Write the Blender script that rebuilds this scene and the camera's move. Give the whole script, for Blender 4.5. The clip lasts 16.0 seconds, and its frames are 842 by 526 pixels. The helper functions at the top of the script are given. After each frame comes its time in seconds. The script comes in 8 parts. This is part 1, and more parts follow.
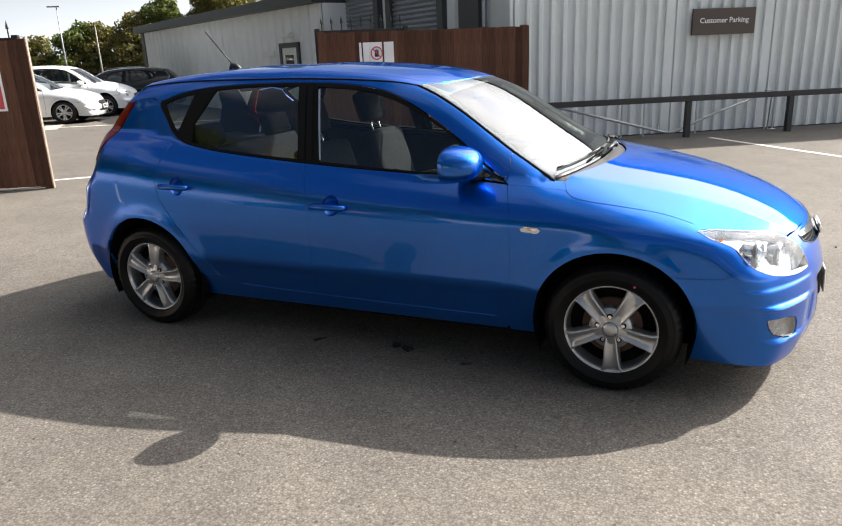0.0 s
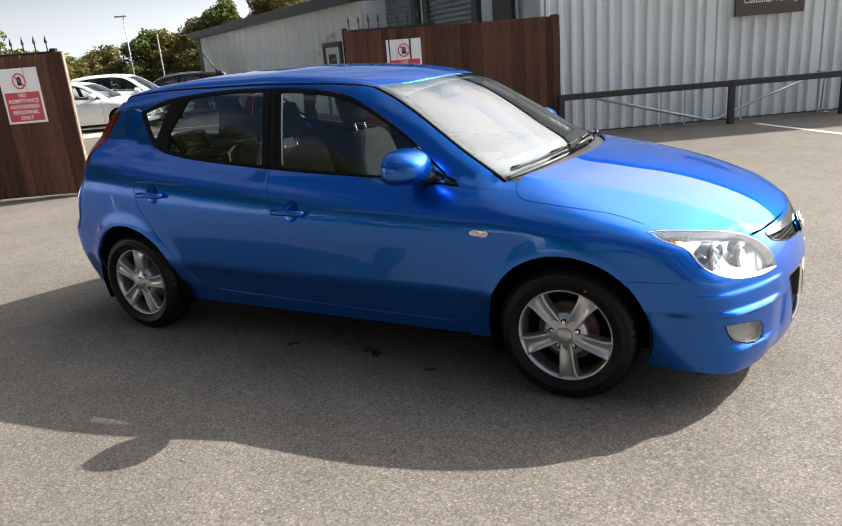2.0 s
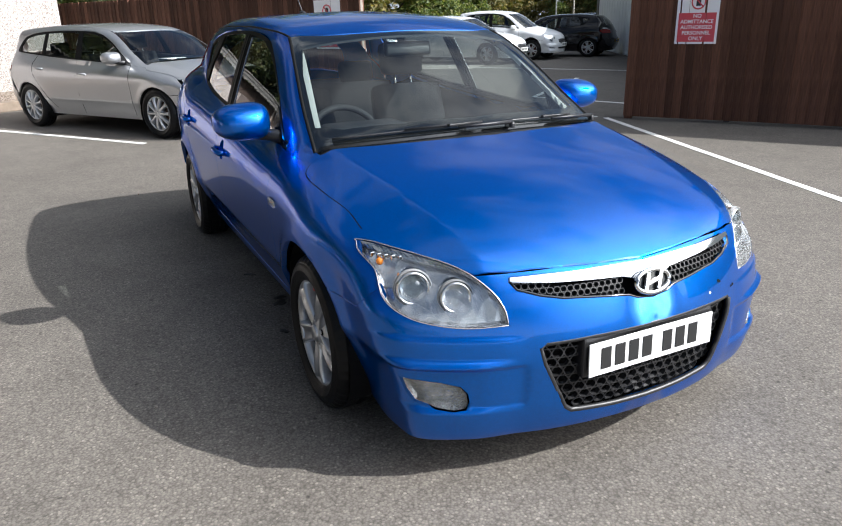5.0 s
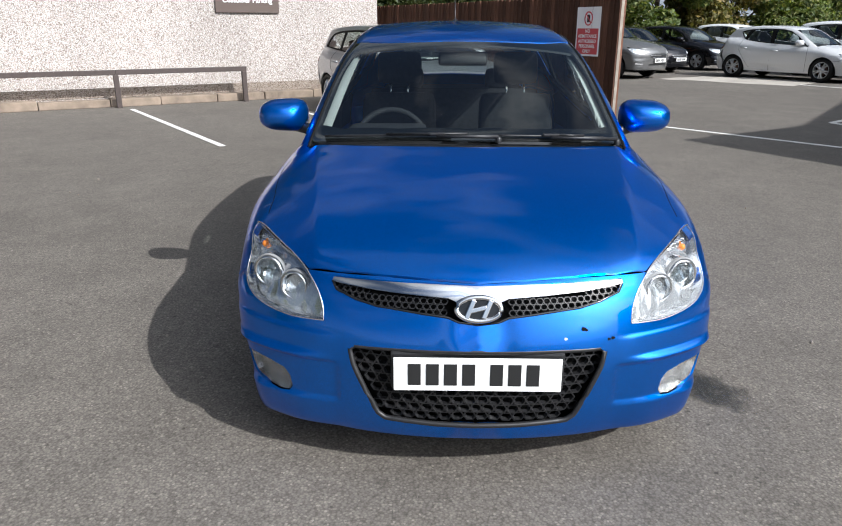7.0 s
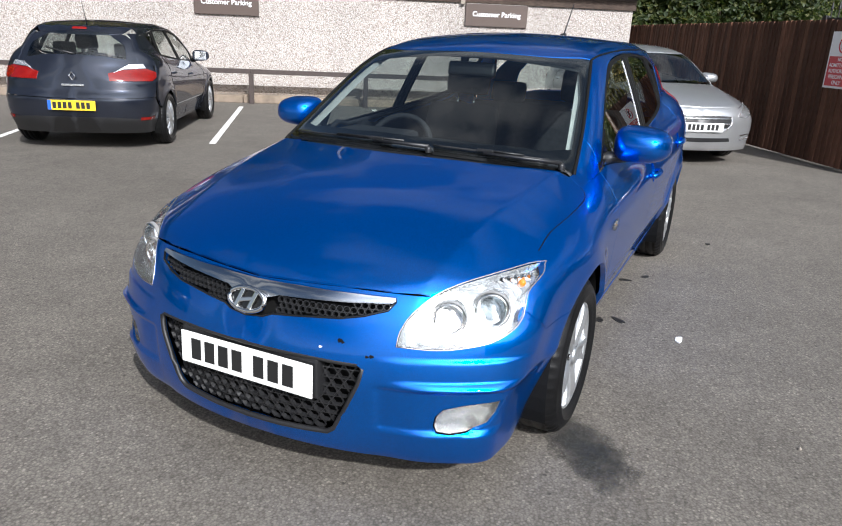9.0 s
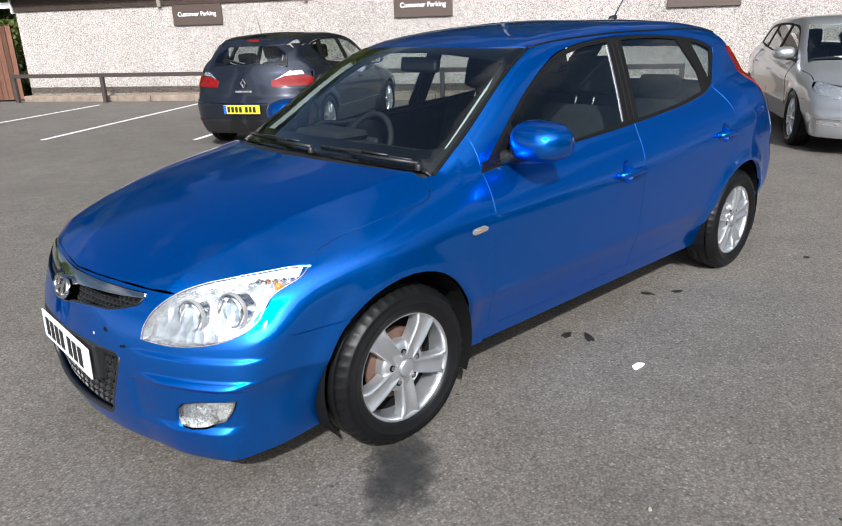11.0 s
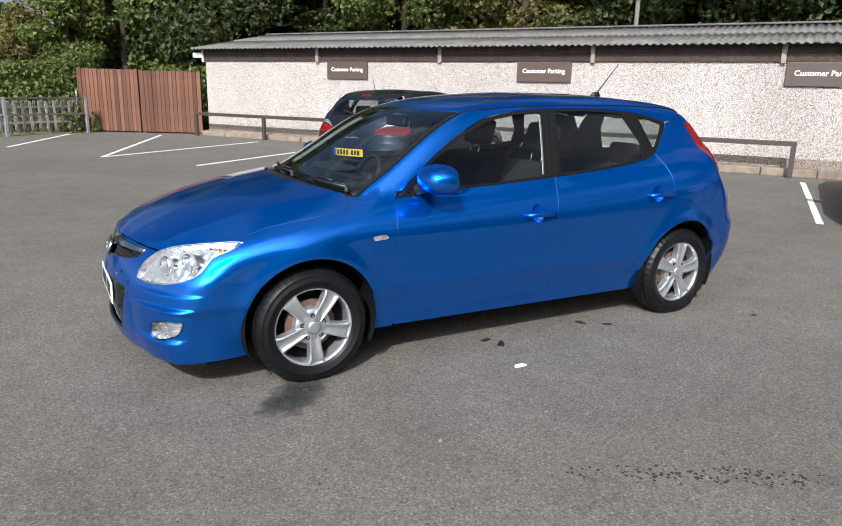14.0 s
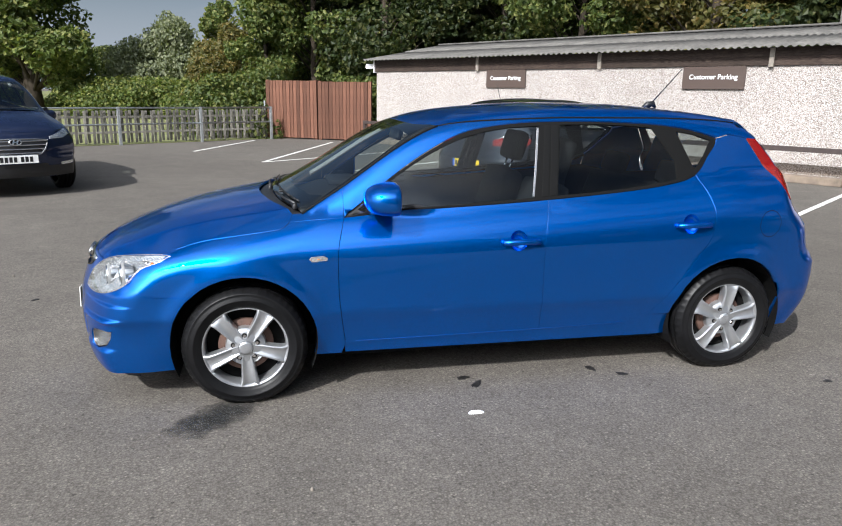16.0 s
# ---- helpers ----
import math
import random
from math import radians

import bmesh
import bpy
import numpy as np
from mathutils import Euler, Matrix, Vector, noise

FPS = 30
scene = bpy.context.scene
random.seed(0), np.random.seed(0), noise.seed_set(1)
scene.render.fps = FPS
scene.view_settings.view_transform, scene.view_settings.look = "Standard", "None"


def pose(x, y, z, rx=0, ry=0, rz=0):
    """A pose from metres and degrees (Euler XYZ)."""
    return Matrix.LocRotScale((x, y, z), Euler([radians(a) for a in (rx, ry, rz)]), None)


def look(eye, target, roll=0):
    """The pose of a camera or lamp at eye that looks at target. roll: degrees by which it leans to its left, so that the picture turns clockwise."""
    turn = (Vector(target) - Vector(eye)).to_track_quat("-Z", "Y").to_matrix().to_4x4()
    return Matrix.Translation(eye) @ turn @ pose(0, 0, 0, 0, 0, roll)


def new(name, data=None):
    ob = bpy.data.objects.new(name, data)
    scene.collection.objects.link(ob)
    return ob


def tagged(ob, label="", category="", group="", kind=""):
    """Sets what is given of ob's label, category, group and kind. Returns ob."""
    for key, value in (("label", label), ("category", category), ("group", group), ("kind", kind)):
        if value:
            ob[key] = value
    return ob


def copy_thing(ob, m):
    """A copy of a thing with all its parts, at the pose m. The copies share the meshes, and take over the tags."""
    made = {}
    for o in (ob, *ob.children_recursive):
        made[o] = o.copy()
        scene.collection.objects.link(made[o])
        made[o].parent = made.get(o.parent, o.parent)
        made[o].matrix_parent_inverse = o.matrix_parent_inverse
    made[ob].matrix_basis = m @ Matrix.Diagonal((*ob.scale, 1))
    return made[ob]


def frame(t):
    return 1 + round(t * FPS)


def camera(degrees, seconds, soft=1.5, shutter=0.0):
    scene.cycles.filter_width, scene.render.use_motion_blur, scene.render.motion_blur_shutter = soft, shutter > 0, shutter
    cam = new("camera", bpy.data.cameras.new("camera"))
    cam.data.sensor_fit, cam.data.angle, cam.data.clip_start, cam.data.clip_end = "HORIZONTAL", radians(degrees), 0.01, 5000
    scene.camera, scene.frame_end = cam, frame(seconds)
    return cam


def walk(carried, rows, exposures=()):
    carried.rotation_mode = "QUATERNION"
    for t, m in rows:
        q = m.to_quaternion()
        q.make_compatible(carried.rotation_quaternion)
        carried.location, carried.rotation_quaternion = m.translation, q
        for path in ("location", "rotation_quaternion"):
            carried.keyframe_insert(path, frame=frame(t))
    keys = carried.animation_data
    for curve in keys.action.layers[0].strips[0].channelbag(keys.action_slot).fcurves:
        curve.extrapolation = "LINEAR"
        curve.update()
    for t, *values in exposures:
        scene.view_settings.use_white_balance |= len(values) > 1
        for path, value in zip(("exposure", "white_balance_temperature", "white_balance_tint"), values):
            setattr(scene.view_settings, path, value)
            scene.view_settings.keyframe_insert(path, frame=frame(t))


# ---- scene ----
cam = camera(63.2, 16.0, soft=1.1)
PATH = [
    (0, (1.715, -3.762, 1.502), (0.936, -2.015, 0.919), -2.3),
    (0.5, (1.707, -3.775, 1.506), (0.927, -2.034, 0.906), -3.2),
    (1, (1.73, -3.752, 1.501), (0.981, -1.995, 0.907), -3.2),
    (1.5, (1.878, -3.651, 1.497), (1.041, -1.925, 0.932), -5.0),
    (2, (2.148, -3.48, 1.504), (1.202, -1.819, 0.915), -4.8),
    (2.5, (2.337, -3.187, 1.45), (1.344, -1.563, 0.837), -0.9),
    (3, (2.569, -2.842, 1.46), (1.412, -1.336, 0.834), -3.3),
    (3.5, (2.827, -2.523, 1.452), (1.512, -1.178, 0.772), -1.7),
    (4, (3.076, -2.172, 1.461), (1.662, -0.955, 0.74), -0.8),
    (4.2, (3.211, -2.051, 1.45), (1.743, -0.897, 0.734), -1.5),
    (6.3, (3.972, -0.652, 1.42), (2.094, -0.363, 0.794), 0.9),
    (6.5, (3.991, -0.518, 1.436), (2.104, -0.294, 0.815), 0.4),
    (7, (4.093, -0.135, 1.443), (2.203, -0.175, 0.788), 0.1),
    (7.5, (4.053, 0.235, 1.406), (2.164, 0.04, 0.782), 2.2),
    (8, (3.981, 0.628, 1.424), (2.123, 0.219, 0.807), 1.5),
    (8.5, (3.935, 0.991, 1.436), (2.178, 0.287, 0.789), 0.2),
    (9, (3.734, 1.331, 1.427), (2.018, 0.517, 0.8), 2.5),
    (9.5, (3.589, 1.723, 1.437), (2.011, 0.664, 0.812), 0.5),
    (10, (3.329, 2.008, 1.409), (1.786, 0.885, 0.81), 3.4),
    (10.2, (3.213, 2.108, 1.44), (1.712, 0.948, 0.806), 1.6),
    (12.3, (2.374, 3.298, 1.453), (1.34, 1.657, 0.965), 1.4),
    (12.5, (2.415, 3.419, 1.442), (1.383, 1.773, 0.968), 1.2),
    (13, (2.546, 3.675, 1.482), (1.509, 2.042, 0.973), 0.9),
    (13.5, (2.58, 3.907, 1.492), (1.595, 2.239, 0.992), -0.2),
    (14, (2.465, 3.986, 1.487), (1.518, 2.295, 0.993), 1.3),
    (14.5, (2.24, 3.995, 1.504), (1.39, 2.244, 1.047), 1.5),
    (15, (1.88, 4.111, 1.519), (1.153, 2.312, 1.038), 2.5),
    (15.5, (1.546, 4.091, 1.498), (0.94, 2.246, 1.021), 3.4),
    (16, (1.175, 4.11, 1.521), (0.755, 2.215, 1.039), 0.9),
]
walk(cam, [(t, look(eye, target, roll)) for t, eye, target, roll in PATH],
     exposures=[(0.0, 1.16, 6650, 10), (2.0, 1.12, 6650, 10), (4.2, 1.02, 6150, 9), (6.3, 0.46, 5950, 9), (8.0, 0.35, 5950, 9), (16.0, 0.36, 5950, 9)])

# ---- light ----
SUN = Vector((0.85, 1.0, 1.0)).normalized()
world = bpy.data.worlds.new("sky")
scene.world = world
world.use_nodes = True
wn, wl = world.node_tree.nodes, world.node_tree.links
wn.clear()
sky = wn.new("ShaderNodeTexSky")
sky.sky_type, sky.sun_disc = "NISHITA", False
sky.sun_elevation, sky.sun_rotation = math.asin(SUN.z), math.atan2(SUN.x, SUN.y)
sky.dust_density, sky.ozone_density = 2.0, 1.0
coord = wn.new("ShaderNodeTexCoord")
spread = wn.new("ShaderNodeMapping")
spread.inputs["Scale"].default_value = (1.0, 1.0, 2.6)
cloud = wn.new("ShaderNodeTexNoise")
cloud.inputs["Scale"].default_value, cloud.inputs["Detail"].default_value, cloud.inputs["Roughness"].default_value = 2.3, 7.0, 0.56
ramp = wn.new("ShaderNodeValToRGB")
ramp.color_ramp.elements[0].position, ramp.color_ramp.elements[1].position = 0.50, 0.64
mixc = wn.new("ShaderNodeMix")
mixc.data_type = "RGBA"
mixc.inputs[7].default_value = (10.5, 10.6, 10.8, 1)
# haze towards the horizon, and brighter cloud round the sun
split = wn.new("ShaderNodeSeparateXYZ")
hz = wn.new("ShaderNodeMapRange")
hz.interpolation_type = "SMOOTHSTEP"
hz.inputs[1].default_value, hz.inputs[2].default_value, hz.inputs[3].default_value, hz.inputs[4].default_value = 0.0, 0.20, 0.95, 0.0
mixh = wn.new("ShaderNodeMix")
mixh.data_type = "RGBA"
mixh.inputs[7].default_value = (11.5, 12.6, 14.2, 1)
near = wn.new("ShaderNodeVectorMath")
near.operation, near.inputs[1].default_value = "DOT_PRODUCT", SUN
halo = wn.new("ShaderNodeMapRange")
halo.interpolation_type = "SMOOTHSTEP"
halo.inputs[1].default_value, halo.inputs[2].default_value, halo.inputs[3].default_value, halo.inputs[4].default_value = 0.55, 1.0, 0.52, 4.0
lit = wn.new("ShaderNodeVectorMath")
lit.operation = "SCALE"
wback, wout = wn.new("ShaderNodeBackground"), wn.new("ShaderNodeOutputWorld")
wback.inputs["Strength"].default_value = 0.05
wl.new(coord.outputs["Generated"], spread.inputs["Vector"])
wl.new(spread.outputs[0], cloud.inputs["Vector"])
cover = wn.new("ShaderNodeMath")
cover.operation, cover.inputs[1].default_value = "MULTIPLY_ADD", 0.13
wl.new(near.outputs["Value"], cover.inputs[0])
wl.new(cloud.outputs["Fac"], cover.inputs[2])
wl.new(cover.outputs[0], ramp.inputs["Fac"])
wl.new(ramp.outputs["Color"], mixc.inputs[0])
wl.new(coord.outputs["Generated"], split.inputs[0])
wl.new(split.outputs[2], hz.inputs[0])
wl.new(hz.outputs[0], mixh.inputs[0])
deep = wn.new("ShaderNodeVectorMath")
deep.operation, deep.inputs["Scale"].default_value = "SCALE", 1.6
wl.new(sky.outputs[0], deep.inputs[0])
wl.new(deep.outputs[0], mixc.inputs[6])
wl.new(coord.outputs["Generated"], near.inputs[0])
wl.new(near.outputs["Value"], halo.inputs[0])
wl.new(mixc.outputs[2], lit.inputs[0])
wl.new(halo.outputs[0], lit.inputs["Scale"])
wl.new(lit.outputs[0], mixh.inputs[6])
haze = wn.new("ShaderNodeVectorMath")
haze.operation, haze.inputs[0].default_value = "SCALE", (11.5, 12.3, 13.6)
warm = wn.new("ShaderNodeMapRange")
warm.inputs[1].default_value, warm.inputs[2].default_value, warm.inputs[3].default_value, warm.inputs[4].default_value = -0.2, 0.8, 0.62, 1.7
wl.new(near.outputs["Value"], warm.inputs[0])
wl.new(warm.outputs[0], haze.inputs["Scale"])
wl.new(haze.outputs[0], mixh.inputs[7])
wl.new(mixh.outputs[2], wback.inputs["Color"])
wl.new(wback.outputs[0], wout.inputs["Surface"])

sun = new("sun", bpy.data.lights.new("sun", "SUN"))
sun.data.energy, sun.data.angle, sun.data.color = 5.0, radians(0.55), (1.0, 0.95, 0.88)
sun.matrix_world = look(SUN * 60, (0, 0, 0))


# ---- materials ----
def material(name, base=(0.5, 0.5, 0.5), rough=0.5, metal=0.0, coat=0.0, spec=0.5, emit=None, strength=0.0):
    m = bpy.data.materials.new(name)
    m.use_nodes = True
    b = m.node_tree.nodes["Principled BSDF"]
    b.inputs["Base Color"].default_value = (*base, 1)
    b.inputs["Roughness"].default_value, b.inputs["Metallic"].default_value = rough, metal
    b.inputs["Coat Weight"].default_value, b.inputs["Coat Roughness"].default_value = coat, 0.03
    b.inputs["Specular IOR Level"].default_value = spec
    if emit:
        b.inputs["Emission Color"].default_value, b.inputs["Emission Strength"].default_value = (*emit, 1), strength
    return m


def nodes(m):
    return m.node_tree.nodes, m.node_tree.links, m.node_tree.nodes["Principled BSDF"]


def place(m, scale=(1, 1, 1), source="Object"):
    n, l, _ = nodes(m)
    c, k = n.new("ShaderNodeTexCoord"), n.new("ShaderNodeMapping")
    k.inputs["Scale"].default_value = scale
    l.new(c.outputs[source], k.inputs["Vector"])
    return k.outputs[0]


def noisy(m, vec, scale, detail=4.0, rough=0.55):
    n, l, _ = nodes(m)
    t = n.new("ShaderNodeTexNoise")
    t.inputs["Scale"].default_value, t.inputs["Detail"].default_value, t.inputs["Roughness"].default_value = scale, detail, rough
    l.new(vec, t.inputs["Vector"])
    return t.outputs["Fac"]


def ramped(m, fac, stops):
    n, l, _ = nodes(m)
    r = n.new("ShaderNodeValToRGB")
    e = r.color_ramp.elements
    while len(e) < len(stops):
        e.new(0.5)
    for x, (p, c) in zip(e, stops):
        x.position, x.color = p, (*c, 1)
    l.new(fac, r.inputs["Fac"])
    return r.outputs["Color"]


def blend(m, a, b, fac, how="MIX"):
    n, l, _ = nodes(m)
    k = n.new("ShaderNodeMix")
    k.data_type, k.blend_type = "RGBA", how
    for s, v in ((k.inputs[0], fac), (k.inputs[6], a), (k.inputs[7], b)):
        if isinstance(v, (int, float)):
            s.default_value = v
        elif isinstance(v, tuple):
            s.default_value = (*v, 1)
        else:
            l.new(v, s)
    return k.outputs[2]


def bumped(m, height, strength=0.3, distance=0.01):
    n, l, b = nodes(m)
    k = n.new("ShaderNodeBump")
    k.inputs["Strength"].default_value, k.inputs["Distance"].default_value = strength, distance
    l.new(height, k.inputs["Height"])
    l.new(k.outputs[0], b.inputs["Normal"])


def coloured(m, c):
    n, l, b = nodes(m)
    l.new(c, b.inputs["Base Color"])


def per_object(m):
    n, l, _ = nodes(m)
    return n.new("ShaderNodeObjectInfo").outputs["Random"]


GREY = lambda v: (v, v, v)


def make_asphalt():
    m = material("asphalt", GREY(0.12), 0.85, spec=0.3)
    v = place(m)
    n, l, _ = nodes(m)
    big = ramped(m, noisy(m, v, 0.30, 5), [(0.3, (0.123, 0.110, 0.095)), (0.7, (0.155, 0.139, 0.121))])
    mid = ramped(m, noisy(m, v, 2.2, 7, 0.68), [(0.25, GREY(0.80)), (0.75, GREY(1.14))])
    patch = ramped(m, noisy(m, v, 11, 4, 0.6), [(0.3, GREY(0.92)), (0.7, GREY(1.06))])
    stone = n.new("ShaderNodeTexVoronoi")
    stone.inputs["Scale"].default_value = 115
    l.new(v, stone.inputs["Vector"])
    pick = n.new("ShaderNodeSeparateColor")
    l.new(stone.outputs["Color"], pick.inputs[0])
    chips = ramped(m, pick.outputs[0], [(0.0, GREY(0.60)), (0.35, GREY(0.90)), (0.75, GREY(1.07)), (0.93, GREY(1.22)), (1.0, GREY(1.75))])
    gaps = ramped(m, stone.outputs["Distance"], [(0.35, GREY(1.08)), (0.8, GREY(0.68))])
    c = blend(m, blend(m, big, mid, 1.0, "MULTIPLY"), patch, 1.0, "MULTIPLY")
    # scattered pits and pale stones
    pit = n.new("ShaderNodeTexVoronoi")
    pit.inputs["Scale"].default_value = 24
    l.new(v, pit.inputs["Vector"])
    sep = n.new("ShaderNodeSeparateColor")
    l.new(pit.outputs["Color"], sep.inputs[0])
    kind = ramped(m, sep.outputs[1], [(0.0, GREY(0.45)), (0.10, GREY(0.6)), (0.13, GREY(1.0)), (0.93, GREY(1.0)), (0.96, GREY(1.5))])
    near_pit = ramped(m, pit.outputs["Distance"], [(0.12, GREY(1.0)), (0.22, GREY(0.0))])
    c = blend(m, c, blend(m, c, kind, 1.0, "MULTIPLY"), near_pit)
    coloured(m, blend(m, blend(m, c, chips, 0.75, "MULTIPLY"), gaps, 1.0, "MULTIPLY"))
    inv = n.new("ShaderNodeMath")
    inv.operation, inv.inputs[0].default_value = "SUBTRACT", 1.0
    l.new(stone.outputs["Distance"], inv.inputs[1])
    bumped(m, inv.outputs[0], 0.18, 0.004)
    return m


def make_pebbledash(name, tint):
    m = material(name, GREY(0.6), 0.9, spec=0.3)
    v = place(m)
    n, l, _ = nodes(m)
    vor = n.new("ShaderNodeTexVoronoi")
    vor.inputs["Scale"].default_value = 64
    l.new(v, vor.inputs["Vector"])
    hsv = n.new("ShaderNodeSeparateColor")
    l.new(vor.outputs["Color"], hsv.inputs[0])
    cols = ramped(m, hsv.outputs[0], [(0.05, (0.30, 0.25, 0.21)), (0.25, (0.62, 0.56, 0.50)), (0.6, (0.72, 0.68, 0.63)), (1.0, (0.80, 0.78, 0.74))])
    gap = ramped(m, vor.outputs["Distance"], [(0.30, GREY(1.0)), (0.75, GREY(0.55))])
    stain = ramped(m, noisy(m, place(m, (0.6, 0.6, 0.25)), 1.4, 6), [(0.3, GREY(0.86)), (0.7, GREY(1.05))])
    c = blend(m, blend(m, cols, gap, 1.0, "MULTIPLY"), stain, 1.0, "MULTIPLY")
    coloured(m, blend(m, c, tint, 1.0, "MULTIPLY"))
    inv = n.new("ShaderNodeMath")
    inv.operation, inv.inputs[0].default_value = "SUBTRACT", 1.0
    l.new(vor.outputs["Distance"], inv.inputs[1])
    bumped(m, inv.outputs[0], 0.8, 0.012)
    return m


def make_wood(name, dark, light, grain=(14, 14, 1.2), rough=0.8):
    m = material(name, light, rough, spec=0.25)
    v = place(m, grain)
    f = noisy(m, v, 3.0, 8, 0.65)
    c = ramped(m, f, [(0.25, dark), (0.75, light)])
    var = ramped(m, per_object(m), [(0.0, GREY(0.58)), (1.0, GREY(1.32))])
    c = blend(m, c, var, 1.0, "MULTIPLY")
    wear = ramped(m, noisy(m, place(m, (2, 2, 0.8)), 2.0, 5), [(0.35, GREY(0.8)), (0.7, GREY(1.12))])
    coloured(m, blend(m, c, wear, 1.0, "MULTIPLY"))
    bumped(m, f, 0.5, 0.004)
    return m


def make_plain(name, base, rough, metal=0.0, coat=0.0, vary=0.12, scale=3.0, bump=0.0, spec=0.5):
    m = material(name, base, rough, metal, coat, spec)
    v = place(m)
    f = noisy(m, v, scale, 6, 0.6)
    coloured(m, blend(m, base, ramped(m, f, [(0.25, GREY(1 - vary)), (0.75, GREY(1 + vary))]), 1.0, "MULTIPLY"))
    if bump:
        bumped(m, noisy(m, v, scale * 25, 3), bump, 0.003)
    return m


def make_paint(name, base, metal=0.55, rough=0.34, flake=0.25):
    m = material(name, base, rough, metal, 0.95, spec=0.0)
    nodes(m)[2].inputs["Specular Tint"].default_value = (*(0.25 + 0.75 * (c / max(base)) for c in base), 1)
    v = place(m)
    n, l, b = nodes(m)
    vor = n.new("ShaderNodeTexVoronoi")
    vor.inputs["Scale"].default_value = 900
    l.new(v, vor.inputs["Vector"])
    s = n.new("ShaderNodeSeparateColor")
    l.new(vor.outputs["Color"], s.inputs[0])
    coloured(m, blend(m, base, ramped(m, s.outputs[0], [(0.2, GREY(1 - flake)), (0.9, GREY(1 + flake))]), 1.0, "MULTIPLY"))
    dust = noisy(m, v, 5.0, 6, 0.6)
    r = n.new("ShaderNodeMapRange")
    r.inputs[3].default_value, r.inputs[4].default_value = 0.0, 0.025
    l.new(dust, r.inputs[0])
    l.new(r.outputs[0], b.inputs["Coat Roughness"])
    return m


def make_glass(name, tint, gloss=1.0, base=0.06, film=0.0):
    """Thin pane: lets light through, mirrors by Fresnel; film: share of the pane that dust covers."""
    m = bpy.data.materials.new(name)
    m.use_nodes = True
    n, l = m.node_tree.nodes, m.node_tree.links
    n.clear()
    t, g, f, w, a, x, o = (n.new(k) for k in ("ShaderNodeBsdfTransparent", "ShaderNodeBsdfGlossy", "ShaderNodeLayerWeight", "ShaderNodeMath", "ShaderNodeMath", "ShaderNodeMixShader", "ShaderNodeOutputMaterial"))
    t.inputs[0].default_value = (*tint, 1)
    g.inputs["Roughness"].default_value = 0.015
    f.inputs["Blend"].default_value = 0.5
    w.operation, w.inputs[1].default_value = "POWER", 2.6
    a.operation, a.inputs[1].default_value, a.inputs[2].default_value = "MULTIPLY_ADD", 0.9 * gloss, base * gloss
    l.new(f.outputs["Facing"], w.inputs[0])
    l.new(w.outputs[0], a.inputs[0])
    l.new(a.outputs[0], x.inputs[0])
    l.new(t.outputs[0], x.inputs[1])
    l.new(g.outputs[0], x.inputs[2])
    l.new(x.outputs[0], o.inputs["Surface"])
    if film:
        d, y = n.new("ShaderNodeBsdfDiffuse"), n.new("ShaderNodeMixShader")
        d.inputs[0].default_value = (0.50, 0.50, 0.48, 1)
        c, k = n.new("ShaderNodeTexCoord"), n.new("ShaderNodeTexNoise")
        k.inputs["Scale"].default_value, k.inputs["Detail"].default_value = 3.0, 6.0
        l.new(c.outputs["Object"], k.inputs["Vector"])
        r = n.new("ShaderNodeMapRange")
        r.inputs[1].default_value, r.inputs[2].default_value, r.inputs[3].default_value, r.inputs[4].default_value = 0.3, 0.75, film * 0.5, film * 1.6
        l.new(k.outputs["Fac"], r.inputs[0])
        l.new(r.outputs[0], y.inputs[0])
        l.new(x.outputs[0], y.inputs[1])
        l.new(d.outputs[0], y.inputs[2])
        l.new(y.outputs[0], o.inputs["Surface"])
    return m


def make_leaf(name, a, b, c):
    m = material(name, a, 0.55, spec=0.35)
    n, l, p = nodes(m)
    g = n.new("ShaderNodeNewGeometry")
    col = ramped(m, g.outputs["Random Per Island"], [(0.0, a), (0.55, b), (1.0, c)])
    big = ramped(m, noisy(m, place(m), 0.9, 3), [(0.35, GREY(0.72)), (0.65, GREY(1.2))])
    coloured(m, blend(m, col, big, 1.0, "MULTIPLY"))
    # light that comes through the blades
    tr, mx = n.new("ShaderNodeBsdfTranslucent"), n.new("ShaderNodeMixShader")
    mx.inputs[0].default_value = 0.38
    l.new(blend(m, col, (1.5, 1.6, 0.8), 1.0, "MULTIPLY"), tr.inputs["Color"])
    l.new(p.outputs[0], mx.inputs[1])
    l.new(tr.outputs[0], mx.inputs[2])
    l.new(mx.outputs[0], n["Material Output"].inputs["Surface"])
    return m


ASPHALT = make_asphalt()
PEBBLE = make_pebbledash("pebbledash", (0.80, 0.775, 0.775))
PEBBLE_LOW = make_pebbledash("pebbledash_base", (0.45, 0.40, 0.36))
KERB = make_plain("kerb_concrete", (0.21, 0.165, 0.125), 0.9, vary=0.4, scale=4, bump=0.5)
PALE_CONCRETE = make_plain("pale_concrete", (0.36, 0.33, 0.29), 0.9, vary=0.3, scale=1.5, bump=0.4)
LINE = make_plain("road_paint", (0.68, 0.67, 0.63), 0.75, vary=0.2, scale=9, bump=0.3)
FENCE = make_wood("fence_wood", (0.066, 0.030, 0.019), (0.170, 0.080, 0.049))
GATE = make_wood("gate_wood", (0.088, 0.038, 0.024), (0.180, 0.086, 0.055))
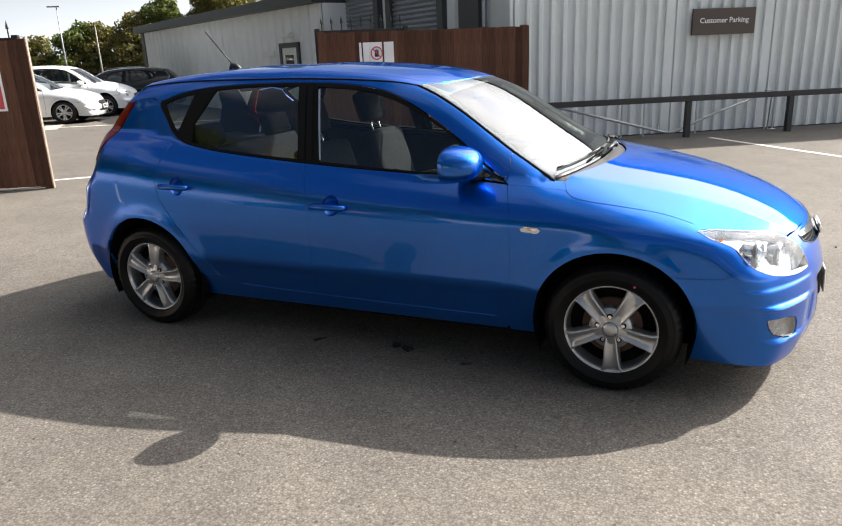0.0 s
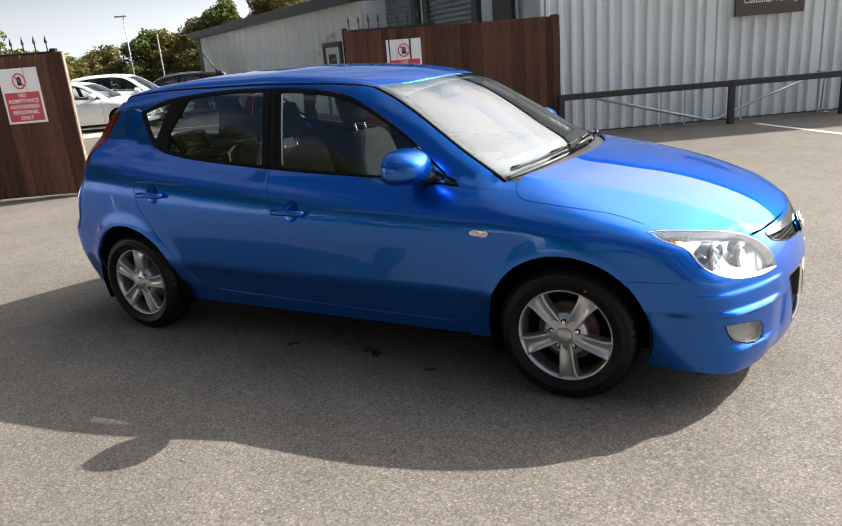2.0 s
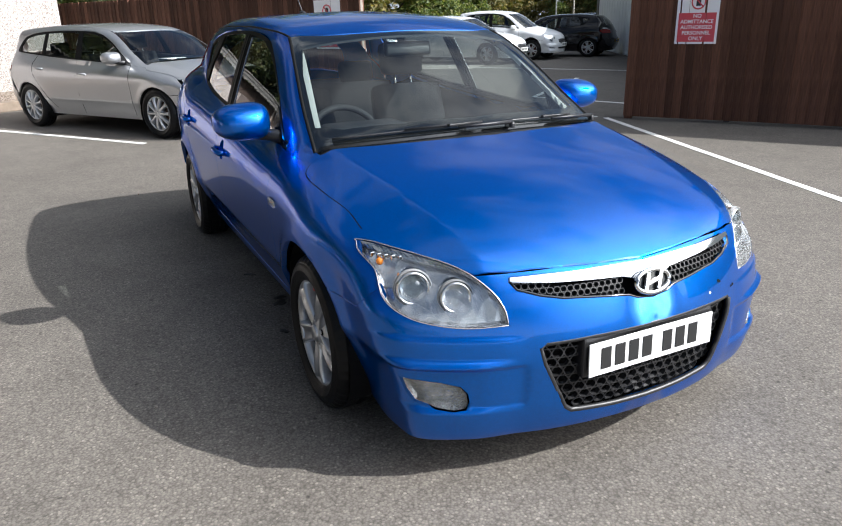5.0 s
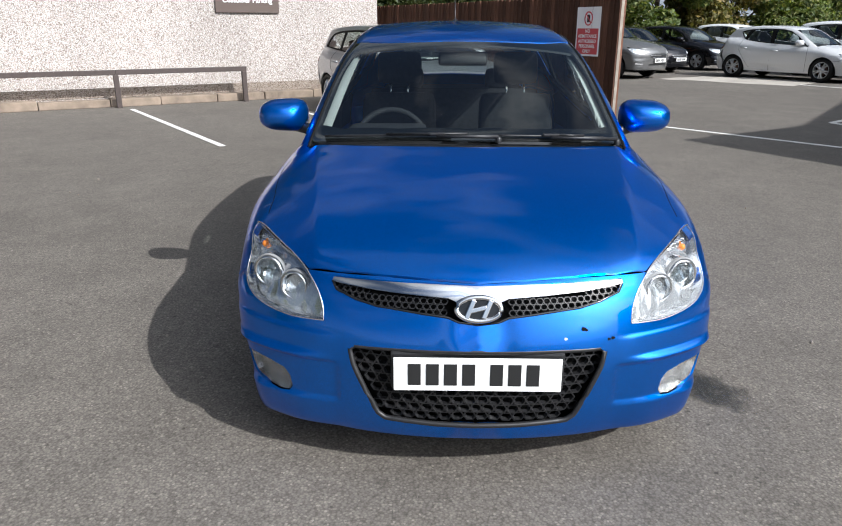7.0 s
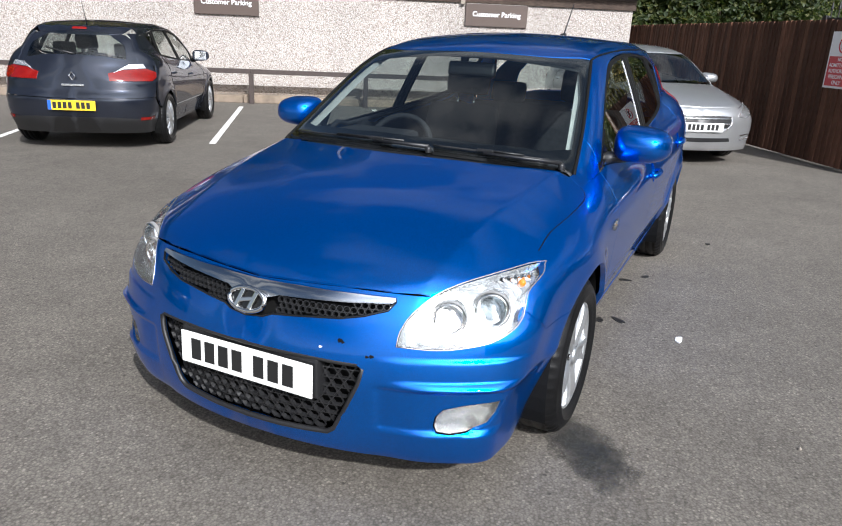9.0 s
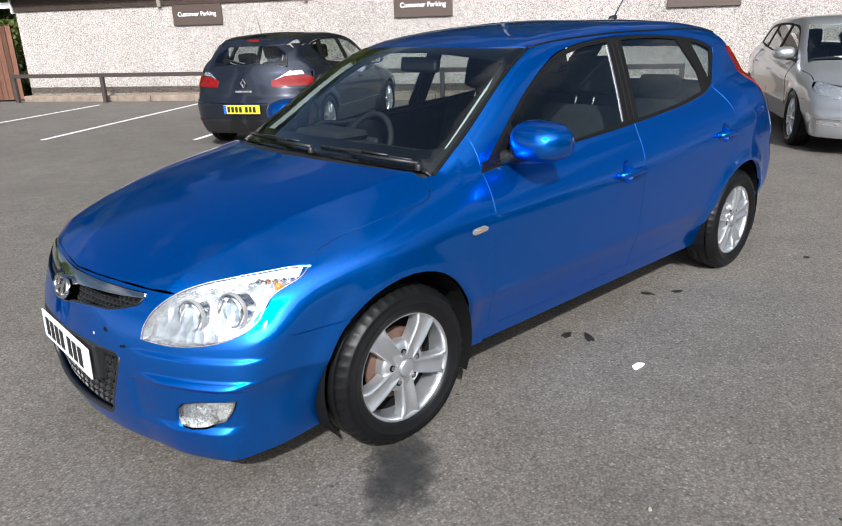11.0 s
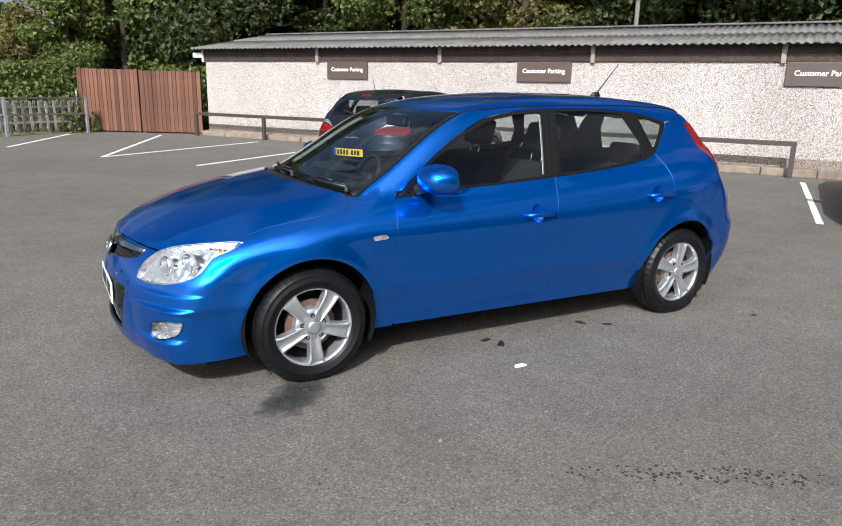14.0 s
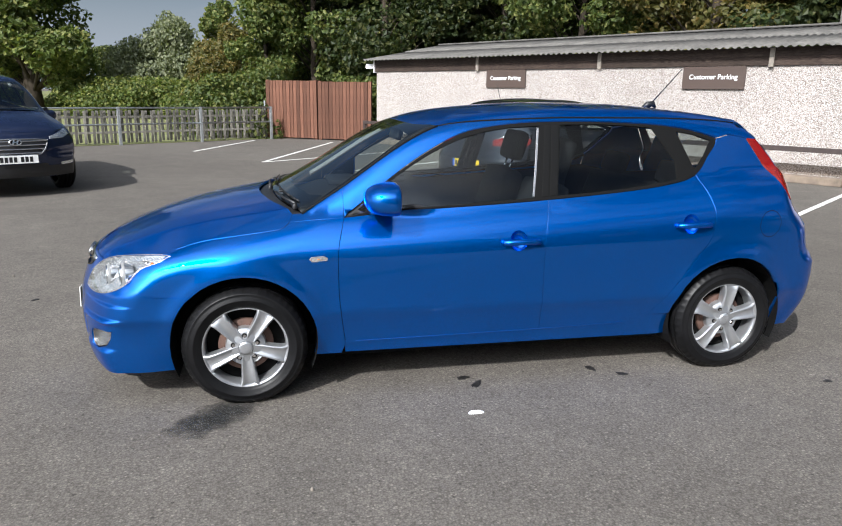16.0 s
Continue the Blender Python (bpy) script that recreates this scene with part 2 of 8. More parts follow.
FASCIA = make_wood("fascia_wood", (0.018, 0.012, 0.010), (0.075, 0.054, 0.042), (1.0, 3.0, 14.0))
ROOFING = make_plain("cement_sheet", (0.115, 0.108, 0.098), 0.9, vary=0.45, scale=2.5, bump=0.6)
CLAD = make_plain("grey_cladding", (0.74, 0.77, 0.76), 0.42, vary=0.05, scale=1.2)
CLAD_FAR = make_plain("pale_cladding", (0.82, 0.84, 0.84), 0.45, vary=0.05, scale=1.2)
TRIM_DARK = make_plain("dark_trim", (0.045, 0.05, 0.058), 0.45, vary=0.1)
SHUTTER = make_plain("shutter_steel", (0.26, 0.28, 0.30), 0.4, metal=0.3, vary=0.08)
BLACK_RAIL = make_plain("black_rail", (0.018, 0.017, 0.018), 0.5, vary=0.25, scale=12, bump=0.2)
BROWN_RAIL = make_plain("brown_rail", (0.045, 0.032, 0.028), 0.6, vary=0.25, scale=12, bump=0.2)
GALV = make_plain("galvanised", (0.42, 0.44, 0.45), 0.45, metal=0.7, vary=0.15, scale=8)
SIGN_BROWN = make_plain("sign_brown", (0.075, 0.052, 0.042), 0.4, vary=0.06)
SIGN_TEXT = material("sign_lettering", GREY(0.80), 0.5)
NOTICE_WHITE = make_plain("notice_white", (0.80, 0.79, 0.78), 0.4, vary=0.04)
NOTICE_RED = make_plain("notice_red", (0.55, 0.06, 0.07), 0.4, vary=0.05)
BLACK_PLASTIC = make_plain("black_plastic", (0.014, 0.014, 0.015), 0.42, vary=0.15, scale=20, bump=0.15)
GLOSS_BLACK = material("gloss_black", GREY(0.006), 0.12, coat=0.5)
SEAL = material("black_seal", GREY(0.008), 0.55, spec=0.08)
PILLAR = material("pillar_black", GREY(0.008), 0.45, spec=0.12)
# near-black for hidden parts, seams and chips; paints the shade in gaps and recesses
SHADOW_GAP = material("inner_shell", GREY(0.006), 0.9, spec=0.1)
RUBBER = make_plain("tyre_rubber", (0.007, 0.007, 0.0075), 0.38, vary=0.35, scale=14, bump=0.15, spec=0.18)
ALLOY = make_plain("alloy_silver", (0.52, 0.53, 0.545), 0.28, metal=0.80, vary=0.08, scale=18)
ALLOY_DARK = make_plain("brake_rust", (0.10, 0.055, 0.04), 0.75, metal=0.2, vary=0.4, scale=16)
CHROME = material("chrome", GREY(0.80), 0.10, metal=1.0)
SATIN = material("satin_silver", GREY(0.70), 0.25, metal=0.9)
def make_reflector():
    """Silvered plastic with pressed facets."""
    m = material("lamp_reflector", (0.74, 0.75, 0.76), 0.20, metal=0.80)
    n, l, _ = nodes(m)
    t = n.new("ShaderNodeTexVoronoi")
    t.inputs["Scale"].default_value = 30
    l.new(place(m, (1.0, 1.0, 0.45)), t.inputs["Vector"])
    coloured(m, blend(m, (0.76, 0.77, 0.78), ramped(m, noisy(m, place(m), 30, 3), [(0.3, GREY(0.82)), (0.7, GREY(1.05))]), 1.0, "MULTIPLY"))
    bumped(m, t.outputs["Distance"], 0.45, 0.010)
    return m


FOG_BACK = make_plain("fog_lamp_bowl", (0.46, 0.46, 0.45), 0.24, 0.85, vary=0.45, scale=38, bump=0.7)
LAMP_BACK = make_reflector()
GROOVE = material("lamp_groove_grey", GREY(0.22), 0.5)
AMBER = material("amber_lens", (0.75, 0.22, 0.02), 0.2)
RED_LENS = make_plain("red_lens", (0.16, 0.004, 0.002), 0.12, coat=0.3, vary=0.15, scale=12)
PLATE_WHITE = make_plain("plate_white", (0.78, 0.78, 0.76), 0.35, vary=0.03)
PLATE_YELLOW = make_plain("plate_yellow", (0.80, 0.52, 0.02), 0.35, vary=0.03)
PLATE_BAR = material("plate_marks", GREY(0.012), 0.5)
EURO_BLUE = material("plate_blue", (0.02, 0.10, 0.45), 0.4)
FABRIC = make_plain("seat_cloth", (0.024, 0.024, 0.026), 0.95, vary=0.3, scale=40, bump=0.12, spec=0.1)
FABRIC_LIGHT = make_plain("seat_panel_cloth", (0.15, 0.135, 0.118), 0.95, vary=0.3, scale=60, bump=0.12, spec=0.1)
LINING = make_plain("pale_lining", (0.44, 0.44, 0.42), 0.9, vary=0.1)
DASH = make_plain("dashboard_plastic", (0.022, 0.022, 0.025), 0.70, vary=0.15, scale=30, bump=0.1, spec=0.25)
GLASS = make_glass("window_glass", (0.80, 0.86, 0.84))
GLASS_REAR = make_glass("tinted_glass", (0.66, 0.71, 0.70))
GLASS_SCREEN = make_glass("windscreen_glass", (0.78, 0.85, 0.84), 0.78, base=0.14, film=0.002)
GLASS_LAMP = make_glass("lamp_glass", (0.96, 0.97, 0.97), 0.6)
BLUE = make_paint("blue_metallic", (0.0002, 0.130, 0.57), 0.88, 0.29)
SILVER = make_paint("silver_metallic", (0.48, 0.485, 0.495), 0.78, 0.36, 0.12)
PALE_SILVER = make_paint("pale_silver_metallic", (0.66, 0.67, 0.68), 0.30, 0.40, 0.08)
CHARCOAL = make_paint("charcoal_metallic", (0.018, 0.021, 0.031), 0.5, 0.32)
NAVY = make_paint("navy_metallic", (0.014, 0.022, 0.055), 0.45, 0.36)
WHITE = make_paint("white_paint", (0.74, 0.75, 0.75), 0.1, 0.4, 0.05)
BLACK_PAINT = make_paint("black_paint", (0.010, 0.010, 0.012), 0.3, 0.35)
GREY_PAINT = make_paint("grey_metallic", (0.15, 0.15, 0.15), 0.5, 0.36)
BARK = make_wood("bark", (0.022, 0.017, 0.012), (0.07, 0.055, 0.04), (6, 6, 1.0), 0.95)
LEAF = make_leaf("leaf_green", (0.046, 0.070, 0.016), (0.090, 0.122, 0.030), (0.18, 0.18, 0.052))
LEAF_DARK = make_leaf("leaf_dark", (0.019, 0.033, 0.009), (0.040, 0.058, 0.016), (0.095, 0.098, 0.030))
LEAF_WARM = make_leaf("leaf_olive", (0.065, 0.068, 0.018), (0.115, 0.108, 0.032), (0.20, 0.145, 0.042))
LEAF_FIELD = make_leaf("leaf_field", (0.060, 0.090, 0.022), (0.115, 0.150, 0.038), (0.22, 0.22, 0.065))
LEAF_GREY = make_leaf("leaf_willow", (0.12, 0.14, 0.080), (0.19, 0.21, 0.12), (0.29, 0.30, 0.19))
GRASS = make_plain("grass", (0.17, 0.18, 0.065), 0.95, vary=0.4, scale=1.5, bump=0.6)
PAPER = make_plain("litter_white", (0.80, 0.80, 0.78), 0.8, vary=0.05)
OIL = make_plain("oil_spot", (0.018, 0.017, 0.017), 0.5, vary=0.3, scale=9)


# ---- mesh helpers ----
def mesh_of(name, bm, mats, smooth=False):
    me = bpy.data.meshes.new(name)
    bm.to_mesh(me)
    bm.free()
    for m in (mats if isinstance(mats, (list, tuple)) else [mats]):
        me.materials.append(m)
    if smooth:
        me.shade_smooth()
    return me


def part(name, bm, mat, parent=None, label="", smooth=False, m=None):
    """A mesh object of its own; under a thing or a part where parent is given."""
    ob = new(name, mesh_of(name, bm, mat, smooth) if isinstance(bm, bmesh.types.BMesh) else bm)
    if parent:
        ob.parent = parent
    if m is not None:
        ob.matrix_basis = m
    if label:
        ob["label"] = label
    return ob


def thing(name, label, category, m=None, group="", kind=""):
    ob = new(name)
    ob.empty_display_size = 0.1
    if m is not None:
        ob.matrix_basis = m
    return tagged(ob, label, category, group, kind)


def box(bm, lo, hi, bevel=0.0, m=None):
    c = [(a + b) / 2 for a, b in zip(lo, hi)]
    s = [abs(b - a) for a, b in zip(lo, hi)]
    r = bmesh.ops.create_cube(bm, size=1, matrix=Matrix.LocRotScale(c, None, s))
    if bevel:
        e = list({x for v in r["verts"] for x in v.link_edges})
        bmesh.ops.bevel(bm, geom=e, offset=bevel, segments=2, affect="EDGES", profile=0.6)
    if m is not None:
        bm.verts.ensure_lookup_table()
        vs = r["verts"] if not bevel else bm.verts
        bmesh.ops.transform(bm, matrix=m, verts=[v for v in vs if v.is_valid])
    return bm


def boxed(lo, hi, bevel=0.0, m=None):
    return box(bmesh.new(), lo, hi, bevel, m)


def tube(bm, pts, r, n=8, closed=False, caps=True):
    """A tube of radius r (a number, or one for each point) along pts."""
    pts = [Vector(p) for p in pts]
    rs = r if isinstance(r, (list, tuple)) else [r] * len(pts)
    rings = []
    up = Vector((0, 0, 1))
    for i, p in enumerate(pts):
        a = pts[i - 1] if (i or closed) else p
        b = pts[(i + 1) % len(pts)] if (i < len(pts) - 1 or closed) else p
        d = (b - a).normalized()
        s = d.cross(up if abs(d.z) < 0.9 else Vector((1, 0, 0))).normalized()
        t = s.cross(d)
        rings.append([bm.verts.new(p + (s * math.cos(k * math.tau / n) + t * math.sin(k * math.tau / n)) * rs[i]) for k in range(n)])
    for i in range(len(rings) - (0 if closed else 1)):
        q, w = rings[i], rings[(i + 1) % len(rings)]
        for k in range(n):
            bm.faces.new((q[k], q[(k + 1) % n], w[(k + 1) % n], w[k]))
    if caps and not closed:
        bm.faces.new(rings[0][::-1])
        bm.faces.new(rings[-1])
    return bm


def lathe(bm, prof, n=32, m=None):
    """Turns (radius, height) pairs round the y axis."""
    rings = [[bm.verts.new((r * math.cos(k * math.tau / n), h, r * math.sin(k * math.tau / n))) for k in range(n)] for r, h in prof]
    for a, b in zip(rings, rings[1:]):
        for k in range(n):
            bm.faces.new((a[k], b[k], b[(k + 1) % n], a[(k + 1) % n]))
    if m is not None:
        bmesh.ops.transform(bm, matrix=m, verts=[v for r in rings for v in r])
    return bm


def slab(bm, outline, z0, z1):
    """Prism over a plan outline."""
    a = [bm.verts.new((x, y, z0)) for x, y in outline]
    b = [bm.verts.new((x, y, z1)) for x, y in outline]
    bm.faces.new(b)
    bm.faces.new(a[::-1])
    for i in range(len(a)):
        j = (i + 1) % len(a)
        bm.faces.new((a[i], a[j], b[j], b[i]))
    bmesh.ops.recalc_face_normals(bm, faces=bm.faces[:])
    return bm


def lettering(name, body, size, mat, parent, m, label="", thick=0.002, wide=1.0):
    cu = bpy.data.curves.new(name, "FONT")
    cu.body, cu.size, cu.align_x, cu.align_y, cu.extrude = body, size, "CENTER", "CENTER", thick
    cu.offset = size * 0.012
    tmp = new("lettering_source", cu)
    me = bpy.data.meshes.new_from_object(tmp.evaluated_get(bpy.context.evaluated_depsgraph_get()))
    bpy.data.objects.remove(tmp)
    me.materials.clear()
    me.materials.append(mat)
    ob = new(name, me)
    ob.parent = parent
    ob.matrix_basis = m @ Matrix.Diagonal((wide, 1, 1, 1))
    if label:
        ob["label"] = label
    return ob


LOT = pose(0, 0, 0, 0, 0, 32)          # the yard's walls run along its axes


def lot(a, b, z=0.0):
    return LOT @ Vector((a, b, z))


# ---- ground ----
def make_ground():
    bm = bmesh.new()
    slab(bm, [(-700, -700), (700, -700), (700, 700), (-700, 700)], -0.3, 0.0)
    tagged(part("ground", bm, ASPHALT), "weathered grey asphalt of the car park yard", "ground", kind="structure")
    bm = bmesh.new()
    slab(bm, [(-300, -300), (300, -300), (300, -16.75), (-300, -16.75)], 0.0, 0.012)
    tagged(part("ground_grass", bm, GRASS, m=LOT), "rough dry grass field beyond the railings", "grass", kind="structure")


def concrete_strip():
    bm = bmesh.new()
    rng = random.Random(12)
    edge = [(-16.6, 6.3), (-15.4, 7.6), (-14.0, 8.9), (-15.1, 10.0), (-16.2, 11.4), (-17.3, 9.7), (-17.6, 8.0)]
    out = [(x + rng.uniform(-0.15, 0.15), y + rng.uniform(-0.15, 0.15)) for x, y in densify(np.array(edge), 0.5)]
    slab(bm, out, 0.0005, 0.004)
    tagged(part("pavement", bm, PALE_CONCRETE), "pale worn concrete strip in the far yard", "pavement", kind="structure")


def parking_line(a, b, w=0.085):
    a, b = Vector(a), Vector(b)
    d = (b - a).normalized()
    s = Vector((-d.y, d.x)) * w / 2
    rng = random.Random(int((a.x * 31 + b.y * 17) * 100))
    n = max(3, int((b - a).length / 0.12))
    left = [a + (b - a) * (i / n) + s * (1 + rng.uniform(-0.10, 0.06)) for i in range(n + 1)]
    right = [a + (b - a) * (i / n) - s * (1 + rng.uniform(-0.10, 0.06)) for i in range(n + 1)]
    bm = bmesh.new()
    p = [bm.verts.new((*v, 0.004)) for v in left]
    q = [bm.verts.new((*v, 0.004)) for v in right]
    for i in range(n):
        f = bm.faces.new((q[i], q[i + 1], p[i + 1], p[i]))
    bmesh.ops.recalc_face_normals(bm, faces=bm.faces[:])
    ext = bmesh.ops.extrude_face_region(bm, geom=bm.faces[:])
    bmesh.ops.translate(bm, vec=(0, 0, -0.003), verts=[v for v in ext["geom"] if isinstance(v, bmesh.types.BMVert)])
    bmesh.ops.recalc_face_normals(bm, faces=bm.faces[:])
    tagged(part("parking_line", bm, LINE), "worn white painted parking bay line on asphalt", "road marking", "parking bay lines", "structure")


def make_lines():
    for a, b in (((-9.5, -3.42), (-5.75, -0.8)), ((-8.45, -5.65), (-4.52, -2.83)), ((-6.9, -7.7), (-3.1, -4.98)), ((-5.45, -9.95), (-1.65, -7.2)),
                 ((-4.4, -12.6), (-0.12, -9.25)), ((1.33, -11.35), (-2.75, -14.45)), ((1.33, -11.35), (-0.72, -17.4)), ((3.05, -14.2), (1.62, -18.3)),
                 ((1.53, 8.6), (3.9, 5.85)), ((-1.15, 7.0), (1.75, 3.32)), ((-4.15, 5.35), (1.72, 3.30)), ((-6.9, 2.95), (-4.3, 5.32))):
        parking_line(a, b)
    for a, b in (((-7.03, 6.14), (-9.7, 9.3)), ((-7.0, 6.14), (-4.6, 7.0)), ((-14.6, 9.4), (-9.0, 12.6))):
        parking_line(a, b, 0.10)


# ---- pebbledashed store building ----
def corrugated(bm, u0, u1, across, depth, pitch, n, profile):
    """A sheet whose waves follow u; across: two (v, z) ends."""
    rows = []
    k = int(round((u1 - u0) / pitch * n))
    for i in range(k + 1):
        u = u0 + (u1 - u0) * i / k
        h = profile((u - u0) / pitch % 1.0) * depth
        rows.append([bm.verts.new(f) for f in across(u, h)])
    for a, b in zip(rows, rows[1:]):
        for j in range(len(a) - 1):
            bm.faces.new((a[j], a[j + 1], b[j + 1], b[j]))
    return bm


def make_store():
    E0, E1, W = -13.62, 5.15, -11.0
    wall = part("wall_west", boxed((W - 5.6, E0, 0), (W, E1, 2.16)), PEBBLE, m=LOT)
    tagged(wall, "pebbledashed wall of the low store building", "wall", kind="structure")
    tagged(part("wall_west_base", boxed((W - 0.3, E0 + 0.02, 0.155), (W + 0.012, E1 - 0.02, 0.33)), PEBBLE_LOW, m=LOT), "dark dirty pebbledash band at the wall's foot", "wall base", kind="structure")
    # plinth of rough concrete blocks
    kerb = thing("kerb", "stained concrete plinth along the wall's foot", "kerb", LOT, kind="structure")
    rng = random.Random(3)
    y = E0
    while y < E1:
        w = min(rng.uniform(0.8, 1.25), E1 - y)
        bm = boxed((W - 0.2, y + 0.006, 0), (W + 0.30 + rng.uniform(-0.02, 0.02), y + w - 0.006, 0.15 + rng.uniform(-0.02, 0.015)), 0.018)
        part("kerb_block", bm, KERB, kerb)
        y += w
    # timber fascia: boards and battens
    fascia = thing("fascia", "weathered dark timber fascia boards under the eaves", "fascia", LOT, kind="structure")
    cuts = [E0 - 0.05, -9.5, -5.85, -2.15, 1.5, E1 + 0.05]
    for a, b in zip(cuts, cuts[1:]):
        for z0, z1, o in ((2.13, 2.30, 0.045), (2.295, 2.46, 0.06)):
            part("fascia_board", boxed((W + 0.004, a + 0.004, z0), (W + o, b - 0.004, z1), 0.006), FASCIA, fascia)
    for c in cuts[1:-1]:
        part("batten", boxed((W + 0.03, c - 0.045, 2.10), (W + 0.085, c + 0.045, 2.45), 0.006), PALE_END, fascia, "bleached timber batten")
    part("gutter_end", boxed((W - 0.15, E0 - 0.42, 2.22), (W + 0.1, E0 - 0.052, 2.36), 0.03), NOTICE_WHITE, fascia, "white plastic gutter end")
    part("verge_board", boxed((W - 0.06, E0 - 0.051, 2.10), (W + 0.10, E0 - 0.02, 2.44), 0.006), NOTICE_WHITE, fascia, "white verge board")
    # roof of corrugated sheets
    roof = thing("roof", "mossy grey corrugated cement sheet roof", "roof", LOT, kind="structure")
    wave = lambda t: math.cos(t * math.tau)
    y = E0 - 0.25
    while y < E1 + 0.3:
        y1 = min(y + 1.06, E1 + 0.35)
        for x0, z0, x1, z1 in ((W + 0.32, 2.47, W - 1.5, 2.78), (W - 1.4, 2.785, W - 3.05, 3.07)):
            bm = bmesh.new()
            corrugated(bm, y, y1, lambda u, h: [(x0, u, z0 + h - 0.02), (x0, u, z0 + h), (x1, u, z1 + h), (x1, u, z1 + h - 0.02)], 0.018, 0.146, 8, wave)
            part("roof_sheet", bm, ROOFING, roof, smooth=True)
        y = y1
    part("ridge_cap", boxed((W - 3.25, E0 - 0.25, 3.07), (W - 2.9, E1 + 0.35, 3.12), 0.03), ROOFING, roof)
    bm = bmesh.new()
    box(bm, (W - 6.0, E0 - 0.2, 2.45), (W - 3.1, E1 + 0.3, 2.5))
    part("rear_slope", bm, ROOFING, roof, m=pose(0, 0, 0.1, 0, 0, 0))
    part("eaves_soffit", boxed((W - 3.0, E0, 2.165), (W, E1, 2.44)), FASCIA, roof)


def customer_sign(m, w=1.28, h=0.44):
    s = thing("parking_sign", "brown rectangular sign lettered Customer Parking in white", "sign", m, "customer parking signs")
    part("panel", boxed((-w / 2, -0.045, -h / 2), (w / 2, 0, h / 2), 0.006), SIGN_BROWN, s)
    lettering("lettering", "Customer Parking", 0.106 * w, SIGN_TEXT, s, pose(0.0, -0.047, 0.015, 90, 0, 0), "white lettering", wide=1.0)
    return s


def make_signs():
    for c, w in ((-8.56, 1.26), (-3.24, 1.26), (2.22, 1.30)):
        customer_sign(LOT @ pose(-10.995, c, 1.905, 0, 0, 90), w)
    customer_sign(LOT @ pose(6.36, 7.245, 1.84), 1.13, 0.42)


def knee_rail(name, line, posts, h, mat, label, x_axis):
    """A low rail of square section on posts, along x or y of the yard."""
    r = thing(name, label, "barrier", LOT, "low rails")
    a, b = min(posts), max(posts)
    ends = (a - 0.05, b + 0.05)
    for i in range(len(posts) - 1):
        p, q = sorted(posts)[i], sorted(posts)[i + 1]
        e0, e1 = (p if i else ends[0]), (q if i < len(posts) - 2 else ends[1])
        lo, hi = ((e0 + 0.001, line - 0.045, h - 0.09), (e1 - 0.001, line + 0.045, h)) if x_axis else ((line - 0.045, e0 + 0.001, h - 0.09), (line + 0.045, e1 - 0.001, h))
        part("rail", boxed(lo, hi, 0.008), mat, r)
    for p in posts:
        lo, hi = ((p - 0.045, line - 0.04, 0), (p + 0.045, line + 0.04, h - 0.091)) if x_axis else ((line - 0.04, p - 0.045, 0), (line + 0.04, p + 0.045, h - 0.091))
        part("post", boxed(lo, hi, 0.006), mat, r)


def make_rails():
    knee_rail("knee_rail", -10.52, [1.9, -0.47, -2.75, -5.1, -8.05, -11.05, -13.62], 0.68, BROWN_RAIL, "low dark brown barrier rail before the pebbledash wall", False)
    knee_rail("knee_rail", 6.72, [2.82, 5.55, 7.4, 9.4, 11.6], 0.68, BLACK_RAIL, "low black barrier rail before the metal shed", True)
    # folded tube frame lying against the metal wall
    f = thing("tube_frame", "pale grey folded steel tube frame leaning behind the rail", "frame", LOT)
    part("front_tube", tube(bmesh.new(), [(3.3, 7.0, 0.60), (4.3, 7.0, 0.33), (5.32, 6.98, 0.06), (5.45, 6.98, 0.06), (6.2, 7.0, 0.34), (7.05, 7.0, 0.62)], 0.022), GALV, f, smooth=True)
    for u, z in ((4.55, 0.62), (4.95, 0.62), (5.9, 0.6), (7.2, 0.62), (7.35, 0.62)):
        part("upright", boxed((u - 0.012, 7.05, 0.0), (u + 0.012, 7.075, z), 0.002), GALV, f)
    part("foot_tube", tube(bmesh.new(), [(7.1, 7.0, 0.68), (7.25, 7.0, 0.68), (7.2, 6.98, 0.02), (7.35, 6.98, 0.02)], 0.015), GALV, f, smooth=True)


# ---- timber fences ----
def board_mesh(w, h, seed, wood):
    rng = random.Random(seed)
    t = rng.uniform(-0.008, 0.008)
    bm = bmesh.new()
    n = 4
    rows = []
    for i in range(n + 1):
        z = h * i / n
        s = rng.uniform(-0.003, 0.003)
        rows.append([bm.verts.new(v) for v in ((-w / 2 + s, 0.0, z + t * (i == n)), (w / 2 + s, 0.0, z + t * (i == n)), (w / 2 + s, -0.036, z + t * (i == n)), (-w / 2 + s, -0.009, z + t * (i == n)))])
    for a, b in zip(rows, rows[1:]):
        for j in range(4):
            bm.faces.new((a[j], a[(j + 1) % 4], b[(j + 1) % 4], b[j]))
    bm.faces.new(rows[-1])
    bm.faces.new(rows[0][::-1])
    bmesh.ops.recalc_face_normals(bm, faces=bm.faces[:])
    return mesh_of("board", bm, wood)


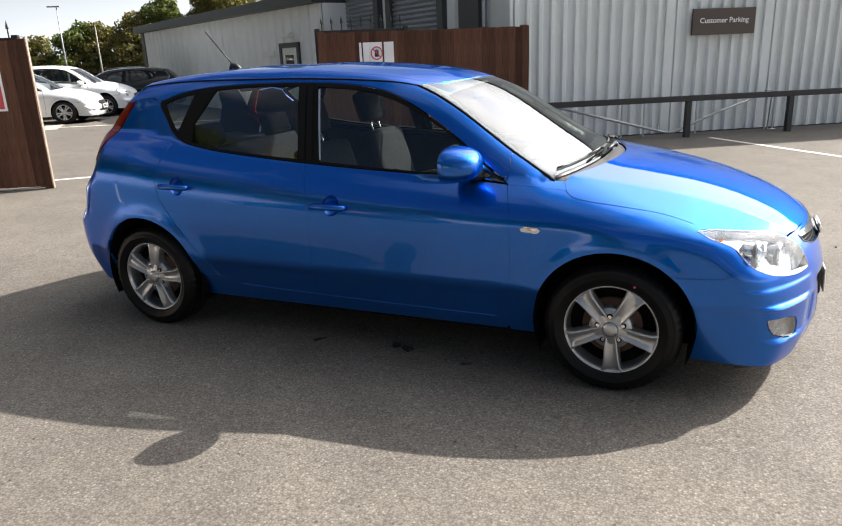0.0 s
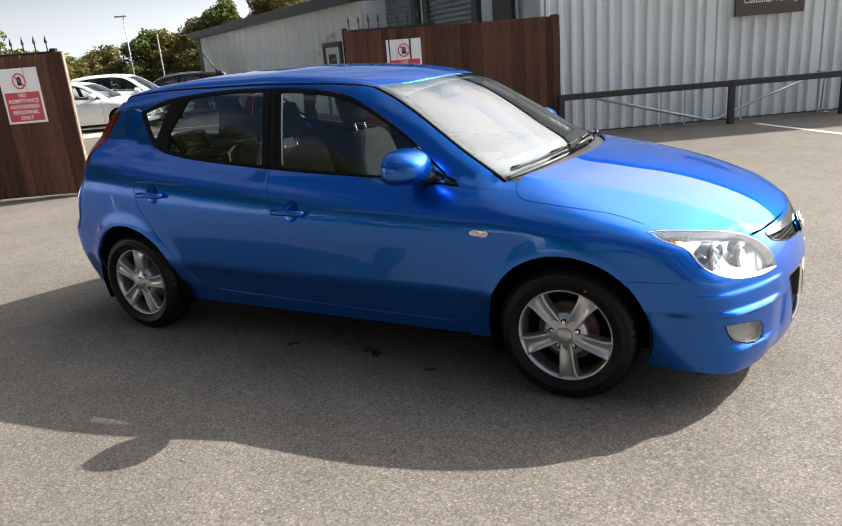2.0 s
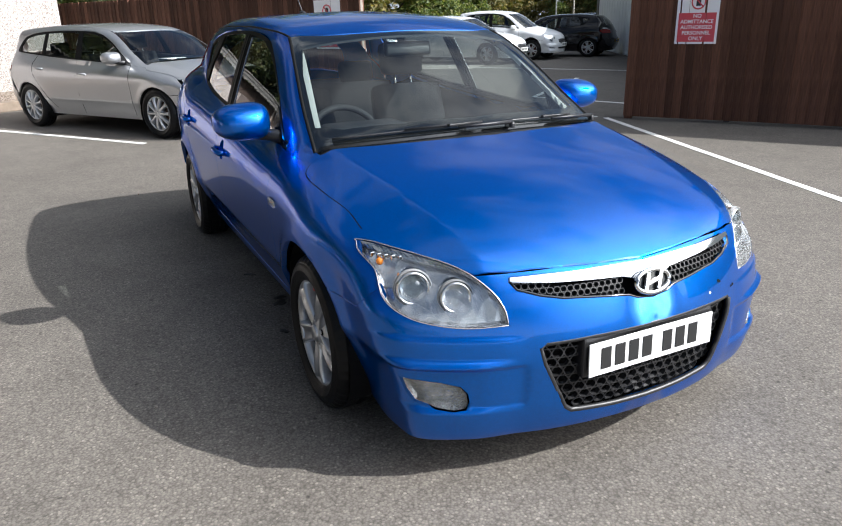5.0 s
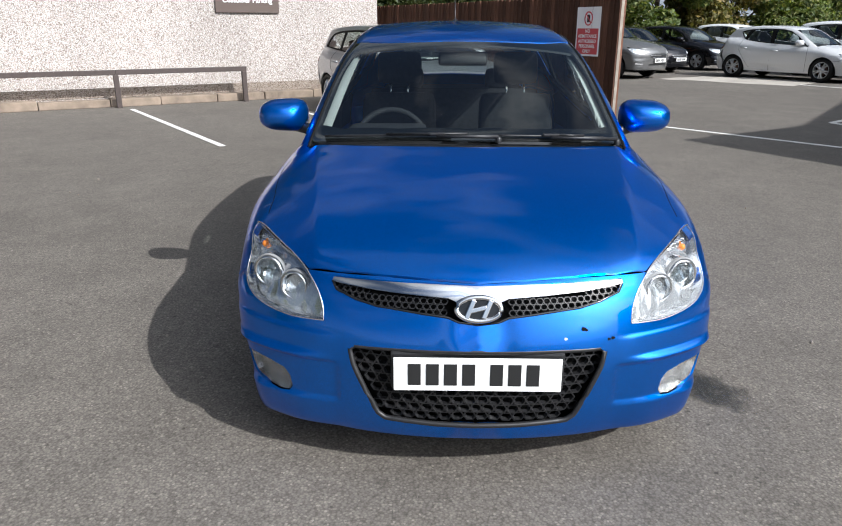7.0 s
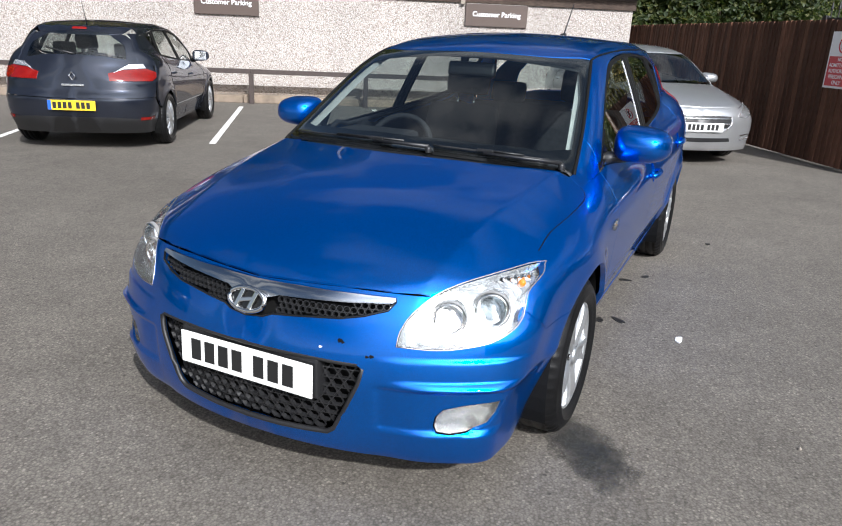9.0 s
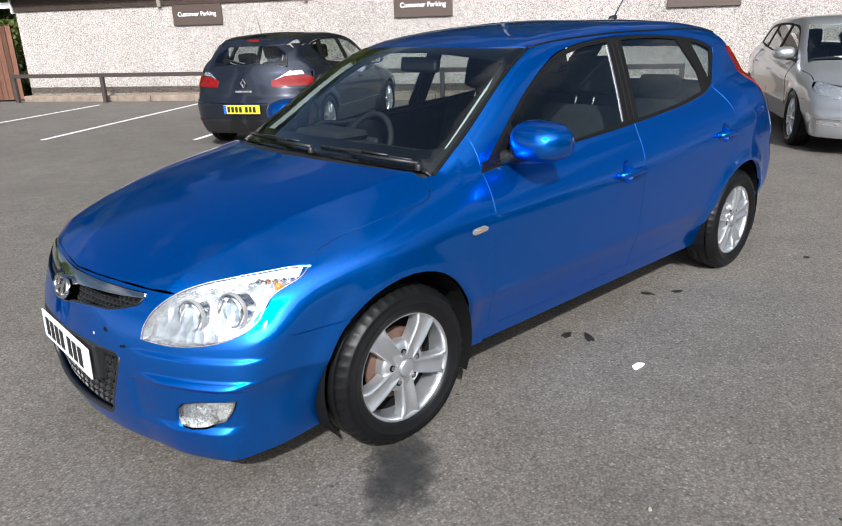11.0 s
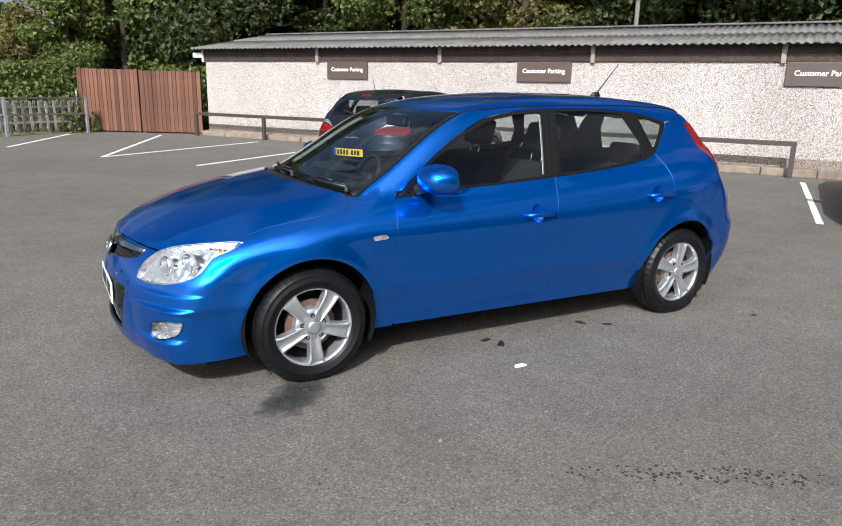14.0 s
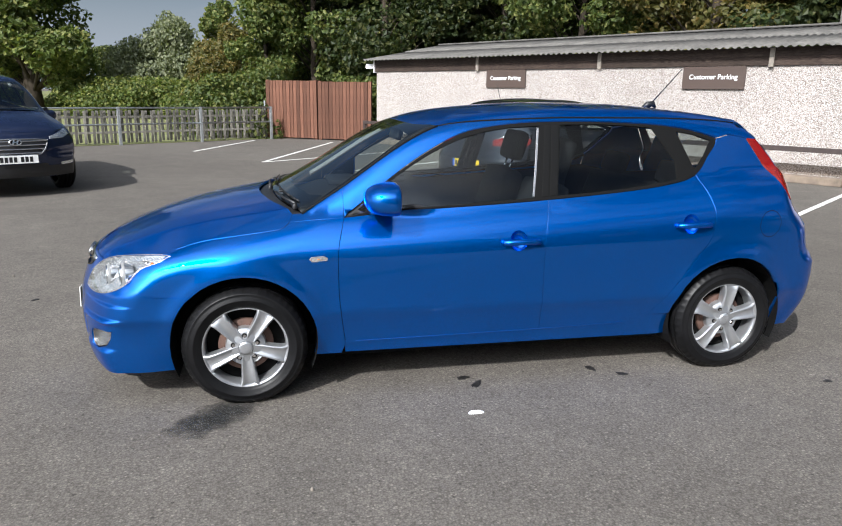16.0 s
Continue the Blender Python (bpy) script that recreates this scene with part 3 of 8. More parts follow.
def board_fence(name, length, h, m, label, seed, pitch=0.105, wood=FENCE):
    """Feather-edge boards on rails; the face looks to -y."""
    f = thing(name, label, "fence", m, "timber fences", "structure")
    kinds = [board_mesh(pitch + 0.02, h - 0.05, seed + i, wood) for i in range(5)]
    n = int(length / pitch)
    rng = random.Random(seed)
    for i in range(n):
        u = (i + 0.5) * length / n
        part("board", kinds[rng.randrange(5)], None, f, m=pose(u, rng.uniform(-0.003, 0.003), 0.04, rng.uniform(-0.3, 0.3), rng.uniform(-0.25, 0.25), 2.2))
    for z in (0.35, 0.95, 1.55):
        part("fence_rail", boxed((0, 0.004, z), (length, 0.05, z + 0.09), 0.004), wood, f)
    for u in (0.05, length - 0.05):
        part("fence_post", boxed((u - 0.05, 0.006, 0), (u + 0.05, 0.105, h + 0.01), 0.006), wood, f)
    part("back_boards", boxed((0.01, 0.052, 0.04), (length - 0.01, 0.066, h - 0.02)), wood, f)
    return f


def spear_rail(m, length, n):
    g = thing("spear_topped_rail", "black iron rail with spear points behind the gate", "railing", m, kind="structure")
    part("bar", boxed((0, 0, 1.86), (length, 0.03, 1.90), 0.004), BLACK_RAIL, g)
    part("bar", boxed((0, 0, 1.60), (length, 0.03, 1.64), 0.004), BLACK_RAIL, g)
    bm = tube(bmesh.new(), [(0, 0, 0.05), (0, 0, 2.0), (0, 0, 2.01), (0, 0, 2.03), (0, 0, 2.11)], [0.009, 0.009, 0.02, 0.018, 0.001], 8)
    me = mesh_of("spear", bm, BLACK_RAIL)
    for i in range(n):
        part("spear", me, None, g, m=pose((i + 0.5) * length / n, 0.015, 0))
    for u in (0.0, length):
        part("gate_post", boxed((u - 0.04, -0.025, 0), (u + 0.04, 0.055, 1.93), 0.01), BLACK_RAIL, g)


def notice(m):
    s = thing("notice_board", "white and red no admittance authorised personnel only notice", "sign", m, "no admittance notices")
    w, h = 0.54, 0.645
    part("panel", boxed((-w / 2, -0.006, 0), (w / 2, 0, h), 0.001), NOTICE_WHITE, s)
    part("red_field", boxed((-w / 2 + 0.03, -0.0095, 0.025), (w / 2 - 0.03, -0.0062, 0.365), 0.001), NOTICE_RED, s)
    ring = tube(bmesh.new(), [(0.085 * math.cos(a), -0.008, 0.495 + 0.085 * math.sin(a)) for a in np.linspace(0, math.tau, 33)[:-1]], 0.009, 6, closed=True)
    part("prohibition_ring", ring, NOTICE_RED, s, "red prohibition ring")
    part("prohibition_bar", boxed((-0.008, -0.0105, -0.085), (0.008, -0.0062, 0.085), 0, pose(0, 0, 0.495, 0, -45, 0)), NOTICE_RED, s)
    bm = bmesh.new()
    box(bm, (-0.030, -0.0100, 0.445), (0.030, -0.0064, 0.505), 0.001)
    for i in range(4):
        box(bm, (-0.029 + i * 0.0155, -0.0100, 0.50), (-0.017 + i * 0.0155, -0.0064, 0.548 - abs(i - 1.4) * 0.007))
    part("stop_symbol", bm, PLATE_BAR, s, "black stop symbol")
    for i, line in enumerate(("NO", "ADMITTANCE", "AUTHORISED", "PERSONNEL", "ONLY")):
        lettering("lettering", line, 0.062, SIGN_TEXT, s, pose(0, -0.0105, 0.328 - i * 0.066, 90, 0, 0), "white lettering", 0.0008, 1.08)


PALE_END = make_plain("weathered_strip", (0.24, 0.21, 0.175), 0.8, vary=0.35, scale=6)


def make_fences():
    board_fence("fence_north", 3.25, 1.87, LOT @ pose(-0.44, 6.78, 0), "dark brown feather-edge timber fence beside the metal shed", 11)
    spear_rail(LOT @ pose(-0.44, 6.95, 0), 1.35, 9)
    notice(LOT @ pose(0.43, 6.755, 1.02) @ Matrix.Diagonal((0.97, 1, 1.06, 1)))
    board_fence("gate_fence", 8.6, 1.87, LOT @ pose(-12.65, 5.45, 0), "dark brown feather-edge timber fence ending at the gateway", 23)
    part("fence_end_strip", boxed((-0.001, 0.0, 0.0), (0.012, 0.055, 1.88), 0.003), PALE_END, bpy.data.objects["gate_fence"], "pale end strip", m=pose(8.605, -0.005, 0))
    spear_rail(LOT @ pose(-5.42, 5.63, 0), 1.2, 8)
    notice(LOT @ pose(-4.64, 5.420, 1.015) @ Matrix.Diagonal((0.92, 1, 1.085, 1)))
    a, b = lot(-11.05, -13.95), lot(-9.35, -17.25)
    d = (b - a)
    m = Matrix.Translation(a + d) @ pose(0, 0, 0, 0, 0, math.degrees(math.atan2(-d.y, -d.x)))
    L = d.length
    bf = board_fence("fence_south", L * 0.5 - 0.03, 1.86, m, "reddish brown close-boarded timber gate beside the store", 41, 0.12, GATE)
    board_fence("fence_south", L * 0.5 - 0.03, 1.84, m @ pose(L * 0.5 + 0.03, 0, 0), "reddish brown close-boarded timber gate beside the store", 47, 0.12, GATE)
    part("white_post", boxed((-0.06, -0.10, 0), (-0.01, -0.05, 1.2), 0.006), GALV, bf, "thin galvanised end post")


def make_railing():
    """Galvanised palisade railing at the grass."""
    g = thing("railing", "galvanised two-rail fence before a wooden pale fence", "railing", LOT @ pose(0, -16.55, 0), kind="structure")
    x0, x1 = -9.1, 6.0
    for z in (1.0, 0.56):
        part("rail", tube(bmesh.new(), [(x0, 0, z), (x1, 0, z)], 0.024), GALV, g, smooth=True)
    for i in range(7):
        u = x0 + 0.05 + i * 2.4
        part("post", boxed((u - 0.035, -0.035, 0), (u + 0.035, 0.035, 1.03), 0.004), GALV, g)
    p = thing("pale_fence", "grey weathered wooden pale fence along the field", "fence", LOT @ pose(0, -16.95, 0), kind="structure")
    for z in (0.3, 0.72):
        part("fence_rail", boxed((x0, 0.0, z), (x1 + 1, 0.04, z + 0.06)), PALE, p)
    bm = bmesh.new()
    slab(bm, [(-0.035, -0.02), (0.035, -0.02), (0.035, 0), (-0.035, 0)], 0.05, 0.93)
    me = mesh_of("pale", bm, PALE)
    n = int((x1 + 1 - x0) / 0.115)
    rng = random.Random(5)
    for i in range(n):
        part("pale", me, None, p, m=pose(x0 + i * 0.115, 0.042 if i % 2 else 0.0, rng.uniform(-0.02, 0.02), 0, rng.uniform(-1.5, 1.5), 0))


PALE = make_wood("pale_wood", (0.16, 0.15, 0.13), (0.34, 0.32, 0.27))


# ---- metal sheds ----
def ribbed(t):
    return 1.0 if 0.12 < t < 0.40 else (t / 0.12 if t <= 0.12 else max(0.0, (0.52 - t) / 0.12))


def clad_wall(u0, u1, h, pitch, mat, parent, depth=0.055):
    bm = bmesh.new()
    corrugated(bm, u0, u1, lambda u, d: [(u, -d, 0.02), (u, -d, h)], depth, pitch, 25, ribbed)
    bmesh.ops.recalc_face_normals(bm, faces=bm.faces[:])
    part("cladding_sheet", bm, mat, parent)


def make_sheds():
    s = thing("metal_shed", "pale grey ribbed metal shed beside the yard", "building", LOT @ pose(0, 7.33, 0), kind="structure")
    part("shell", boxed((2.66, 0.02, 0), (22, 9, 4.0)), CLAD, s)
    edges = [2.66, 5.36, 7.15, 9.2, 11.2, 13.2, 15.2, 17.2]
    for a, b in zip(edges, edges[1:]):
        clad_wall(a + (0.16 if a > 3 else 0.06), b, 4.0, 0.205, CLAD, s)
        part("flashing", boxed((a, -0.045, 0.02), (a + (0.16 if a > 3 else 0.06), 0.018, 4.0), 0.004), CLAD, s, "flat joint flashing")
    part("eaves", boxed((2.5, -0.2, 4.0), (22, 9.1, 4.2), 0.02), TRIM_DARK, s)
    part("drip_base", boxed((2.7, -0.03, 0.0), (22, 0.018, 0.02)), TRIM_DARK, s)
    # workshop with roller shutters behind the fence
    a, b = lot(2.62, 8.6), lot(-0.8, 17.0)
    d = b - a
    w = thing("workshop", "grey workshop with steel roller shutters and dark frames", "building",
              Matrix.Translation(b) @ pose(0, 0, 0, 0, 0, math.degrees(math.atan2(-d.y, -d.x))), kind="structure")
    L = d.length
    part("shell", boxed((0, 0.03, 0), (L, 8, 3.9)), CLAD_FAR, w)
    clad_wall(0.0, L, 3.9, 0.25, CLAD_FAR, w)
    for u0, u1 in ((0.9, 2.3), (3.2, 4.9), (5.7, 7.6)):
        for lo, hi in (((u0 - 0.22, -0.16, 0), (u0, 0.0, 3.45)), ((u1, -0.16, 0), (u1 + 0.22, 0.0, 3.45)), ((u0 - 0.22, -0.16, 3.45), (u1 + 0.22, 0.0, 3.7))):
            part("shutter_frame", boxed(lo, hi, 0.01), TRIM_DARK, w, "dark steel shutter frame")
        me = None
        for i in range(34):
            if me is None:
                bm = tube(bmesh.new(), [(u0, -0.05, 0), (u1, -0.05, 0)], 0.052, 6)
                me = mesh_of("slat", bm, SHUTTER)
            part("shutter_slat", me, None, w, m=pose(0, 0, 0.05 + i * 0.1))
    part("door_panel", boxed((8.25, -0.08, 0), (8.9, 0.0, 3.6), 0.01), TRIM_DARK, w)
    # long shed with a dark verge
    a, b = Vector((-7.4, 11.4, 0)), Vector((-21.0, 19.4, 0))
    d = b - a
    g = thing("long_shed", "long pale grey ribbed metal shed with a dark roof edge", "building",
              Matrix.Translation(b) @ pose(0, 0, 0, 0, 0, math.degrees(math.atan2(-d.y, -d.x))), kind="structure")
    L = d.length
    part("shell", boxed((0, 0.03, 0), (L, 9, 2.78)), CLAD_FAR, g)
    clad_wall(0.4, L, 2.78, 0.5, CLAD_FAR, g, 0.04)
    part("roof_edge", boxed((-0.4, -0.25, 2.78), (L, 9, 3.05), 0.02), TRIM_DARK, g, "dark grey roof edge")
    part("corner_trim", boxed((-0.05, -0.06, 0), (0.4, 0.02, 2.78), 0.01), TRIM_DARK, g, "dark grey corner trim")
    u = L - 1.79
    part("door", boxed((u - 0.45, -0.07, 0), (u + 0.45, 0.0, 1.80), 0.01), CLAD, g, "pale door with a small dark pane")
    part("door_pane", boxed((u - 0.26, -0.085, 1.05), (u + 0.22, -0.071, 1.62), 0.003), GLOSS_BLACK, g)
    for lo, hi in (((u - 0.58, -0.10, 0), (u - 0.45, 0, 1.92)), ((u + 0.45, -0.10, 0), (u + 0.58, 0, 1.92)), ((u - 0.58, -0.10, 1.80), (u + 0.58, 0, 1.925))):
        part("door_frame", boxed(lo, hi, 0.008), TRIM_DARK, g, "dark door frame")
    part("lamp", boxed((u - 0.25, -0.16, 2.06), (u + 0.25, -0.04, 2.16), 0.02), NOTICE_WHITE, g, "white bulkhead lamp")
    part("name_sign", boxed((u - 1.7, -0.08, 1.62), (u - 0.95, -0.05, 1.74), 0.004), NOTICE_WHITE, g, "small white sign")


make_ground()
make_lines()
make_store()
make_signs()
make_rails()
make_fences()
make_railing()
make_sheds()


# ---- car bodies ----
from mathutils.geometry import delaunay_2d_cdt


def table(xs, ys, sigma=0.03):
    """A smooth curve through (xs, ys)."""
    xs, ys = np.array(xs, float), np.array(ys, float)
    o = np.argsort(xs)
    xs, ys = xs[o], ys[o]
    h = np.diff(xs)
    d = np.diff(ys) / h
    m = np.concatenate([[d[0]], (d[:-1] + d[1:]) / 2, [d[-1]]])
    for i in range(1, len(m) - 1):
        m[i] = 0 if d[i - 1] * d[i] <= 0 else 2 * d[i - 1] * d[i] / (d[i - 1] + d[i])
    g = np.arange(xs[0] - 0.4, xs[-1] + 0.4, 0.004)
    i = np.clip(np.searchsorted(xs, g) - 1, 0, len(h) - 1)
    t = (g - xs[i]) / h[i]
    c = np.clip(t, 0, 1)
    v = ((2 * c**3 - 3 * c**2 + 1) * ys[i] + (c**3 - 2 * c**2 + c) * h[i] * m[i] + (-2 * c**3 + 3 * c**2) * ys[i + 1] + (c**3 - c**2) * h[i] * m[i + 1])
    v += np.where(t < 0, t * h[i] * m[0], 0) + np.where(t > 1, (t - 1) * h[i] * m[-1], 0)
    n = int(4 * sigma / 0.004)
    k = np.exp(-0.5 * (np.arange(-n, n + 1) * 0.004 / sigma) ** 2)
    v = np.convolve(np.pad(v, n, mode="edge"), k / k.sum(), mode="valid")
    return lambda x: np.interp(x, g, v)


def smax(a, b, k):
    h = np.maximum(k - np.abs(a - b), 0) / k
    return np.maximum(a, b) + h * h * k / 4


def smin(a, b, k):
    return -smax(-a, -b, k)


def ease(x, a, b):
    t = np.clip((x - a) / (b - a), 0, 1)
    return t * t * (3 - 2 * t)


class Shape:
    """A car's skin: half widths and heights as smooth curves. x forward, z up, wheels on z = 0."""

    def __init__(self, top, plan, low, belt, cab, nose, tail, axles, fog=0.055, edge=0.085, ridge=0.25):
        self.top, self.plan, self.low, self.belt, self.cab, self.nose, self.tail = top, plan, low, belt, cab, nose, tail
        self.axles, self.fog, self.edge, self.ridge = axles, fog, edge, ridge

    def side(self, x, z):
        lift = (self.belt(x) - 1.0) * ease(z, 0.62, 0.92)
        flare = 0
        for a in self.axles:
            flare = flare + 0.020 * np.exp(-((np.hypot(x - a, z - 0.31) - 0.35) / 0.060) ** 2) * ease(z, 0.2, 0.4)
        skirt = ease(x, 1.55, 1.85) * (0.016 * (1 - ease(z, 0.56, 0.68)) + 0.024 * (1 - ease(z, 0.18, 0.42)))
        y1 = self.plan(x) + self.low(z - lift) + flare + skirt
        y2 = self.cab(x) - 0.40 * (z - 1.0) - 0.12 * np.maximum(z - 1.0, 0) ** 2 - 2.5 * np.maximum(0.95 - z, 0)
        y = smax(y1, y2, 0.03)
        a, b = self.nose(z) - x, x - self.tail(z)
        yf = np.sqrt((np.sqrt(0.0983 + 1.192 * np.maximum(a, 1e-6)) - 0.3135) / 0.596)
        band = ease(z, 0.276, 0.300) * (1 - ease(z, 0.420, 0.436))
        step = 0.25 * (1 - ease(z, 0.510, 0.527)) * ease(yf, 0.43, 0.5) + 0.62 * (1 - ease(z, 0.438, 0.458)) * ease(yf, 0.45, 0.54)
        yf = yf - self.fog * 0.55 * band * ease(yf, 0.43, 0.48) * (1 - ease(yf, 0.80, 0.86)) + self.fog * step + 0.030 * ease(yf, 0.45, 0.75) * (1 - ease(z, 0.56, 0.66)) + np.minimum(a, 0) * 8
        yr = (np.maximum(b, 1e-6) / 0.5) ** (0.26 + 0.15 * ease(z, 0.78, 0.96)) + np.minimum(b, 0) * 8
        return smin(smin(y, yf, 0.05), yr, 0.05)

    def lid(self, x, y):
        hood = ease(x, 0.95, 1.15)
        return self.top(x + 0.20 * y * y) - (0.10 - 0.035 * hood) * y * y - hood * self.ridge * smax(np.abs(y) - 0.655 + 0.15 * np.maximum(x - 1.1, 0), 0 * y, 0.010)

    def field(self, x, y, z):
        return smax(np.abs(y) - self.side(x, z), z - self.lid(x, y), self.edge)

    def solve(self, f, a, b):
        for _ in range(24):
            m = (a + b) / 2
            inside = f(m) < 0
            a, b = np.where(inside, m, a), np.where(inside, b, m)
        return (a + b) / 2

    def at_side(self, p):
        x, z = p.T
        return np.stack([x, self.solve(lambda y: self.field(x, y, z), 0 * x, 0 * x + 1.1), z], 1)

    def at_top(self, p):
        x, y = p.T
        return np.stack([x, y, self.solve(lambda z: self.field(x, y, z), 0 * x + 0.5, 0 * x + 2.0)], 1)

    def at_nose(self, p, x0=1.3, way=1.0):
        f, z = p.T
        c, s = np.cos(f) * way, np.sin(f)
        r = self.solve(lambda r: self.field(x0 + r * c, r * s, z), 0 * z, 0 * z + 1.6)
        return np.stack([x0 + r * c, r * s, z], 1)

    def at_tail(self, p):
        return self.at_nose(p, -1.3, -1.0)

    def normal(self, p, e=0.004):
        x, y, z = p.T
        f = self.field
        g = np.stack([f(x + e, y, z) - f(x - e, y, z), f(x, y + e, z) - f(x, y - e, z), f(x, y, z + e) - f(x, y, z - e)], 1)
        return g / np.maximum(np.linalg.norm(g, axis=1), 1e-9)[:, None]


def spline(pts, n=8):
    """A smooth line through pts."""
    p = np.array(pts, float)
    q = np.vstack([2 * p[0] - p[1], p, 2 * p[-1] - p[-2]])
    out = []
    for i in range(1, len(q) - 2):
        for t in np.linspace(0, 1, n, endpoint=False):
            out.append(0.5 * ((2 * q[i]) + (-q[i - 1] + q[i + 1]) * t + (2 * q[i - 1] - 5 * q[i] + 4 * q[i + 1] - q[i + 2]) * t**2 + (-q[i - 1] + 3 * q[i] - 3 * q[i + 1] + q[i + 2]) * t**3))
    return out + [p[-1]]


def chain(*lines):
    """Joins lines end to end into one outline."""
    out = []
    for l in lines:
        for p in l:
            p = np.array(p, float)
            if not out or np.linalg.norm(out[-1] - p) > 1e-5:
                out.append(p)
    if np.linalg.norm(out[0] - out[-1]) < 1e-5:
        out.pop()
    return np.array(out)


def inside(poly, pts):
    x, y = pts[:, 0], pts[:, 1]
    r = np.zeros(len(pts), bool)
    a, b = poly, np.roll(poly, -1, 0)
    for (x0, y0), (x1, y1) in zip(a, b):
        if y0 != y1:
            r ^= ((y0 > y) != (y1 > y)) & (x < (x1 - x0) * (y - y0) / (y1 - y0) + x0)
    return r


def densify(poly, res):
    out = []
    for a, b in zip(poly, np.roll(poly, -1, 0)):
        k = max(1, int(np.ceil(np.linalg.norm(b - a) / res)))
        out += [a + (b - a) * i / k for i in range(k)]
    return np.array(out)


def shrink(poly, d):
    """Moves an outline inwards by d."""
    area = np.sum(poly[:, 0] * np.roll(poly[:, 1], -1) - np.roll(poly[:, 0], -1) * poly[:, 1])
    e = np.roll(poly, -1, 0) - poly
    e /= np.maximum(np.linalg.norm(e, axis=1), 1e-9)[:, None]
    n = np.stack([-e[:, 1], e[:, 0]], 1) * np.sign(area)
    v = n + np.roll(n, 1, 0)
    v /= np.maximum(np.sum(v * n, 1), 0.35)[:, None]
    return poly + v * d


SKINS = {}


def skin_of(shape, to, outline, holes, res, gap, thick, lift, unit):
    """Points, normals and faces of a piece of skin."""
    key = (to, np.round(np.array(outline, float), 6).tobytes(), tuple(np.round(np.array(h, float), 6).tobytes() for h in holes), res, gap, thick, lift, unit)
    if key in SKINS:
        return SKINS[key]
    k = np.array([unit, 1.0])
    rings = [densify(shrink(np.array(outline) * k, gap), res)] + [densify(shrink(np.array(h) * k, -gap), res) for h in holes]
    lo, hi = rings[0].min(0), rings[0].max(0)
    gx, gy = np.meshgrid(np.arange(lo[0], hi[0], res), np.arange(lo[1], hi[1], res * 0.87))
    gx = gx + (np.arange(gx.shape[0]) % 2)[:, None] * res / 2
    g = np.stack([gx.ravel(), gy.ravel()], 1)
    ok = inside(rings[0], g)
    for h in rings[1:]:
        ok &= ~inside(h, g)
    g = g[ok]
    edge = np.vstack(rings)
    if len(g):
        d = np.full(len(g), 9.0)
        for e in edge:
            d = np.minimum(d, (g[:, 0] - e[0]) ** 2 + (g[:, 1] - e[1]) ** 2)
        d = np.sqrt(d)
        g = g[d > res * 0.5]
    pts = np.vstack([edge, g])
    edges, o = [], 0
    for r in rings:
        edges += [(o + i, o + (i + 1) % len(r)) for i in range(len(r))]
        o += len(r)
    v, _, f, *_ = delaunay_2d_cdt([Vector(p) for p in pts], edges, [], 0, 1e-6)
    v = np.array([tuple(p) for p in v])
    f = np.array([t for t in f if len(t) == 3])
    c = v[f].mean(1)
    ok = inside(rings[0], c)
    for h in rings[1:]:
        ok &= ~inside(h, c)
    f = f[ok]
    p = to(v / k)
    n = shape.normal(p)
    p = p + n * lift
    tri = p[f]
    nf = np.cross(tri[:, 1] - tri[:, 0], tri[:, 2] - tri[:, 0])
    flip = np.sum(nf * n[f[:, 0]], 1) < 0
    f[flip] = f[flip][:, ::-1]
    # turned-in edge
    count = {}
    for t in f:
        for a, b in ((t[0], t[1]), (t[1], t[2]), (t[2], t[0])):
            count[(a, b)] = 1
    rim = [(a, b) for a, b in count if (b, a) not in count]
    at = {}
    q, m, faces = list(p), list(n), [tuple(t) for t in f]
    if thick:
        for a, b in rim:
            for w in (a, b):
                if w not in at:
                    at[w] = len(q)
                    q.append(p[w] - n[w] * thick)
                    m.append(n[w])
            faces.append((a, at[a], at[b], b))
    q, m = np.array(q), np.array(m)
    SKINS[key] = (q, m, faces)
    return SKINS[key]


def panel(shape, to, outline, name, mat, parent, s=1, label="", holes=(), res=0.035, gap=0.0028, thick=0.012, lift=0.0, unit=1.0):
    """A piece of skin inside an outline in the plane of the mapping `to`, with turned-in edges. s = -1 mirrors it. unit: metres for one of the plane's first axis."""
    q, m, faces = skin_of(shape, to, outline, holes, res, gap, thick, lift, unit)
    if s < 0:
        q, m = q * (1, -1, 1), m * (1, -1, 1)
        faces = [t[::-1] for t in faces]
    me = bpy.data.meshes.new(name)
    me.from_pydata(q.tolist(), [], [tuple(int(i) for i in t) for t in faces])
    me.shade_smooth()
    me.normals_split_custom_set_from_vertices(m.tolist())
    me.materials.append(mat)
    ob = new(name, me)
    ob.parent = parent
    if label:
        ob["label"] = label
    return ob


def arc(cx, cz, r, a0, a1, n=18):
    return [(cx + r * math.cos(radians(a)), cz + r * math.sin(radians(a))) for a in np.linspace(a0, a1, n)]


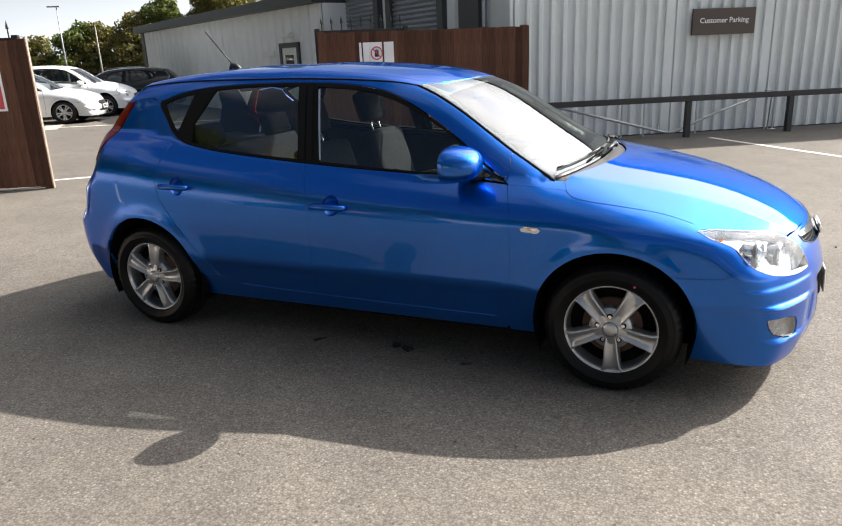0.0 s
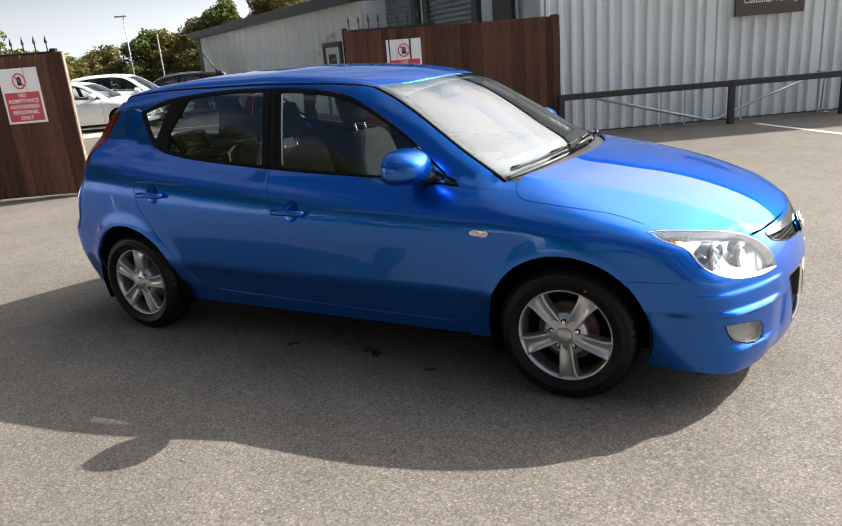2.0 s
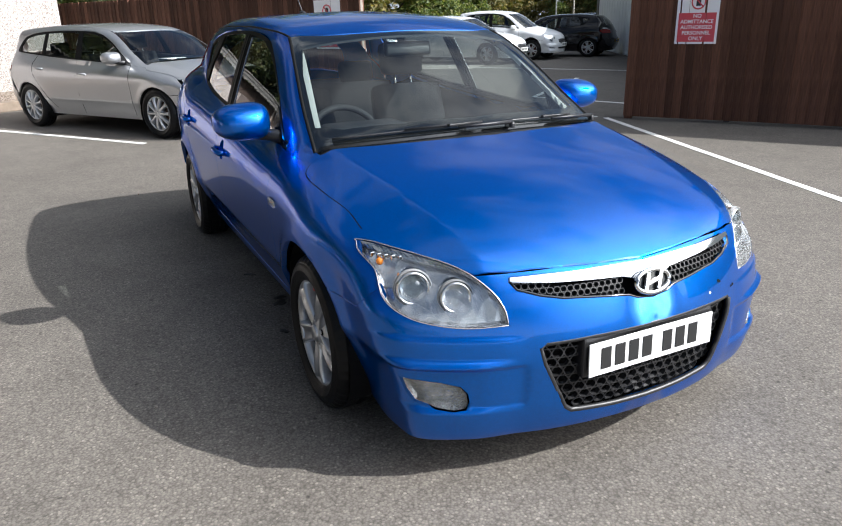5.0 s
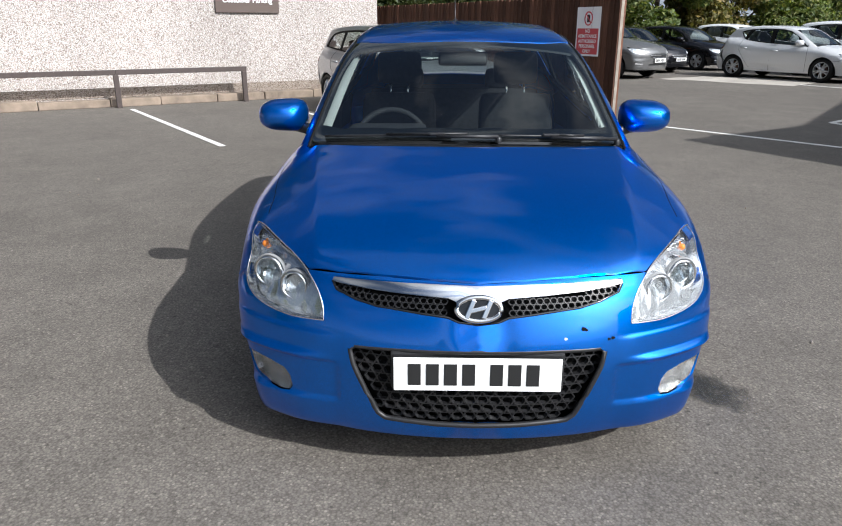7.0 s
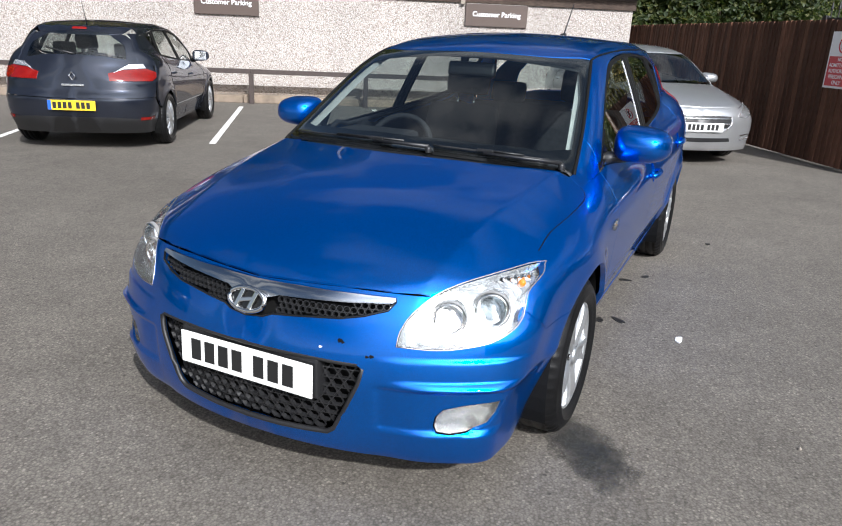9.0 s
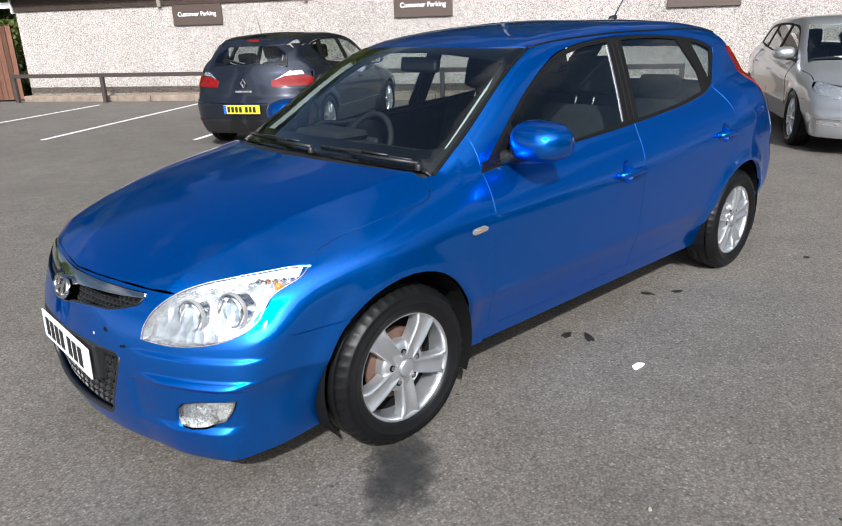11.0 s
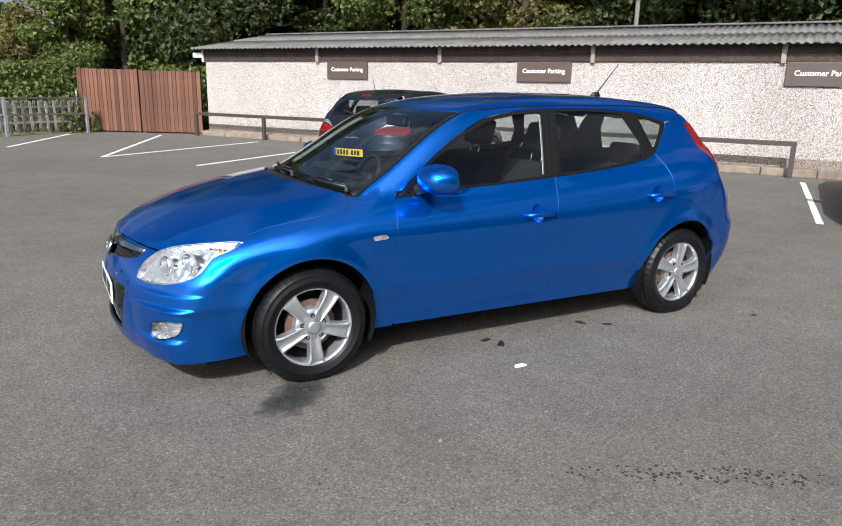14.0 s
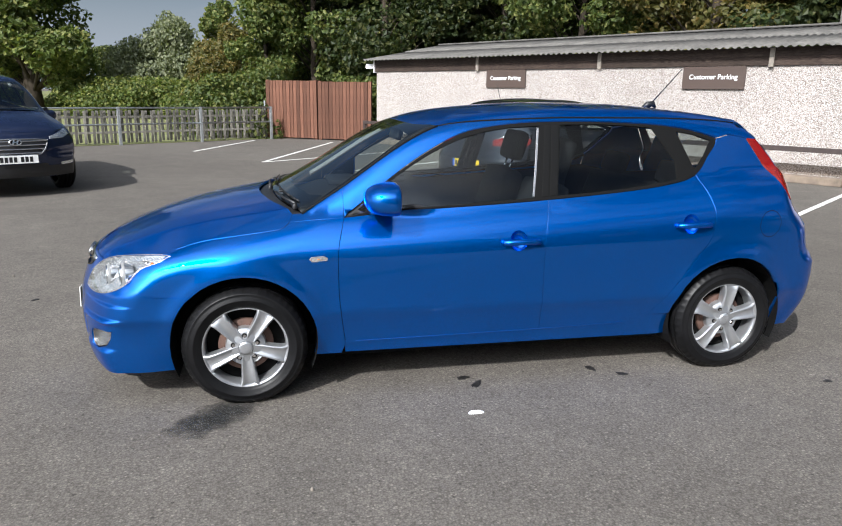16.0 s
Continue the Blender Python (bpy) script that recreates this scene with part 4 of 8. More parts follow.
# ---- wheels ----
def rim_mesh(kind="five", R=0.205):
    """Face of an alloy wheel about the y axis, its face to -y."""
    bm = bmesh.new()
    lathe(bm, [(R * 0.93, 0.09), (R * 0.94, 0.0), (R * 0.965, -0.020), (R * 1.0, -0.026), (R * 1.035, -0.022), (R * 1.03, 0.02), (R * 1.03, 0.10)], 48)
    count = {"five": 5, "ten": 10, "seven": 7, "split": 10}[kind]
    for i in range(count):
        a = math.tau * i / count + math.pi / 2
        if kind == "split":
            a += 0.12 * (1 if i % 2 else -1)
        w0, w1 = {"five": (0.029, 0.039), "ten": (0.020, 0.014), "seven": (0.03, 0.02), "split": (0.018, 0.014)}[kind]
        c, s = math.cos(a), math.sin(a)
        rows = []
        if kind == "five":
            # broad spokes with a shallow channel between raised edges, flaring into the rim
            for r, w, y in ((0.040, 0.024, -0.018), (0.075, 0.031, -0.022), (0.105, 0.0335, -0.026), (0.140, 0.0365, -0.029), (0.170, 0.040, -0.029), (0.186, 0.045, -0.027), (R * 0.975, 0.054, -0.021)):
                rows.append([bm.verts.new((c * r - s * q * w, y + d, s * r + c * q * w))
                             for q, d in ((-1.0, 0.050), (-0.99, 0.012), (-0.93, 0.002), (-0.82, -0.003), (-0.66, -0.001), (-0.46, 0.007), (0.0, 0.010), (0.46, 0.007), (0.66, -0.001), (0.82, -0.003), (0.93, 0.002), (0.99, 0.012), (1.0, 0.050))])
        for t in np.linspace(0, 1, 7) if kind != "five" else ():
            r = 0.035 + (R * 0.955 - 0.035) * t
            w = w0 * (1 - t) ** 1.0 + w1 * t + (0.016 * max(0, t - 0.72) / 0.28) + 0.010 * max(0, 0.25 - t) / 0.25
            y = -0.028 - 0.010 * math.sin(t * math.pi) + 0.006 * t
            row = []
            for q, d in ((-1.0, 0.045), (-0.92, 0.004), (-0.55, -0.004), (0.0, -0.007 if kind != "five" else 0.009), (0.55, -0.004), (0.92, 0.004), (1.0, 0.045)):
                row.append(bm.verts.new((c * r - s * q * w, y + d, s * r + c * q * w)))
            rows.append(row)
        for p, q in zip(rows, rows[1:]):
            for j in range(len(p) - 1):
                bm.faces.new((p[j], p[j + 1], q[j + 1], q[j]))
    if kind == "five":
        lathe(bm, [(0.099, 0.05), (0.098, 0.006), (0.093, -0.004), (0.075, -0.012), (0.045, -0.019), (0.036, -0.022)], 40)
    else:
        lathe(bm, [(0.080, 0.03), (0.078, -0.006), (0.070, -0.016), (0.045, -0.022), (0.036, -0.024)], 32)
    bmesh.ops.recalc_face_normals(bm, faces=bm.faces[:])
    me = mesh_of("rim", bm, ALLOY, True)
    return me


def tyre_mesh(R=0.312, r=0.208, w=0.20):
    bm = bmesh.new()
    h = w / 2
    prof = [(r - 0.004, -h + 0.03), (r + 0.004, -h + 0.012), (r + 0.02, -h + 0.001), (r + 0.040, -h - 0.005), (r + 0.043, -h - 0.0075), (r + 0.047, -h - 0.0075), (r + 0.050, -h - 0.005), (r + 0.062, -h - 0.004), (R - 0.034, -h + 0.003), (R - 0.031, -h + 0.001), (R - 0.026, -h + 0.006), (R - 0.010, -h + 0.018), (R - 0.002, -h + 0.034)]
    for g in (-0.05, 0.0, 0.05):
        prof += [(R, g - 0.007), (R - 0.007, g - 0.004), (R - 0.007, g + 0.004), (R, g + 0.007)]
    prof += [(R - 0.002, h - 0.034), (R - 0.010, h - 0.018), (R - 0.03, h - 0.004), (r + 0.05, h + 0.006), (r + 0.004, h - 0.012), (r - 0.004, h - 0.03)]
    lathe(bm, prof, 144)
    # shoulder blocks of the tread
    for v in bm.verts:
        k = math.hypot(v.co.x, v.co.z)
        if k > R - 0.012 and abs(v.co.y) > 0.058 and int(round(math.atan2(v.co.z, v.co.x) / math.tau * 144)) % 3 == 0:
            v.co.x, v.co.z = v.co.x * (k - 0.007) / k, v.co.z * (k - 0.007) / k
    # shoulder tread grooves
    bmesh.ops.recalc_face_normals(bm, faces=bm.faces[:])
    me = mesh_of("tyre", bm, RUBBER, True)
    return me


TYRE, RIMS = tyre_mesh(), {k: rim_mesh(k) for k in ("five", "ten", "seven", "split")}
TREAD = boxed((-0.0032, -0.036, -0.003), (0.0032, 0.0, 0.0045), 0.0)
TREAD = mesh_of("tread", TREAD, SHADOW_GAP)
CAP = mesh_of("centre_cap", lathe(bmesh.new(), [(0.0005, -0.034), (0.020, -0.034), (0.031, -0.031), (0.035, -0.026), (0.035, -0.01)], 32), ALLOY, True)
NUT = mesh_of("wheel_nut", lathe(bmesh.new(), [(0.0005, -0.026), (0.0085, -0.026), (0.0095, -0.023), (0.0095, -0.005)], 6), CHROME)
# nut recess and wheel backing carry their shade as a near-black colour
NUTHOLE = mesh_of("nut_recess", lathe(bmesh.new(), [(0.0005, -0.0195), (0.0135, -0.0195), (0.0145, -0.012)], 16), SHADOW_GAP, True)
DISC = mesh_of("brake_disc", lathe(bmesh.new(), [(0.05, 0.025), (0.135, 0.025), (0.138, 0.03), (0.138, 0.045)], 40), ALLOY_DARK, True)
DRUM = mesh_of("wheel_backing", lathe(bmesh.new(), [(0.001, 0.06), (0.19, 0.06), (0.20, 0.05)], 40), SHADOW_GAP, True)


def wheel(parent, x, y, spin=0.0, kind="five", scale=1.0, fine=False, steer=0.0):
    """A wheel whose outer face looks away from the car's middle."""
    w = new("wheel")
    w.parent = parent
    turn = 0 if y < 0 else 180
    w.matrix_basis = pose(x, y, 0.312 * scale - (0.006 if fine else 0.0), 0, 0, turn + steer) @ pose(0, 0, 0, 0, spin, 0) @ Matrix.Diagonal((scale, scale, scale, 1))
    part("tyre", TYRE, None, w)
    # the rim's face sits 7 cm out from the tyre's middle plane
    part("rim", RIMS[kind], None, w, m=pose(0, -0.062, 0) @ Matrix.Diagonal((1.03, 1, 1.03, 1) if fine else (1, 1, 1, 1)))
    part("brake_disc", DISC, None, w, m=pose(0, -0.05, 0))
    part("wheel_backing", DRUM, None, w, m=pose(0, -0.05, 0))
    part("centre_cap", CAP, None, w, m=pose(0, -0.062, 0))
    if fine:
        for i in range(5):
            a = math.tau * (i + 0.5) / 5 + math.pi / 2
            part("nut_recess", NUTHOLE, None, w, m=pose(0.061 * math.cos(a), -0.0595, 0.061 * math.sin(a)))
            part("wheel_nut", NUT, None, w, m=pose(0.061 * math.cos(a), -0.0555, 0.061 * math.sin(a)))
    return w


# ---- the blue hatchback ----
HATCH = Shape(
    top=table([2.24, 2.16, 2.10, 2.00, 1.80, 1.60, 1.40, 1.22, 1.14, 1.00, 0.44, 0.20, -0.10, -0.40, -0.80, -1.20, -1.55, -1.70, -1.80, -1.98, -2.05],
              [0.55, 0.655, 0.71, 0.768, 0.845, 0.90, 0.94, 0.972, 0.99, 1.065, 1.375, 1.43, 1.46, 1.475, 1.475, 1.452, 1.40, 1.365, 1.30, 1.03, 0.86], 0.02),
    plan=table([2.0, 1.8, 1.6, 1.325, 1.0, 0.0, -0.8, -1.325, -1.7, -2.0], [0.815, 0.84, 0.862, 0.882, 0.880, 0.882, 0.885, 0.888, 0.86, 0.82], 0.05),
    low=table([0.15, 0.20, 0.26, 0.35, 0.42, 0.455, 0.50, 0.60, 0.68, 0.76, 0.81, 0.86, 0.90, 0.95, 1.00, 1.05, 1.12],
              [-0.112, -0.100, -0.086, -0.062, -0.038, -0.022, -0.019, -0.010, -0.003, 0.0, -0.007, -0.024, -0.045, -0.082, -0.14, -0.25, -0.50], 0.009),
    belt=table([1.2, 0.8, -0.26, -1.0, -1.3, -1.8], [0.92, 0.94, 1.0, 1.055, 1.09, 1.11], 0.08),
    cab=table([1.0, 0.5, 0.0, -0.5, -1.0, -1.3, -1.7, -2.0], [0.725, 0.755, 0.768, 0.773, 0.77, 0.755, 0.71, 0.61], 0.06),
    nose=table([0.12, 0.16, 0.20, 0.30, 0.42, 0.50, 0.60, 0.66, 0.72, 0.80, 1.0], [2.12, 2.17, 2.19, 2.212, 2.217, 2.207, 2.178, 2.155, 2.125, 2.08, 1.95], 0.015),
    tail=table([0.15, 0.2, 0.4, 0.58, 0.625, 0.655, 0.9, 1.1, 1.25, 1.4], [-1.96, -2.0, -2.105, -2.118, -2.108, -2.066, -2.01, -1.91, -1.78, -1.60], 0.012),
    axles=(1.325, -1.325))


def seat(parent, x, y, back=0.62, wide=0.50, rest=True):
    s = new("seat")
    s.parent = parent
    s.matrix_basis = pose(x, y, 0)
    part("cushion", boxed((-0.25, -wide / 2, 0.30), (0.27, wide / 2, 0.47), 0.05), FABRIC, s, smooth=True)
    bm = boxed((-0.07, -wide / 2, 0.0), (0.07, wide / 2, back), 0.055)
    for v in bm.verts:
        f = v.co.z / back
        v.co.y *= 1.0 - 0.18 * max(0, f - 0.45)
        v.co.x += 0.02 * abs(v.co.y / wide * 2) ** 2
    lean = pose(-0.22, 0, 0.44, 0, -16, 0)
    part("backrest", bm, FABRIC, s, smooth=True, m=lean)
    part("backrest_panel", boxed((0.055, -wide * 0.27, 0.06), (0.078, wide * 0.27, back - 0.08), 0.01), FABRIC_LIGHT, s, "pale cloth insert", True, lean)
    if rest:
        part("headrest", boxed((-0.05, -0.14, back + 0.06), (0.05, 0.14, back + 0.26), 0.045), FABRIC, s, smooth=True, m=lean)
        for q in (-0.055, 0.055):
            part("headrest_rod", tube(bmesh.new(), [(0, q, back - 0.05), (0, q, back + 0.1)], 0.007), CHROME, s, smooth=True, m=lean)
    return s


def cabin(car, right_hand=True):
    """Seats, dashboard, wheel and linings inside the hatchback."""
    for y in (-0.37, 0.37):
        seat(car, -0.02, y)
    bm = boxed((-1.02, -0.62, 0.32), (-0.52, 0.62, 0.48), 0.05)
    part("rear_cushion", bm, FABRIC, car, smooth=True)
    bm = boxed((-0.07, -0.63, 0.0), (0.07, 0.63, 0.58), 0.05)
    part("rear_backrest", bm, FABRIC, car, smooth=True, m=pose(-1.02, 0, 0.45, 0, -20, 0))
    for y in (-0.36, 0.36):
        part("rear_headrest", boxed((-0.045, -0.13, 0.0), (0.045, 0.13, 0.15), 0.04), FABRIC, car, smooth=True, m=pose(-1.19, y, 1.0, 0, -18, 0))
    part("parcel_shelf", boxed((-1.80, -0.55, 0.96), (-1.26, 0.55, 0.985), 0.01), FABRIC, car)
    bm = bmesh.new()
    sec = [(1.10, 0.905), (0.98, 0.945), (0.80, 0.955), (0.66, 0.93), (0.60, 0.86), (0.62, 0.62), (0.70, 0.40), (1.10, 0.40)]
    rows = [[bm.verts.new((x - 0.12 * (abs(y) / 0.68) ** 2, y, z - 0.015 * (abs(y) / 0.68) ** 2)) for x, z in sec] for y in np.linspace(-0.66, 0.66, 13)]
    for a, b in zip(rows, rows[1:]):
        for j in range(len(sec) - 1):
            bm.faces.new((a[j], a[j + 1], b[j + 1], b[j]))
    bmesh.ops.recalc_face_normals(bm, faces=bm.faces[:])
    part("dashboard", bm, DASH, car, smooth=True)
    sy = -0.37 if right_hand else 0.37
    part("instrument_hood", boxed((0.62, sy - 0.19, 0.93), (0.82, sy + 0.19, 0.985), 0.03), DASH, car, smooth=True)
    wheel_at = pose(0.50, sy, 0.86, 0, 62, 0)
    ring = [(0.185 * math.cos(a), 0.185 * math.sin(a), 0) for a in np.linspace(0, math.tau, 41)[:-1]]
    sw = part("steering_wheel", tube(bmesh.new(), ring, 0.016, 8, True), DASH, car, smooth=True, m=wheel_at)
    part("wheel_boss", boxed((-0.06, -0.07, -0.03), (0.06, 0.07, 0.01), 0.02), DASH, sw, smooth=True)
    for a in (90, -90, 0):
        part("wheel_spoke", boxed((0.04, -0.018, -0.012), (0.18, 0.018, 0.004), 0.005), SATIN, sw, m=pose(0, 0, 0, 0, 0, a))
    part("floor_pan", boxed((-1.60, -0.70, 0.17), (1.05, 0.70, 0.24)), SHADOW_GAP, car)
    part("tunnel", boxed((-0.4, -0.12, 0.24), (0.9, 0.12, 0.58), 0.04), DASH, car)
    part("boot_side", boxed((-1.72, -0.62, 0.24), (-1.55, 0.62, 0.93), 0.02), SHADOW_GAP, car)
    part("rear_view_mirror", boxed((-0.02, -0.125, -0.035), (0.02, 0.125, 0.035), 0.015), BLACK_PLASTIC, car, smooth=True, m=pose(0.43, 0.0, 1.285, 0, -12, 0))


def to_nose(pts, x0=1.3):
    """Outline of the nose mapping from places x, y, z."""
    return [(math.atan2(y, x - x0), z) for x, y, z in pts]


def mirror_flat(pts):
    return [(-a, b) for a, b in reversed(pts)]


def number_plate(parent, m, mat, rear=False, w=0.52, h=0.111):
    p = part("number_plate", boxed((-w / 2, -0.006, -h / 2), (w / 2, 0.0, h / 2), 0.003), mat, parent, m=m)
    x = -w / 2 + (0.055 if rear else 0.045)
    for i in range(7):
        if i == 4:
            x += 0.03
        part("plate_mark", boxed((x, -0.0082, -0.036), (x + 0.040, -0.0062, 0.036), 0.001), PLATE_BAR, p)
        x += 0.056
    if rear:
        part("plate_band", boxed((-w / 2 + 0.002, -0.0082, -h / 2 + 0.002), (-w / 2 + 0.042, -0.0062, h / 2 - 0.002)), EURO_BLUE, p)
    return p


def oval_badge(parent, m, a=0.068, b=0.036):
    """A plain chrome oval with a slanted bar."""
    bm = tube(bmesh.new(), [(a * math.cos(t), 0, b * math.sin(t)) for t in np.linspace(0, math.tau, 41)[:-1]], 0.0085, 8, True)
    g = part("badge", bm, CHROME, parent, "chrome oval badge", True, m)
    back = lathe(bmesh.new(), [(0.001, 0.004), (1.0, 0.004)], 40, Matrix.Diagonal((a, 1, b, 1)))
    part("badge_ground", back, GLOSS_BLACK, g)
    for q in (-0.026, 0.026):
        part("badge_bar", boxed((-0.008, -0.008, -b * 0.86), (0.008, 0.002, b * 0.86), 0.003, Matrix.Shear("XY", 4, (0, 0)) @ pose(q, 0, 0, 0, 22, 0)), CHROME, g)
    part("badge_bar", boxed((-0.026, -0.008, -0.007), (0.026, 0.002, 0.007), 0.003, pose(0, 0, 0, 0, -14, 0)), CHROME, g)
    return g


def honeycomb(parent, shape, outline, name, rows, cols, z0, z1, f0, f1, depth):
    """A mesh of hexagon cells across an opening in the nose."""
    poly = np.array(outline)
    cells = np.array([(f0 + (f1 - f0) * (j + 0.5 + 0.5 * (i % 2)) / cols, z0 + (z1 - z0) * (i + 0.5) / rows) for i in range(rows) for j in range(cols)])
    cells = cells[inside(poly, cells)]
    t = np.radians(60 * np.arange(6))
    flat = cells[:, None] + np.stack([(f1 - f0) / cols * 0.60 * np.cos(t), (z1 - z0) / rows * 0.64 * np.sin(t)], 1)[None]
    p = shape.at_nose(flat.reshape(-1, 2))
    n = shape.normal(p)
    front = (p - n * depth).reshape(-1, 6, 3)
    back = (p - n * (depth + 0.02)).reshape(-1, 6, 3)
    bm = bmesh.new()
    for a6, b6 in zip(front, back):
        mid = a6.mean(0)
        outer = [bm.verts.new(a) for a in a6]
        inner = [bm.verts.new(mid + (a - mid) * 0.80) for a in a6]
        deep = [bm.verts.new(mid + (b - mid) * 0.72) for b in b6]
        for a in range(6):
            b = (a + 1) % 6
            bm.faces.new((outer[a], outer[b], inner[b], inner[a]))
            bm.faces.new((inner[a], inner[b], deep[b], deep[a]))
    bmesh.ops.recalc_face_normals(bm, faces=bm.faces[:])
    return part(name, bm, BLACK_PLASTIC, parent, "black honeycomb mesh")


def mirror_unit(parent, s, paint, at=(0.615, 0.897, 1.022)):
    """Door mirror on its stalk."""
    u = new("door_mirror")
    u.parent = parent
    bm = bmesh.new()
    bmesh.ops.create_uvsphere(bm, u_segments=28, v_segments=18, radius=1.0)
    for v in bm.verts:
        x, y, z = v.co
        if x < -0.25:
            x = -0.25 - (x + 0.25) * 0.06
        v.co = (x * 0.130, (abs(y) ** 0.66) * math.copysign(0.122, y), (abs(z) ** 0.72) * math.copysign(0.078, z) * (1.0 - 0.16 * y))
    part("mirror_shell", bm, paint, u, smooth=True, m=pose(at[0], s * at[1], at[2]) @ Matrix.Diagonal((1, s, 1, 1)))
    part("mirror_glass", boxed((-0.034, -0.085, -0.058), (-0.031, 0.082, 0.058), 0.001), CHROME, u, m=pose(at[0], s * at[1], at[2]))
    stalk = tube(bmesh.new(), [(at[0] + 0.01, s * (at[1] - 0.05), at[2] - 0.050), (at[0] + 0.04, s * (at[1] - 0.11), at[2] - 0.062), (at[0] + 0.09, s * (at[1] - 0.165), at[2] - 0.07)], [0.030, 0.026, 0.034], 10)
    part("mirror_stalk", stalk, BLACK_PLASTIC, u, smooth=True)
    return u


def cup_outline(x, z):
    """Edge of the finger cup behind a door handle."""
    return np.array([(x + 0.010 + 0.046 * math.cos(t), z - 0.002 + 0.050 * math.sin(t)) for t in np.linspace(0, math.tau, 29)[:-1]])


def handle(parent, shape, x, z, s, paint):
    p = shape.at_side(np.array([[x, z]]))[0]
    n = shape.normal(p[None])[0]
    base = Vector((p[0], p[1] * s, p[2]))
    h = new("door_handle")
    h.parent = parent
    h.matrix_basis = Matrix.Translation(base) @ (pose(0, 0, 0, 0, 0, 180) if s > 0 else Matrix.Identity(4))
    out = cup_outline(x, z)
    edge = shape.at_side(out)
    nn = shape.normal(edge)
    mid = edge.mean(0)
    bm = bmesh.new()
    rings = []
    for f, d in ((1.03, 0.002), (0.97, 0.008), (0.85, 0.018), (0.60, 0.026), (0.25, 0.029)):
        q = (mid + (edge - mid) * f - nn * d) * (1, s, 1)
        rings.append([bm.verts.new(h.matrix_basis.inverted() @ Vector(a)) for a in q])
    for a, b in zip(rings, rings[1:]):
        for k in range(len(a)):
            bm.faces.new((a[k], a[(k + 1) % len(a)], b[(k + 1) % len(a)], b[k]))
    bm.faces.new(rings[-1])
    bmesh.ops.recalc_face_normals(bm, faces=bm.faces[:])
    part("handle_cup", bm, paint, h, "dished finger cup", True)
    bm = tube(bmesh.new(), [(-0.098, 0.004, -0.006), (-0.092, -0.020, -0.006), (-0.05, -0.030, -0.004), (0.0, -0.033, -0.003), (0.05, -0.031, -0.004), (0.092, -0.022, -0.006), (0.098, 0.004, -0.006)],
              [0.012, 0.0140, 0.0145, 0.0145, 0.0145, 0.0140, 0.012], 12)
    for v in bm.verts:
        v.co.z = v.co.z * 1.05
    part("handle_grip", bm, paint, h, smooth=True)
    return h


SCUFF = make_plain("scuff", (0.42, 0.50, 0.60), 0.6, vary=0.3, scale=60)

BELT = spline([(0.83, 0.918), (0.45, 0.950), (0.11, 0.968), (-0.18, 0.985), (-0.48, 1.007), (-0.80, 1.036), (-1.03, 1.071), (-1.13, 1.104)])
WTOP = spline([(0.83, 0.918), (0.58, 1.108), (0.40, 1.224), (0.22, 1.314), (0.08, 1.352), (-0.10, 1.375), (-0.29, 1.385), (-0.54, 1.387), (-0.79, 1.379), (-0.98, 1.366), (-1.15, 1.341), (-1.30, 1.300)])
WREAR = spline([(-1.30, 1.300), (-1.285, 1.262), (-1.23, 1.205), (-1.18, 1.145), (-1.13, 1.104)])
DOOR_F = spline([(0.83, 0.918), (0.860, 0.813), (0.868, 0.737), (0.868, 0.60), (0.858, 0.464), (0.83, 0.266)])
DOOR_B = spline([(-0.245, 0.990), (-0.20, 0.784), (-0.205, 0.50), (-0.22, 0.274)])
SILL_T = spline([(0.83, 0.266), (0.39, 0.268), (-0.22, 0.274), (-0.68, 0.285), (-0.80, 0.299)])
DOOR_R = spline([(-1.13, 1.104), (-1.16, 1.0), (-1.178, 0.903), (-1.16, 0.787), (-1.09, 0.672), (-0.95, 0.478), (-0.86, 0.345), (-0.80, 0.299)])
HOODLINE = spline([(1.645, 0.775), (1.50, 0.817), (1.32, 0.845), (1.16, 0.866), (1.105, 0.888), (1.075, 0.928)])
ARCH = 0.352


